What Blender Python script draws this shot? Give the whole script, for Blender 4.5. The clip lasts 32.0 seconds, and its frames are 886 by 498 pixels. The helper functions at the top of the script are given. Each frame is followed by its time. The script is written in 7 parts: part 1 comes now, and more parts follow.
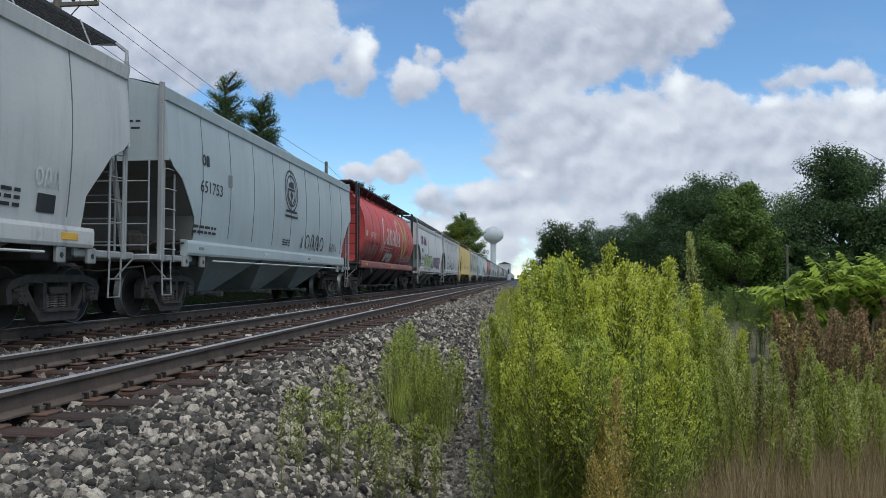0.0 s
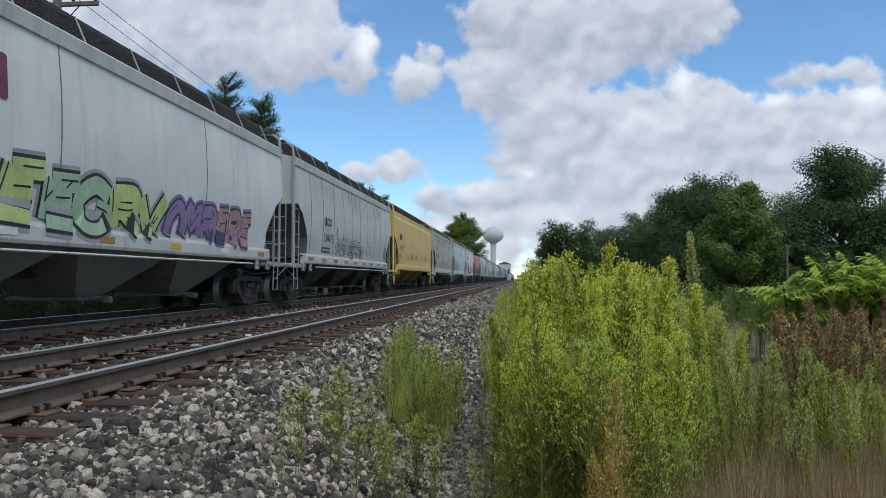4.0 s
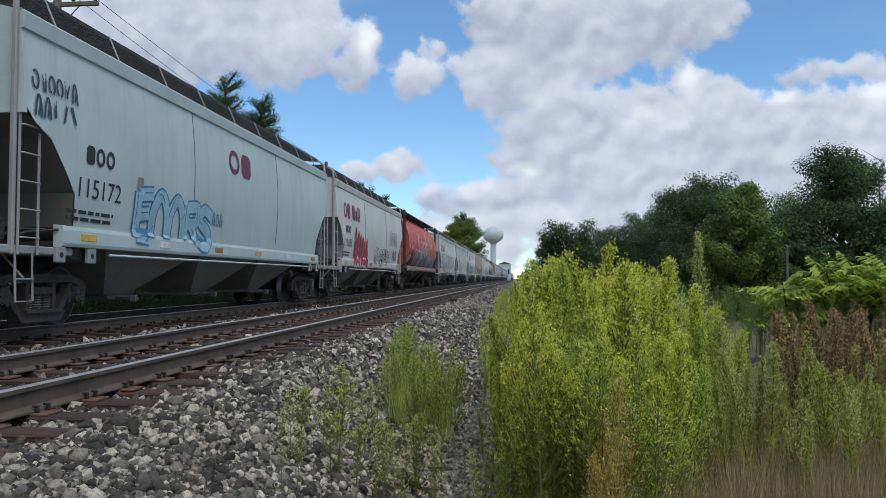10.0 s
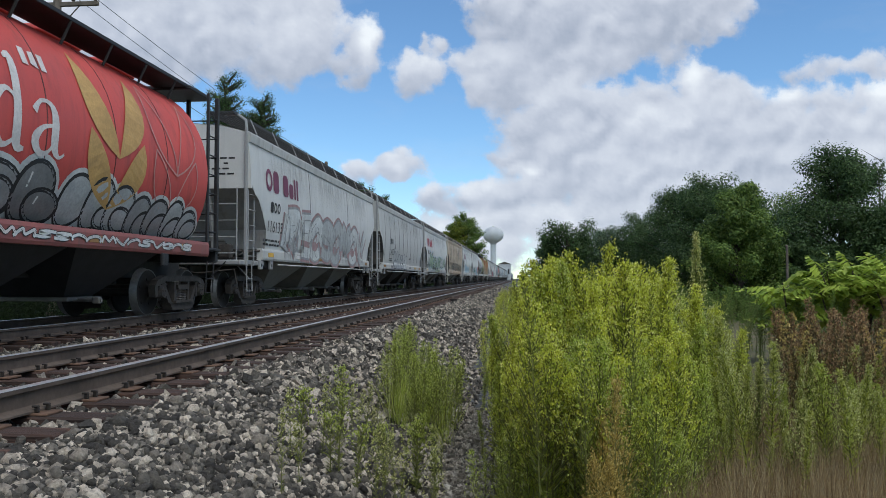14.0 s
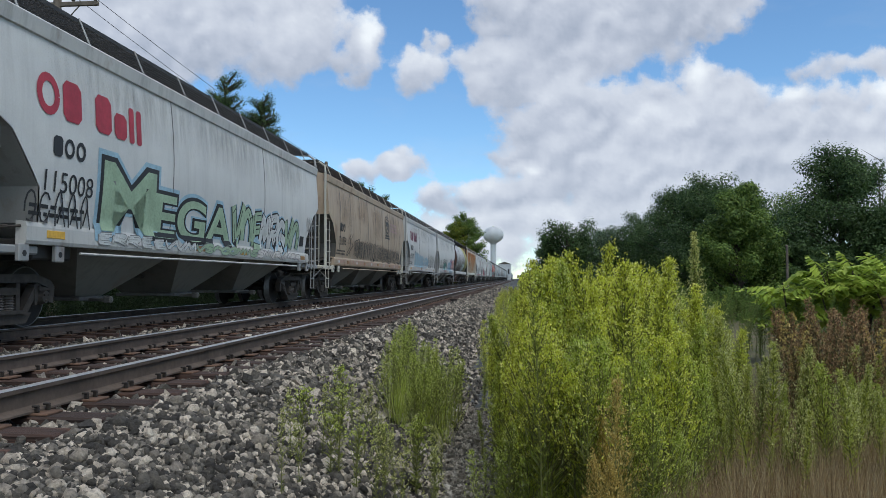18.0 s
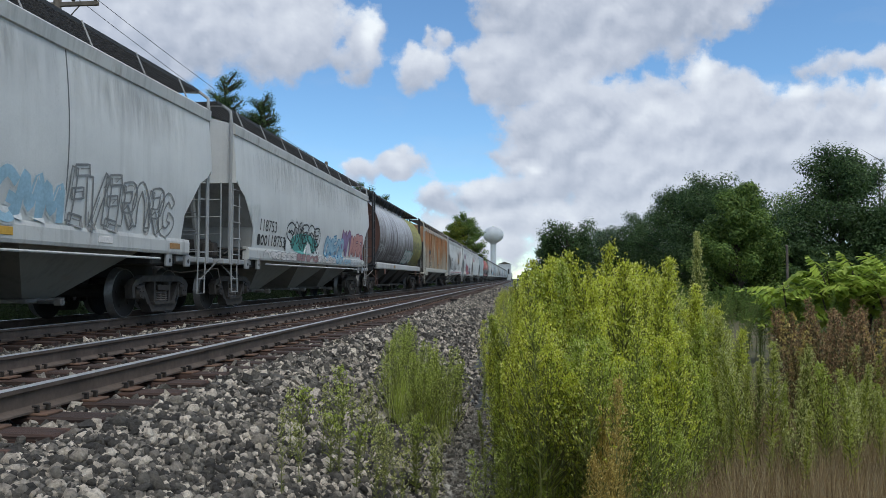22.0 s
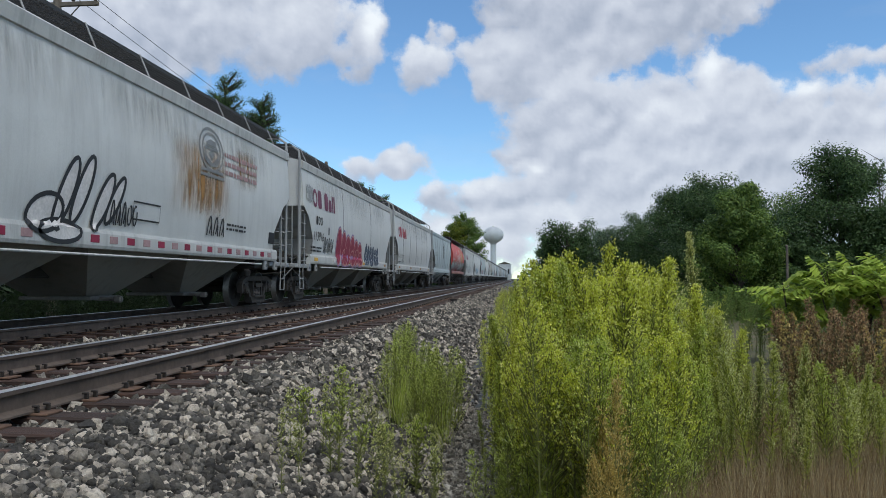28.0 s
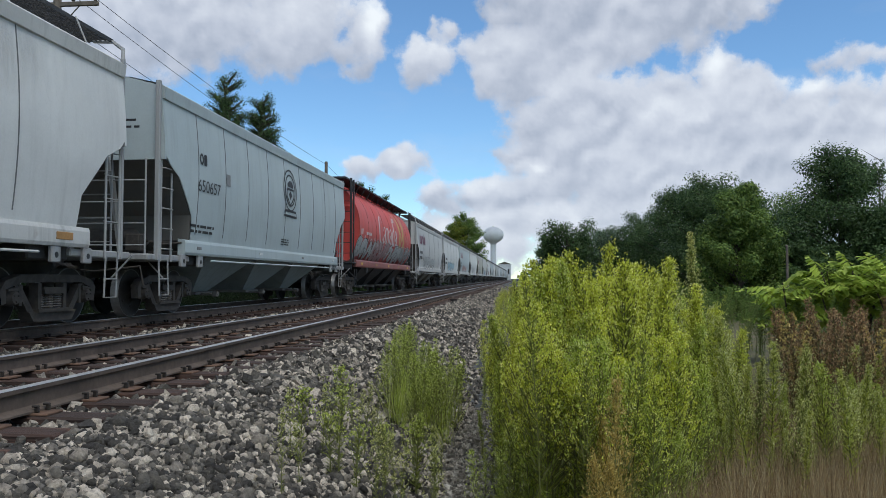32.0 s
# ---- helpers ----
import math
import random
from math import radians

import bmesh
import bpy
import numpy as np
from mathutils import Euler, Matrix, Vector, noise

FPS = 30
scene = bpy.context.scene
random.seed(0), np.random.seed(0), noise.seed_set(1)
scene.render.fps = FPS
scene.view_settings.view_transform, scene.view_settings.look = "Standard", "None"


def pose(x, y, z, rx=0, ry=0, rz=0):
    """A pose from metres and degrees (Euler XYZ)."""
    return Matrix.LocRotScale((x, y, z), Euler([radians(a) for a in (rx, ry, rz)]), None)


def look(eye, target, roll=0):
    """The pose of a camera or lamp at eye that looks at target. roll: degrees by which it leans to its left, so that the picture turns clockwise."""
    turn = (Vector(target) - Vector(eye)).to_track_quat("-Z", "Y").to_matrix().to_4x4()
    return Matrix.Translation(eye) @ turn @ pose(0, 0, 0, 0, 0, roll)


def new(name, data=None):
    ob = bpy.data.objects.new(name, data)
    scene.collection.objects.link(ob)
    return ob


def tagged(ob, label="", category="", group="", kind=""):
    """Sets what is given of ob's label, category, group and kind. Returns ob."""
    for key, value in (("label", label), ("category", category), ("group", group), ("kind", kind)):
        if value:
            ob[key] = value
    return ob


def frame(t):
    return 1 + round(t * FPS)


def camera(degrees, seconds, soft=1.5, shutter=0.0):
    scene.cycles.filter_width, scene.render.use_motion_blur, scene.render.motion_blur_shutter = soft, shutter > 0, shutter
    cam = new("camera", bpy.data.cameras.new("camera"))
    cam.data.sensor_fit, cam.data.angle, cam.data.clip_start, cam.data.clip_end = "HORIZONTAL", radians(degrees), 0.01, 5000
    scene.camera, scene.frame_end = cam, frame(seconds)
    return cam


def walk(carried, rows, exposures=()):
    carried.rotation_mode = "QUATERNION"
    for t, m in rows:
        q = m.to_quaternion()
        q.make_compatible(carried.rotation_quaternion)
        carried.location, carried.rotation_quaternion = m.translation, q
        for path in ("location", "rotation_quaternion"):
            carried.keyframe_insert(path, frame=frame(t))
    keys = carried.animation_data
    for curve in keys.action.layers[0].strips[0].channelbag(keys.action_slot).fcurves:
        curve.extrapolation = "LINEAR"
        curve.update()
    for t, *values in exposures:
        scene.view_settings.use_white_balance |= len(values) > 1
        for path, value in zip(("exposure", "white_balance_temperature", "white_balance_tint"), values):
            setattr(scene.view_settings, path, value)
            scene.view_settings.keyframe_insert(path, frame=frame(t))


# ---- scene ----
EYE = (0.0, 0.0, 0.73)
cam = camera(60.6, 32.0, soft=0.4, shutter=0.0)
VIEW = look(EYE, (-10.09, 99.49, 0.73 + 3.88))
walk(cam, [(0.0, VIEW), (32.0, VIEW)], exposures=[(0.0, 0.0, 6200, 4), (32.0, 0.0, 6200, 4)])

# ---- world and sun ----
SUN_ELEV, SUN_AZ = radians(58), radians(140)
world = bpy.data.worlds.new("sky_world")
scene.world = world
world.use_nodes = True
wn, wl = world.node_tree.nodes, world.node_tree.links
sky = wn.new("ShaderNodeTexSky")
sky.sky_type = "NISHITA"
sky.sun_disc = False
sky.sun_elevation = SUN_ELEV
sky.sun_rotation = SUN_AZ
sky.air_density = 1.0
sky.dust_density = 0.0
sky.ozone_density = 4.5
deep = wn.new("ShaderNodeMix")
deep.data_type, deep.blend_type = "RGBA", "MULTIPLY"
deep.inputs[0].default_value = 1.0
deep.inputs[7].default_value = (0.91, 1.0, 1.05, 1)
wl.new(sky.outputs[0], deep.inputs[6])
wl.new(deep.outputs[2], wn["Background"].inputs[0])
wn["Background"].inputs[1].default_value = 0.145
sun = new("sun", bpy.data.lights.new("sun", "SUN"))
sun.data.energy = 2.5
sun.data.angle = radians(45)
sun.data.color = (1.0, 0.95, 0.87)
toward = Vector((math.sin(SUN_AZ) * math.cos(SUN_ELEV), math.cos(SUN_AZ) * math.cos(SUN_ELEV), math.sin(SUN_ELEV)))
sun.matrix_world = look(toward * 100, (0, 0, 0))

# ---- mesh helpers ----


class Geo:
    """Vertices and faces that become one mesh."""

    def __init__(self):
        self.v, self.f = [], []

    def add(self, vs, fs):
        n = len(self.v)
        self.v += [tuple(p) for p in vs]
        self.f += [tuple(i + n for i in q) for q in fs]
        return self

    def box(self, c, s, ch=0.0, m=None):
        hx, hy, hz = (max(a, 1e-4) / 2 for a in s)
        ch = min(ch, hx * 0.9, hy * 0.9, hz * 0.9)
        if ch <= 0:
            vs = [Vector((x, y, z)) for x in (-hx, hx) for y in (-hy, hy) for z in (-hz, hz)]
            fs = [(0, 1, 3, 2), (4, 6, 7, 5), (0, 4, 5, 1), (2, 3, 7, 6), (0, 2, 6, 4), (1, 5, 7, 3)]
        else:
            # chamfered along all four long edges of every face
            vs, idx = [], {}
            for sx in (-1, 1):
                for sy in (-1, 1):
                    for sz in (-1, 1):
                        for a in range(3):
                            p = [sx * (hx - ch), sy * (hy - ch), sz * (hz - ch)]
                            p[a] += (sx, sy, sz)[a] * ch
                            idx[sx, sy, sz, a] = len(vs)
                            vs.append(Vector(p))
            fs = []
            for a in range(3):
                b, c2 = (a + 1) % 3, (a + 2) % 3
                for s0 in (-1, 1):
                    q = []
                    for s1, s2 in ((-1, -1), (1, -1), (1, 1), (-1, 1)):
                        k = [0, 0, 0]
                        k[a], k[b], k[c2] = s0, s1, s2
                        q.append(idx[(*k, a)])
                    fs.append(tuple(q) if s0 > 0 else tuple(reversed(q)))
                for s1 in (-1, 1):
                    for s2 in (-1, 1):
                        q = []
                        for s0, ax in ((-1, b), (1, b), (1, c2), (-1, c2)):
                            k = [0, 0, 0]
                            k[a], k[b], k[c2] = s0, s1, s2
                            q.append(idx[(*k, ax)])
                        fs.append(tuple(q) if s1 * s2 < 0 else tuple(reversed(q)))
            for sx in (-1, 1):
                for sy in (-1, 1):
                    for sz in (-1, 1):
                        q = [idx[sx, sy, sz, a] for a in range(3)]
                        fs.append(tuple(q) if sx * sy * sz > 0 else tuple(reversed(q)))
        mm = Matrix.Translation(c) @ (m or Matrix())
        return self.add([mm @ p for p in vs], fs)

    def tube(self, pts, r, n=6):
        pts = [Vector(p) for p in pts]
        rings = []
        for i, p in enumerate(pts):
            d = (pts[min(i + 1, len(pts) - 1)] - pts[max(i - 1, 0)]).normalized()
            u = d.cross(Vector((0, 0, 1)) if abs(d.z) < 0.9 else Vector((1, 0, 0))).normalized()
            w = d.cross(u)
            rr = r[i] if isinstance(r, (list, tuple)) else r
            rings.append([p + (u * math.cos(6.28318 * k / n) + w * math.sin(6.28318 * k / n)) * rr for k in range(n)])
        vs = [p for ring in rings for p in ring]
        fs = [(i * n + k, i * n + (k + 1) % n, (i + 1) * n + (k + 1) % n, (i + 1) * n + k)
              for i in range(len(pts) - 1) for k in range(n)]
        fs += [tuple(reversed(range(n))), tuple(range((len(pts) - 1) * n, len(pts) * n))]
        return self.add(vs, fs)

    def prism(self, poly, x0, x1, axis=0):
        """A polygon in the two other axes, drawn out along one axis."""
        def put(a, b, c):
            return {0: (c, a, b), 1: (a, c, b), 2: (a, b, c)}[axis]
        n = len(poly)
        vs = [put(a, b, x0) for a, b in poly] + [put(a, b, x1) for a, b in poly]
        fs = [(i, (i + 1) % n, n + (i + 1) % n, n + i) for i in range(n)]
        fs += [tuple(reversed(range(n))), tuple(range(n, 2 * n))]
        return self.add(vs, fs)

    def sheet(self, rows):
        """Quads between rows of points."""
        n = len(rows[0])
        vs = [p for r in rows for p in r]
        fs = [(i * n + k, i * n + k + 1, (i + 1) * n + k + 1, (i + 1) * n + k)
              for i in range(len(rows) - 1) for k in range(n - 1)]
        return self.add(vs, fs)

    def lathe(self, prof, n=20, c=(0, 0, 0), axis=0):
        """Profile (along, radius) turned round an axis through c."""
        rows = []
        for a, r in prof:
            ring = []
            for k in range(n + 1):
                t = 6.283185 * k / n
                p = [a, r * math.cos(t), r * math.sin(t)]
                if axis == 2:
                    p = [p[1], p[2], p[0]]
                elif axis == 1:
                    p = [p[1], p[0], p[2]]
                ring.append((p[0] + c[0], p[1] + c[1], p[2] + c[2]))
            rows.append(ring)
        return self.sheet(rows)

    def mesh(self, name, mat, smooth=False):
        me = bpy.data.meshes.new(name)
        me.from_pydata(self.v, [], self.f)
        me.materials.append(mat)
        if smooth:
            me.polygons.foreach_set("use_smooth", [True] * len(me.polygons))
        me.update()
        return me


def part(name, geo, mat, parent=None, label="", smooth=False):
    ob = new(name, geo if isinstance(geo, bpy.types.Mesh) else geo.mesh(name, mat, smooth))
    if parent:
        ob.parent = parent
    if label:
        ob["label"] = label
    return ob


def thing(name, label, category, m=None, group="", kind=""):
    ob = new(name)
    ob.empty_display_size = 0.2
    if m is not None:
        ob.matrix_basis = m
    return tagged(ob, label, category, group, kind)


def quads_mesh(name, arr, mat):
    """A mesh of loose quads from an array (n, 4, 3)."""
    n = len(arr)
    me = bpy.data.meshes.new(name)
    me.vertices.add(n * 4)
    me.vertices.foreach_set("co", np.ascontiguousarray(arr, dtype=np.float32).ravel())
    me.loops.add(n * 4)
    me.loops.foreach_set("vertex_index", np.arange(n * 4, dtype=np.int32))
    me.polygons.add(n)
    me.polygons.foreach_set("loop_start", np.arange(0, n * 4, 4, dtype=np.int32))
    me.materials.append(mat)
    me.update(calc_edges=True)
    me.shade_flat()
    return me


def tris_mesh(name, verts, faces, mat):
    me = bpy.data.meshes.new(name)
    me.vertices.add(len(verts))
    me.vertices.foreach_set("co", np.ascontiguousarray(verts, dtype=np.float32).ravel())
    me.loops.add(len(faces) * 3)
    me.loops.foreach_set("vertex_index", np.ascontiguousarray(faces, dtype=np.int32).ravel())
    me.polygons.add(len(faces))
    me.polygons.foreach_set("loop_start", np.arange(0, len(faces) * 3, 3, dtype=np.int32))
    me.materials.append(mat)
    me.update(calc_edges=True)
    me.shade_flat()
    return me


# ---- materials ----


def material(name):
    mat = bpy.data.materials.new(name)
    mat.use_nodes = True
    nt = mat.node_tree
    return mat, nt.nodes, nt.links, nt.nodes["Principled BSDF"]


def coords(nodes, links, scale=(1, 1, 1), kind="Object", seed=True):
    tc = nodes.new("ShaderNodeTexCoord")
    mp = nodes.new("ShaderNodeMapping")
    mp.inputs["Scale"].default_value = scale
    links.new(tc.outputs[kind], mp.inputs[0])
    return mp.outputs[0]


def noise_tex(nodes, links, vec, scale, detail=4, rough=0.6):
    n = nodes.new("ShaderNodeTexNoise")
    n.inputs["Scale"].default_value, n.inputs["Detail"].default_value, n.inputs["Roughness"].default_value = scale, detail, rough
    if vec is not None:
        links.new(vec, n.inputs["Vector"])
    return n.outputs["Fac"]


def ramp(nodes, links, fac, stops):
    r = nodes.new("ShaderNodeValToRGB")
    el = r.color_ramp.elements
    while len(el) < len(stops):
        el.new(0.5)
    for e, (p, c) in zip(el, stops):
        e.position = p
        e.color = (*c, 1) if len(c) == 3 else c
    links.new(fac, r.inputs[0])
    return r.outputs[0]


def mix(nodes, links, fac, a, b, mode="MIX"):
    m = nodes.new("ShaderNodeMix")
    m.data_type, m.blend_type = "RGBA", mode
    for sock, val in ((m.inputs[0], fac), (m.inputs[6], a), (m.inputs[7], b)):
        if isinstance(val, (int, float)):
            sock.default_value = val
        elif isinstance(val, tuple):
            sock.default_value = (*val, 1)
        else:
            links.new(val, sock)
    return m.outputs[2]


def bump(nodes, links, height, bsdf, strength=0.3, dist=0.01):
    b = nodes.new("ShaderNodeBump")
    b.inputs["Strength"].default_value, b.inputs["Distance"].default_value = strength, dist
    links.new(height, b.inputs["Height"])
    links.new(b.outputs[0], bsdf.inputs["Normal"])


def tint(c, k):
    return tuple(min(1, a * k) for a in c)


def paint(name, c, rust=0.15, streak=0.35, rough=0.55, rust_c=(0.16, 0.07, 0.03), dirt_c=(0.09, 0.08, 0.07)):
    """Weathered car paint: blotches, vertical streaks, rust spots, fine grain."""
    mat, n, l, b = material(name)
    o = coords(n, l)
    big = noise_tex(n, l, o, 0.7, 4)
    col = ramp(n, l, big, [(0.3, tint(c, 0.86)), (0.7, tint(c, 1.06))])
    vs = coords(n, l, (3.0, 3.0, 0.22))
    st = noise_tex(n, l, vs, 1.6, 5, 0.65)
    sf = ramp(n, l, st, [(0.5, (0, 0, 0)), (0.78, (streak,) * 3)])
    col = mix(n, l, sf, col, dirt_c)
    rs = noise_tex(n, l, coords(n, l, (1, 1, 0.55)), 1.9, 7, 0.7)
    rf = ramp(n, l, rs, [(0.62 - 0.18 * rust, (0, 0, 0)), (0.78 - 0.12 * rust, (min(1, rust * 2.2),) * 3)])
    col = mix(n, l, rf, col, rust_c)
    fine = noise_tex(n, l, o, 38, 3)
    col = mix(n, l, 0.10, col, ramp(n, l, fine, [(0.3, (0.25,) * 3), (0.7, (1, 1, 1))]), "MULTIPLY")
    l.new(col, b.inputs["Base Color"])
    l.new(ramp(n, l, big, [(0.3, (rough - 0.08,) * 3), (0.7, (rough + 0.15,) * 3)]), b.inputs["Roughness"])
    bump(n, l, noise_tex(n, l, o, 2.2, 3), b, 0.25, 0.02)
    return mat


def plain(name, c, rough=0.6, metal=0.0, var=0.25, scale=6.0, bumpy=0.2):
    mat, n, l, b = material(name)
    o = coords(n, l)
    f1 = noise_tex(n, l, o, scale, 5)
    f2 = noise_tex(n, l, o, scale * 9, 3)
    col = ramp(n, l, f1, [(0.3, tint(c, 1 - var)), (0.7, tint(c, 1 + var))])
    col = mix(n, l, 0.35, col, ramp(n, l, f2, [(0.3, (0.45,) * 3), (0.65, (1, 1, 1))]), "MULTIPLY")
    l.new(col, b.inputs["Base Color"])
    b.inputs["Roughness"].default_value, b.inputs["Metallic"].default_value = rough, metal
    if bumpy:
        bump(n, l, f2, b, bumpy, 0.01)
    return mat


def leafy(name, stops, rough=0.55, trans=0.42, clump=1.1, deep=0.42):
    """Leaves that differ from piece to piece."""
    mat, n, l, b = material(name)
    g = n.new("ShaderNodeNewGeometry")
    col = ramp(n, l, g.outputs["Random Per Island"], stops)
    big = noise_tex(n, l, coords(n, l), clump, 3)
    col = mix(n, l, 0.6, col, ramp(n, l, big, [(0.32, (deep, deep + 0.04, deep)), (0.68, (1.12, 1.12, 1.05))]), "MULTIPLY")
    l.new(col, b.inputs["Base Color"])
    b.inputs["Roughness"].default_value = rough
    b.inputs["Specular IOR Level"].default_value = 0.3
    tr = n.new("ShaderNodeBsdfTranslucent")
    l.new(col, tr.inputs[0])
    ms = n.new("ShaderNodeMixShader")
    ms.inputs[0].default_value = trans
    l.new(b.outputs[0], ms.inputs[1])
    l.new(tr.outputs[0], ms.inputs[2])
    l.new(ms.outputs[0], n["Material Output"].inputs[0])
    return mat


M_BLACK = plain("black_paint", (0.018, 0.018, 0.02), 0.6, 0, 0.4, 4)
M_UNDER = plain("grimy_underframe", (0.035, 0.032, 0.03), 0.8, 0, 0.4, 3)
M_TRUCK = plain("truck_iron", (0.05, 0.042, 0.036), 0.85, 0.0, 0.4, 7)
M_WHEEL = plain("wheel_steel", (0.02, 0.017, 0.015), 0.85, 0.0, 0.3, 5)
M_TREAD = plain("worn_tread", (0.15, 0.145, 0.14), 0.45, 0.6, 0.2, 9)
M_SPRING = plain("spring_steel", (0.20, 0.175, 0.16), 0.7, 0.3, 0.3, 12)
M_GRATE = plain("walkway_grating", (0.05, 0.05, 0.052), 0.7, 0.3, 0.3, 9)
M_RAILSIDE = plain("rail_web_rust", (0.098, 0.072, 0.056), 0.9, 0.0, 0.35, 3)
M_RAILTOP = plain("rail_head_polished", (0.62, 0.60, 0.58), 0.42, 0.8, 0.12, 2)
M_PLATE = plain("rusty_plate", (0.115, 0.064, 0.040), 0.9, 0.0, 0.55, 5)
M_SPIKE = plain("spike_iron", (0.03, 0.024, 0.02), 0.8, 0.2, 0.3, 20)
M_WHITE = plain("sun_white_paint", (0.78, 0.78, 0.76), 0.45, 0, 0.05, 0.2)
M_POLE = plain("grey_pole_wood", (0.13, 0.11, 0.09), 0.85, 0, 0.3, 3)
M_WIRE = plain("wire", (0.02, 0.02, 0.02), 0.5, 0.5, 0.1, 2, 0)
M_BARK = plain("bark", (0.07, 0.055, 0.045), 0.9, 0, 0.4, 6, 0.6)


def tie_wood():
    mat, n, l, b = material("tie_wood")
    o = coords(n, l, (1.2, 14, 14))
    grain = noise_tex(n, l, o, 1.5, 6, 0.7)
    col = ramp(n, l, grain, [(0.3, (0.014, 0.010, 0.008)), (0.55, (0.062, 0.038, 0.029)), (0.8, (0.17, 0.095, 0.066))])
    oi = n.new("ShaderNodeObjectInfo")
    col = mix(n, l, 0.5, col, ramp(n, l, oi.outputs["Random"], [(0, (0.35, 0.28, 0.26)), (0.6, (0.9, 0.62, 0.52)), (1, (1.0, 0.8, 0.7))]), "MULTIPLY")
    l.new(col, b.inputs["Base Color"])
    b.inputs["Roughness"].default_value = 0.85
    bump(n, l, grain, b, 0.9, 0.02)
    return mat


def stone_mat(name, warm):
    mat, n, l, b = material(name)
    g = n.new("ShaderNodeNewGeometry")
    col = ramp(n, l, g.outputs["Random Per Island"],
               warm)
    f = noise_tex(n, l, coords(n, l), 42, 6, 0.7)
    col = mix(n, l, 0.75, col, ramp(n, l, f, [(0.32, (0.3,) * 3), (0.66, (1.25,) * 3)]), "MULTIPLY")
    l.new(col, b.inputs["Base Color"])
    b.inputs["Roughness"].default_value = 0.85
    bump(n, l, f, b, 1.0, 0.03)
    return mat


def ground_mat():
    """Ballast between and beside the tracks, dry soil and litter under the weeds."""
    mat, n, l, b = material("ground")
    o = coords(n, l)
    vo = n.new("ShaderNodeTexVoronoi")
    vo.inputs["Scale"].default_value = 13
    l.new(o, vo.inputs["Vector"])
    cell = vo.outputs["Color"]
    sep = n.new("ShaderNodeSeparateColor")
    l.new(cell, sep.inputs[0])
    gravel = ramp(n, l, sep.outputs[0], [(0, (0.04, 0.042, 0.04)), (0.5, (0.10, 0.10, 0.095)), (1, (0.26, 0.25, 0.23))])
    # shade in the gaps between stones is multiplied into the gravel colour
    edge = ramp(n, l, vo.outputs["Distance"], [(0.25, (1, 1, 1)), (0.75, (0.12,) * 3)])
    gravel = mix(n, l, 1.0, gravel, edge, "MULTIPLY")
    soil = ramp(n, l, noise_tex(n, l, o, 1.2, 8, 0.7), [(0.3, (0.05, 0.055, 0.02)), (0.55, (0.11, 0.095, 0.045)), (0.75, (0.17, 0.14, 0.08))])
    sx = n.new("ShaderNodeSeparateXYZ")
    l.new(o, sx.inputs[0])
    wob = n.new("ShaderNodeMath")
    wob.operation = "MULTIPLY_ADD"
    l.new(noise_tex(n, l, o, 0.8, 4), wob.inputs[0])
    wob.inputs[1].default_value = 1.6
    l.new(sx.outputs[0], wob.inputs[2])
    mr = n.new("ShaderNodeMapRange")
    mr.inputs[1].default_value, mr.inputs[2].default_value = 0.3, 1.2
    l.new(wob.outputs[0], mr.inputs[0])
    ml = n.new("ShaderNodeMapRange")
    ml.inputs[1].default_value, ml.inputs[2].default_value = -10.2, -11.2
    l.new(wob.outputs[0], ml.inputs[0])
    mx = n.new("ShaderNodeMath")
    mx.operation = "MAXIMUM"
    l.new(mr.outputs[0], mx.inputs[0])
    l.new(ml.outputs[0], mx.inputs[1])
    l.new(mix(n, l, mx.outputs[0], gravel, soil), b.inputs["Base Color"])
    b.inputs["Roughness"].default_value = 0.9
    bump(n, l, edge, b, 0.7, 0.03)
    return mat


M_TIE, M_GROUND = tie_wood(), ground_mat()
M_STONE = stone_mat("ballast_stone", [(0, (0.035, 0.030, 0.026)), (0.3, (0.085, 0.075, 0.063)), (0.52, (0.15, 0.134, 0.112)), (0.70, (0.31, 0.268, 0.22)), (0.86, (0.54, 0.465, 0.375)), (1, (0.80, 0.70, 0.58))])
M_PATH = stone_mat("path_gravel", [(0, (0.11, 0.095, 0.075)), (0.4, (0.28, 0.245, 0.20)), (0.8, (0.48, 0.43, 0.36)), (1, (0.64, 0.59, 0.51))])
M_WEED = leafy("horseweed_green", [(0, (0.34, 0.36, 0.035)), (0.3, (0.58, 0.60, 0.06)), (0.7, (0.78, 0.80, 0.115)), (1, (0.92, 0.89, 0.34))], trans=0.55, clump=2.4, deep=0.72)
M_WEED_DARK = leafy("weed_dark_green", [(0, (0.19, 0.22, 0.03)), (0.5, (0.41, 0.46, 0.06)), (1, (0.62, 0.64, 0.13))], trans=0.55, clump=2.4, deep=0.8)
M_WEED_LEAF = leafy("weed_leaf_green", [(0, (0.09, 0.11, 0.02)), (0.5, (0.25, 0.29, 0.055)), (1, (0.44, 0.48, 0.11))], trans=0.5, clump=2.4)
M_WEED_PALE = leafy("weed_pale_tips", [(0, (0.28, 0.30, 0.07)), (0.5, (0.58, 0.58, 0.18)), (1, (0.82, 0.80, 0.40))], trans=0.5, clump=2.4, deep=0.72)
M_WEED_TAN = leafy("weed_drying_tan", [(0, (0.36, 0.25, 0.07)), (0.6, (0.62, 0.46, 0.13)), (1, (0.82, 0.68, 0.30))], trans=0.5, clump=2.4, deep=0.72)
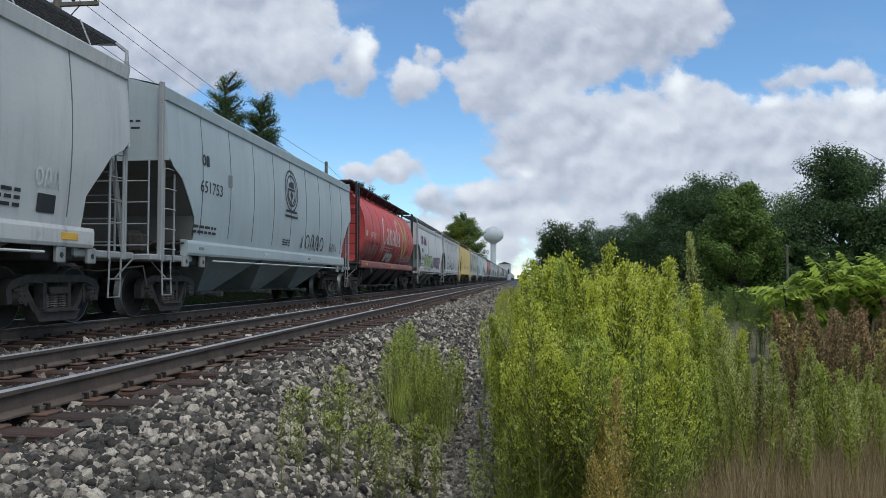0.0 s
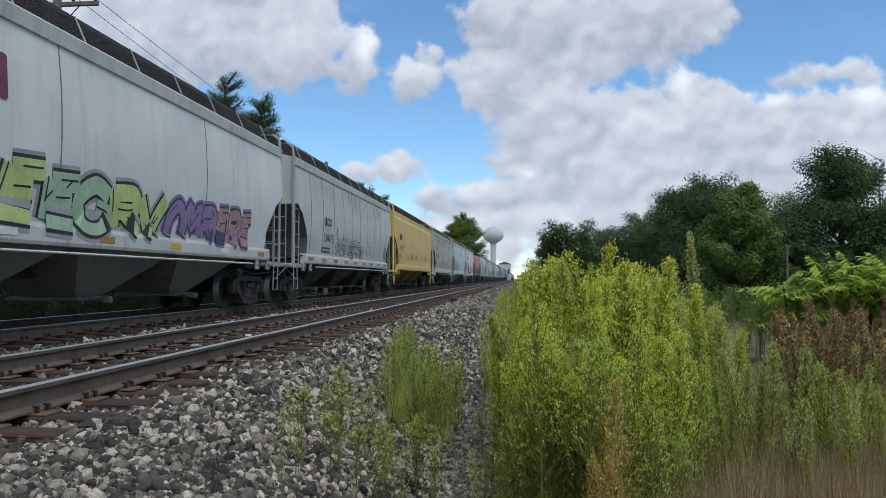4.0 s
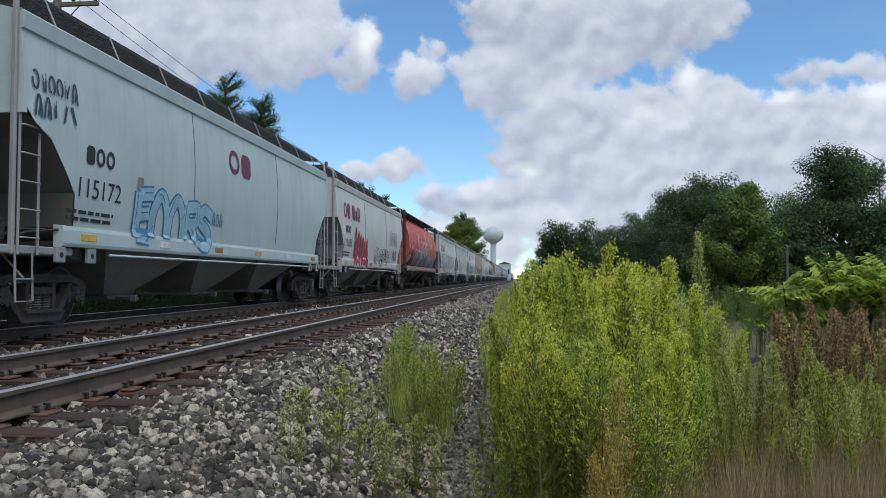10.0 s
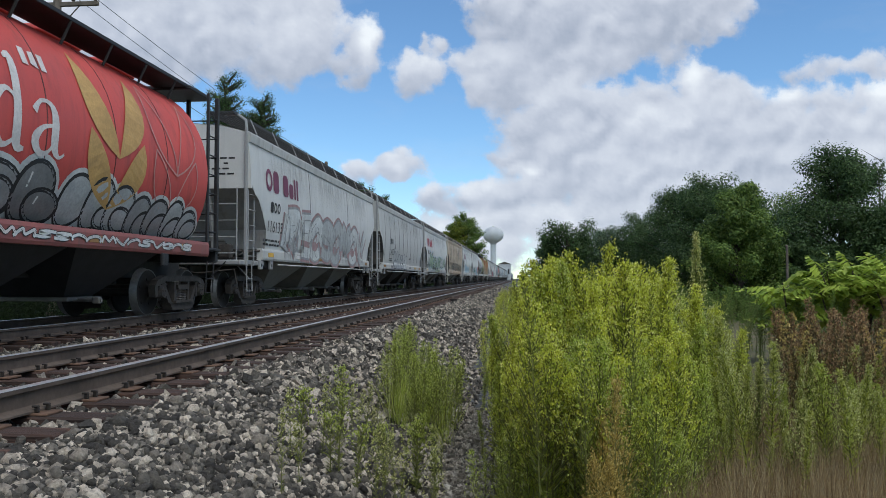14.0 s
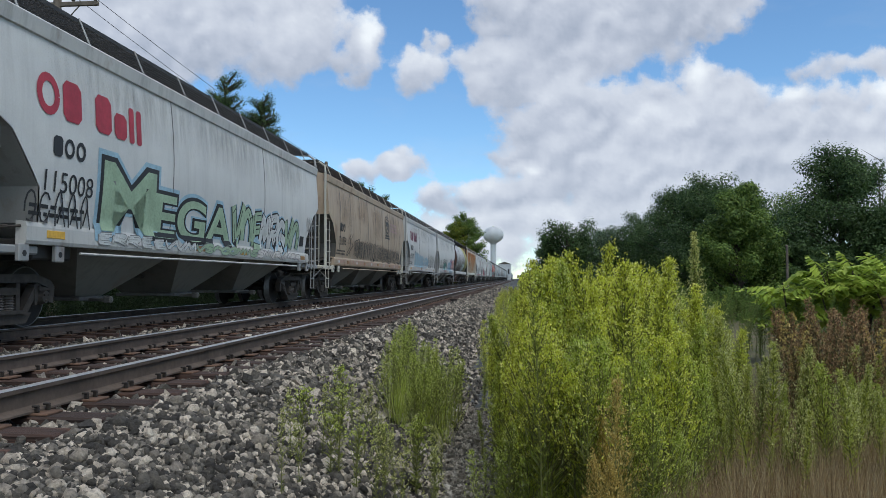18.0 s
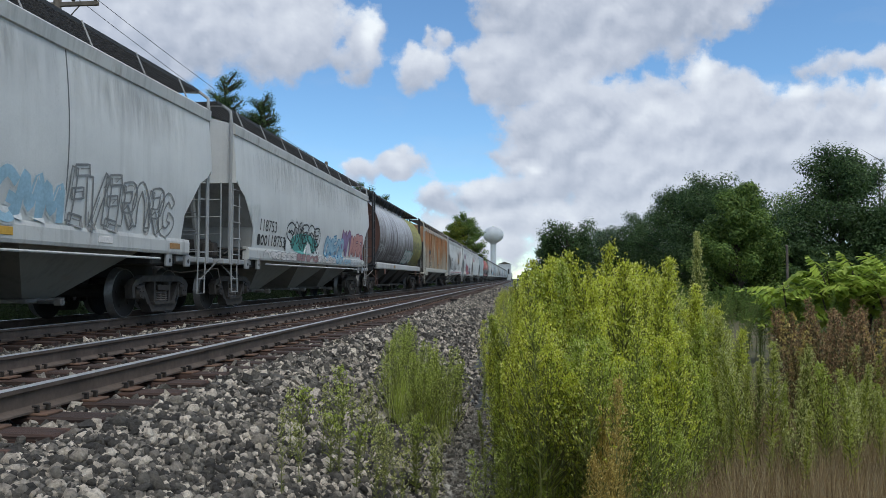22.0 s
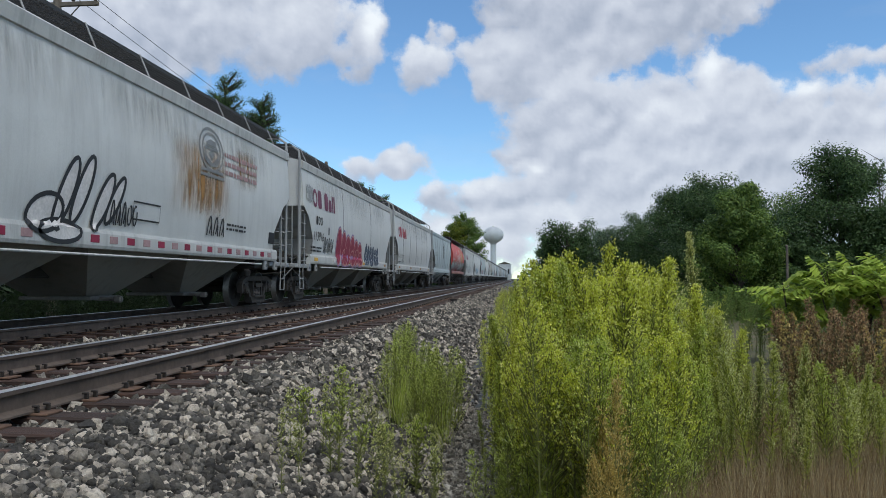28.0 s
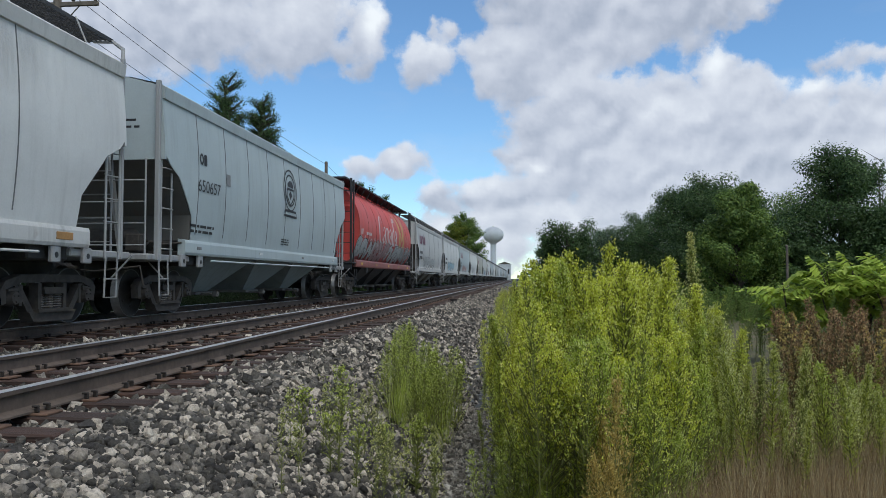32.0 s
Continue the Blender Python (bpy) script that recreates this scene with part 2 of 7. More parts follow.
M_WEED_GREEN = leafy("weed_fresh_green", [(0, (0.20, 0.26, 0.035)), (0.35, (0.40, 0.48, 0.07)), (0.75, (0.60, 0.66, 0.13)), (1, (0.84, 0.84, 0.42))], trans=0.55, clump=2.4, deep=0.8)
# foliage shade behind the train is put into this near-black leaf colour
M_HEDGE = leafy("shaded_hedge_leaf", [(0, (0.008, 0.016, 0.006)), (0.6, (0.018, 0.035, 0.010)), (1, (0.035, 0.06, 0.018))])
M_BROWN = leafy("dead_weed_brown", [(0, (0.14, 0.07, 0.035)), (0.55, (0.36, 0.21, 0.10)), (1, (0.64, 0.46, 0.24))])
M_BROWN_DARK = leafy("dead_weed_stalk", [(0, (0.06, 0.045, 0.025)), (0.6, (0.16, 0.11, 0.06)), (1, (0.30, 0.22, 0.12))])
M_DRY = leafy("dry_grass", [(0, (0.20, 0.13, 0.07)), (0.5, (0.42, 0.30, 0.17)), (1, (0.68, 0.55, 0.34))], clump=2.4, deep=0.5)
M_LEAF = leafy("tree_leaf_dark", [(0, (0.036, 0.07, 0.024)), (0.6, (0.082, 0.14, 0.05)), (1, (0.14, 0.215, 0.075))])
M_LEAF_MID = leafy("tree_leaf_mid", [(0, (0.06, 0.11, 0.024)), (0.6, (0.15, 0.235, 0.05)), (1, (0.27, 0.36, 0.085))])
M_LEAF_GREY = leafy("tree_leaf_grey", [(0, (0.051, 0.085, 0.051)), (0.6, (0.136, 0.196, 0.119)), (1, (0.238, 0.306, 0.187))])
M_LEAF_YEL = leafy("tree_leaf_yellow", [(0, (0.06, 0.10, 0.012)), (0.6, (0.17, 0.20, 0.02)), (1, (0.28, 0.28, 0.03))])
M_SUMAC = leafy("sumac_leaf", [(0, (0.24, 0.34, 0.045)), (0.6, (0.42, 0.53, 0.08)), (1, (0.56, 0.64, 0.14))])
M_STEM = plain("weed_stem", (0.13, 0.135, 0.035), 0.7, 0, 0.3, 9, 0)

# ---- ground ----
PROFILE = [(-2600, -2.0), (-300, -1.6), (-30, -1.3), (-16, -1.15), (-12.2, -1.0), (-10.9, -0.45), (-10.2, -0.29), (-8.2, -0.27),
           (-6.5, -0.28), (-6.1, -0.31), (-5.6, -0.27), (-4.1, -0.25), (-2.6, -0.25), (-2.25, -0.30), (-1.6, -0.62), (-0.95, -0.93),
           (-0.4, -1.0), (1.5, -1.02), (6, -1.05), (16, -1.1), (60, -1.3), (300, -1.6), (2600, -2.0)]


def ground_z(x):
    return float(np.interp(x, [p[0] for p in PROFILE], [p[1] for p in PROFILE]))


def build_ground():
    ys = [-60, -20, -5, 0, 5, 10, 20, 40, 80, 160, 320, 640, 1300, 2600, 4300]
    g = Geo().sheet([[(x, y, z) for x, z in PROFILE] for y in ys])
    g.f = [tuple(reversed(q)) for q in g.f]
    ob = part("ground", g, M_GROUND)
    tagged(ob, "ballast shoulder falling to dry weedy ground", "ground", kind="structure")


def build_rail(x):
    """Flat-bottomed rail: base, web and head, with a worn bright running face."""
    prof = [(-0.07, -0.18), (0.07, -0.18), (0.07, -0.167), (0.02, -0.15), (0.009, -0.14), (0.009, -0.045), (0.034, -0.035), (0.036, -0.006),
            (-0.036, -0.006), (-0.034, -0.035), (-0.009, -0.045), (-0.009, -0.14), (-0.02, -0.15), (-0.07, -0.167)]
    rail = thing("rail", "steel rail with polished head and rusty web", "rail", pose(x, 0, 0), "rails", "structure")
    part("rail_body", Geo().prism(prof, -60, 1500, 1), M_RAILSIDE, rail)
    top = [(-0.036, -0.006), (0.036, -0.006), (0.034, -0.002), (0.028, 0.0), (-0.028, 0.0), (-0.034, -0.002)]
    part("rail_head", Geo().prism(top, -60, 1500, 1), M_RAILTOP, rail, "polished running surface")


def build_track(xc, first, count, name, spikes):
    """Ties with plates and spikes; those past the named ones are joined."""
    rng = random.Random(int(-xc * 100))
    track = thing("railway_track", "creosoted wooden ties under the rails, " + name, "track", pose(xc, 0, 0), "tracks", "structure")
    tie_me = Geo().box((0, 0, -0.287), (2.6, 0.23, 0.17), 0.014).mesh("tie", M_TIE)
    plate = Geo().box((0, 0, 0), (0.36, 0.19, 0.02), 0.006).mesh("tie_plate", M_PLATE)
    sg = Geo()
    for sx in (-1, 1):
        for sy in (-0.055, 0.055):
            sg.box((sx * 0.088, sy, 0.02), (0.035, 0.02, 0.045), 0.006)
            sg.box((sx * 0.078, sy, 0.042), (0.05, 0.03, 0.016), 0.006)
    spike = sg.mesh("spikes", M_SPIKE)
    y = first
    for i in range(count):
        y = first + 0.567 * i + rng.uniform(-0.025, 0.025)
        t = part("tie", tie_me, None, track)
        t.matrix_basis = pose(rng.uniform(-0.06, 0.06), y, rng.uniform(-0.012, 0.006), 0, 0, rng.uniform(-1.2, 1.2))
        for sx in (-0.755, 0.755):
            if i < spikes:
                p = part("tie_plate", plate, None, track)
                p.matrix_basis = pose(sx, y, -0.191)
                s = part("spikes", spike, None, track)
                s.matrix_basis = pose(sx, y + rng.uniform(-0.01, 0.01), -0.181, 0, 0, rng.uniform(-6, 6))
    rest = Geo()
    y = first + 0.567 * count
    while y < 420:
        rest.box((0, y, -0.287), (2.6, 0.23, 0.17))
        if y < 160:
            for sx in (-0.755, 0.755):
                rest.box((sx, y, -0.187), (0.36, 0.19, 0.03))
        y += 0.567
    far = part("ties", rest, M_TIE, track)
    far["kind"] = "stuff"


def stone_field(name, label, zones, seed, size, over_ties=False, facet=False, mat=None):
    """Broken stones of many sizes strewn over the ground: one sheet of stuff."""
    rng = np.random.default_rng(seed)
    cube = np.array([(x, y, z) for x in (-1, 1) for y in (-1, 1) for z in (-1, 1)], float) * 0.62
    tri = np.array([(0, 1, 3), (0, 3, 2), (4, 6, 7), (4, 7, 5), (0, 4, 5), (0, 5, 1), (2, 3, 7), (2, 7, 6), (0, 2, 6), (0, 6, 4), (1, 5, 7), (1, 7, 3)])
    if facet:
        t = (1 + 5 ** 0.5) / 2
        ball = np.array([(-1, t, 0), (1, t, 0), (-1, -t, 0), (1, -t, 0), (0, -1, t), (0, 1, t), (0, -1, -t), (0, 1, -t), (t, 0, -1), (t, 0, 1), (-t, 0, -1), (-t, 0, 1)]) / 1.9
        tri = np.array([(0, 11, 5), (0, 5, 1), (0, 1, 7), (0, 7, 10), (0, 10, 11), (1, 5, 9), (5, 11, 4), (11, 10, 2), (10, 7, 6), (7, 1, 8),
                        (3, 9, 4), (3, 4, 2), (3, 2, 6), (3, 6, 8), (3, 8, 9), (4, 9, 5), (2, 4, 11), (6, 2, 10), (8, 6, 7), (9, 8, 1)])
    corners = 12 if facet else 8
    vv, ff, base = [], [], 0
    for x0, x1, y0, y1, n in zones:
        xs = rng.uniform(x0, x1, n)
        ys = y0 + (y1 - y0) * rng.uniform(0, 1, n) ** 1.6
        tie = np.abs((ys - 1.548 + 0.2835) % 0.567 - 0.2835) < 0.15
        keep = over_ties | ~((xs < -2.78) & (xs > -5.45) & tie)
        xs, ys = xs[keep], ys[keep]
        n = len(xs)
        zs = np.interp(xs, [p[0] for p in PROFILE], [p[1] for p in PROFILE])
        s = size * np.exp(rng.normal(0, 0.32, n))
        shape = cube[None] + rng.uniform(-0.34, 0.34, (n, 8, 3))
        if facet:
            shape = np.clip(ball[None] * rng.uniform(0.55, 1.45, (n, 12, 1)), -0.5, 0.5) * 1.3
        shape = shape * rng.uniform(0.42, 1.42, (n, 1, 3)) * s[:, None, None] * 0.5
        a = rng.normal(size=(n, 3, 3))
        q, _ = np.linalg.qr(a)
        shape = np.einsum("nij,nkj->nki", q, shape)
        shape += np.stack([xs, ys, zs + s * rng.uniform(-0.12, 0.48, n) - (0.0 if over_ties else 0.02) * (xs < -2.7)], 1)[:, None]
        vv.append(shape.reshape(-1, 3))
        ff.append((tri[None] + (np.arange(n) * corners)[:, None, None] + base).reshape(-1, 3))
        base += n * corners
    me = tris_mesh(name, np.concatenate(vv), np.concatenate(ff), mat or M_STONE)
    if facet:
        me.shade_smooth()
    ob = new(name, me)
    tagged(ob, label, "ballast", kind="stuff")


build_ground()
NEAR, FAR = -4.105, -8.17
for xr in (NEAR + 0.755, NEAR - 0.755, FAR + 0.755, FAR - 0.755):
    build_rail(xr)
build_track(NEAR, 1.548 - 0.567 * 18, 120, "beside the passing train", 80)
build_track(FAR, 1.548 - 0.567 * 18, 90, "that carries the train", 80)
stone_field("ballast", "grey broken-stone ballast on the shoulder and between ties",
            [(-2.85, -0.9, 2.6, 7.5, 40000)], 3, 0.047, False, True)
stone_field("ballast_beyond", "grey broken-stone ballast farther along the line",
            [(-2.85, -0.9, -7, 3, 7000), (-5.5, -2.7, -7, 3.5, 2500), (-2.85, -0.9, 6.8, 13, 21000), (-2.8, -0.9, 12, 40, 17000), (-2.8, -0.9, 38, 110, 9000), (-1.0, -0.6, 3.5, 14, 1800),
             (-5.5, -2.7, 3.0, 12, 6500), (-5.5, -2.7, 12, 40, 5000), (-7.2, -5.4, 6, 24, 10500), (-7.2, -5.4, 24, 60, 4000)], 4, 0.054)
stone_field("ballast_chips", "small stone chips lying over the ties",
            [(-5.4, -2.8, 3.2, 14, 6500), (-5.4, -2.8, 14, 40, 3000), (-9.4, -6.9, 8, 40, 3000)], 6, 0.034, True)
stone_field("path_gravel", "fine tan gravel at the foot of the ballast", [(-1.1, 0.3, 3.4, 10, 30000)], 9, 0.028, True, False, M_PATH)

# ---- the train ----
SPEED = 11.0


def sx_curved(z):
    return 1.50 + 0.12 * math.sin(math.pi * min(1, max(0, (z - 1.2) / 3.2)))


def sx_flat(z):
    return 1.58 if z < 3.95 else 1.58 - (z - 3.95) * 0.35


def sx_cyl(z):
    return 1.6 * math.sqrt(max(0.02, 1 - ((z - 2.87) / 1.92) ** 2))


def truck_meshes():
    """Shared meshes of one three-piece freight truck, centred on its pin."""
    out = {}
    # cast side frame with two windows, drawn as joined bars
    g = Geo()
    g.prism([(-1.17, 0.58), (-1.06, 0.70), (-0.72, 0.79), (0.72, 0.79), (1.06, 0.70), (1.17, 0.58), (1.04, 0.58), (0.74, 0.67), (-0.74, 0.67), (-1.04, 0.58)], 0, 0.15)
    for s in (-1, 1):
        g.prism([(s * 1.17, 0.60), (s * 1.05, 0.60), (s * 1.03, 0.38), (s * 1.13, 0.36)], 0.0, 0.14)
        g.prism([(s * 0.78, 0.64), (s * 0.68, 0.64), (s * 0.70, 0.34), (s * 0.76, 0.34)], 0.0, 0.14)
        g.prism([(s * 0.88, 0.66), (s * 0.74, 0.66), (s * 0.36, 0.17), (s * 0.50, 0.17)], 0.0, 0.13)
        g.prism([(s * 0.35, 0.66), (s * 0.27, 0.66), (s * 0.27, 0.22), (s * 0.35, 0.22)], 0.0, 0.15)
        g.prism([(s * 1.03, 0.58), (s * 0.76, 0.62), (s * 0.76, 0.55), (s * 1.03, 0.55)], -0.04, 0.17)
    g.prism([(-0.58, 0.24), (0.58, 0.24), (0.46, 0.09), (-0.46, 0.09)], -0.03, 0.17)
    g.prism([(-0.42, 0.28), (0.42, 0.28), (0.42, 0.23), (-0.42, 0.23)], -0.06, 0.22)
    g.prism([(-0.27, 0.60), (0.27, 0.60), (0.24, 0.50), (-0.24, 0.50)], -0.04, 0.19)
    out["side_frame"] = g.mesh("side_frame", M_TRUCK)
    g = Geo()
    g.lathe([(0.25 + 0.25 * k / 14, 0.085 if k % 2 else 0.06) for k in range(15)], 10, (0.06, 0, 0), 2)
    out["spring"] = g.mesh("spring", M_SPRING)
    g = Geo()
    g.lathe([(0.0, 0.0), (0.10, 0.0), (0.10, 0.09), (0.02, 0.12), (-0.06, 0.12)], 14, (0.09, 0, 0.457))
    for k in range(3):
        a = 2.094 * k + 0.5
        g.box((0.195, 0.055 * math.cos(a), 0.457 + 0.055 * math.sin(a)), (0.03, 0.03, 0.03), 0.006)
    out["bearing_cap"] = g.mesh("bearing_cap", M_TRUCK)
    g = Geo()
    g.box((0, 0, 0.52), (1.9, 0.34, 0.2), 0.03)
    g.box((0, 0, 0.68), (0.5, 0.4, 0.12), 0.03)
    out["bolster"] = g.mesh("bolster", M_TRUCK)
    g = Geo()
    g.box((0, 0, 0), (1.5, 0.1, 0.07), 0.01)
    for s in (-0.75, 0.75):
        g.box((s, 0.05, 0), (0.09, 0.16, 0.3), 0.02)
    out["brake_beam"] = g.mesh("brake_beam", M_TRUCK)
    g = Geo()
    for s in (1, -1):
        ring = [(s * (0.755 + a), r) for a, r in [(0.07, 0.10), (0.045, 0.13), (0.015, 0.20), (0.03, 0.33), (0.065, 0.39), (0.068, 0.445)]]
        g.lathe(ring, 28)
        ring = [(s * (0.755 + a), r) for a, r in [(-0.065, 0.49), (-0.075, 0.46), (-0.07, 0.39), (-0.04, 0.33), (-0.03, 0.20), (-0.06, 0.12), (-0.06, 0.07)]]
        g.lathe(ring, 28)
        for k in range(5):
            a = 1.2566 * k
            g.box((s * 0.79, 0.26 * math.cos(a), 0.26 * math.sin(a)), (0.012, 0.05, 0.05), 0.004)
    g.tube([(-0.86, 0, 0), (0.86, 0, 0)], 0.075, 12)
    dark = len(g.f)
    for s in (1, -1):
        g.lathe([(s * 0.823, 0.436), (s * 0.826, 0.445), (s * 0.823, 0.455), (s * 0.715, 0.460), (s * 0.695, 0.49), (s * 0.69, 0.49)], 28)
    out["wheelset"] = g.mesh("wheelset", M_WHEEL, True)
    out["wheelset"].materials.append(M_TREAD)
    out["wheelset"].polygons.foreach_set("material_index", [0] * dark + [1] * (len(g.f) - dark))
    return out


TM = truck_meshes()
WHEELSETS = []


def add_truck(car, y, full):
    tr = part("truck", TM["bolster"], None, car, "grimy cast-iron freight truck")
    tr.matrix_basis = pose(0, y, 0)
    for s in (1, -1):
        m = pose(s * 0.97, 0, 0) if s > 0 else pose(-0.97, 0, 0, 0, 0, 180)
        part("side_frame", TM["side_frame"], None, tr).matrix_basis = m
        if full:
            for yy in (-0.22, 0.0, 0.22):
                part("spring", TM["spring"], None, tr, "steel coil spring").matrix_basis = m @ pose(0, yy, 0)
            for yy in (-0.89, 0.89):
                part("bearing_cap", TM["bearing_cap"], None, tr).matrix_basis = m @ pose(0, yy, 0)
    for s in (-0.89, 0.89):
        w = part("wheelset", TM["wheelset"], None, tr)
        w.matrix_basis = pose(0, s, 0.457)
        WHEELSETS.append((w, s))
    if full:
        for s in (-1, 1):
            part("brake_beam", TM["brake_beam"], None, tr).matrix_basis = pose(0, s * 0.38, 0.42, 0, 0, 0 if s < 0 else 180)


def ladder_meshes(mat, tag):
    """Shared end fittings in one paint: ladder, corner post, stirrup."""
    out = {}
    g = Geo()
    for y in (0.0, 0.42):
        g.tube([(0, y, 1.05), (0, y, 2.95)], 0.02, 6)
    for k in range(5):
        g.tube([(0, 0, 1.28 + k * 0.38), (0.05, 0.03, 1.28 + k * 0.38), (0.05, 0.39, 1.28 + k * 0.38), (0, 0.42, 1.28 + k * 0.38)], 0.012, 5)
    out["ladder"] = g.mesh("ladder_" + tag, mat)
    g = Geo()
    g.box((0, 0, 2.75), (0.07, 0.065, 3.4), 0.012)
    g.tube([(0, 0, 4.4), (-0.03, 0.05, 4.62), (-0.25, 0.12, 4.78), (-0.6, 0.12, 4.8)], 0.035, 6)
    out["post"] = g.mesh("post_" + tag, mat)
    out["plain_post"] = Geo().box((0, 0, 2.74), (0.09, 0.08, 3.36), 0.012).mesh("plain_post_" + tag, mat)
    g = Geo()
    g.tube([(0, 0, 1.1), (0.02, 0.0, 0.42), (0.02, 0.36, 0.42), (0, 0.36, 1.1)], 0.017, 6)
    g.tube([(0, 0.0, 0.72), (0.02, 0.36, 0.72)], 0.013, 6)
    g.tube([(-0.35, 0.18, 1.1), (0, 0.18, 0.74)], 0.014, 6)
    out["stirrup"] = g.mesh("stirrup_" + tag, mat)
    g = Geo()
    g.tube([(-0.95, 0, 0), (0.95, 0, 0)], 0.013, 5)
    out["end_rung"] = g.mesh("end_rung_" + tag, mat)
    g = Geo()
    g.tube([(0, 0, 1.1), (0, 0, 2.95)], 0.018, 6)
    out["end_stile"] = g.mesh("end_stile_" + tag, mat)
    return out


def brake_meshes():
    out = {}
    out["air_tank"] = Geo().lathe([(-0.5, 0.0), (-0.5, 0.12), (-0.44, 0.2), (0.44, 0.2), (0.5, 0.12), (0.5, 0.0)], 14, (0, 0, 0)).mesh("air_tank", M_UNDER, True)
    g = Geo().box((0, 0, 0), (0.3, 0.26, 0.34), 0.03)
    for k in range(4):
        g.tube([(-0.3 + k * 0.2, 0.1, -0.1), (-0.25 + k * 0.2, 0.25, 0.12 - 0.05 * k), (0.1 + k * 0.2, 0.5, 0.02)], 0.02, 5)
    out["brake_valve"] = g.mesh("brake_valve", M_TRUCK)
    g = Geo().lathe([(-0.02, 0.26), (0.02, 0.28), (0.04, 0.26), (0.02, 0.24), (-0.02, 0.26)], 18, (0, 0, 0), 1)
    g.tube([(-0.26, 0, 0), (0.26, 0, 0)], 0.014, 5)
    g.tube([(0, 0, -0.26), (0, 0, 0.26)], 0.014, 5)
    out["hand_brake"] = g.mesh("hand_brake", M_TRUCK)
    g = Geo().box((0, -0.25, 0.84), (0.24, 0.9, 0.26), 0.03)
    g.box((0.02, -0.72, 0.84), (0.34, 0.28, 0.34), 0.06)
    g.tube([(0.1, -0.2, 0.9), (0.5, -0.28, 0.86), (1.35, -0.25, 0.95), (1.42, -0.25, 0.6)], 0.018, 5)
    g.tube([(0.25, -0.45, 0.75), (0.3, -0.6, 0.5), (0.2, -0.85, 0.45)], 0.03, 6)
    out["coupler"] = g.mesh("coupler", M_TRUCK)
    return out


BRAKE = brake_meshes()
FITTINGS = {}


def fittings(mat):
    if mat.name not in FITTINGS:
        FITTINGS[mat.name] = ladder_meshes(mat, mat.name)
    return FITTINGS[mat.name]


def side_cut(z, kind):
    """How far in from the end the side sheet begins at height z."""
    if kind == "cyl":
        return 0.0
    if kind == "ribbed":
        return float(np.interp(z, [1.45, 1.5, 2.0, 3.3, 4.4], [1.05, 1.05, 0.95, 0.05, 0.0]))
    return float(np.interp(z, [1.3, 1.5, 2.0, 2.7, 2.95, 4.4], [1.28, 1.25, 1.2, 0.55, 0.0, 0.0]))


def grating(y0, y1, x0, x1, z, step):
    """An open walkway of thin bars with a rim."""
    g = Geo()
    for x in (x0, x1):
        g.box(((x), (y0 + y1) / 2, z), (0.03, y1 - y0, 0.06))
    k = 8
    for i in range(1, k):
        g.box((x0 + (x1 - x0) * i / k, (y0 + y1) / 2, z), (0.012, y1 - y0, 0.03))
    y = y0
    while y < y1:
        g.box(((x0 + x1) / 2, y, z), (abs(x1 - x0), 0.014, 0.03))
        y += step
    return g


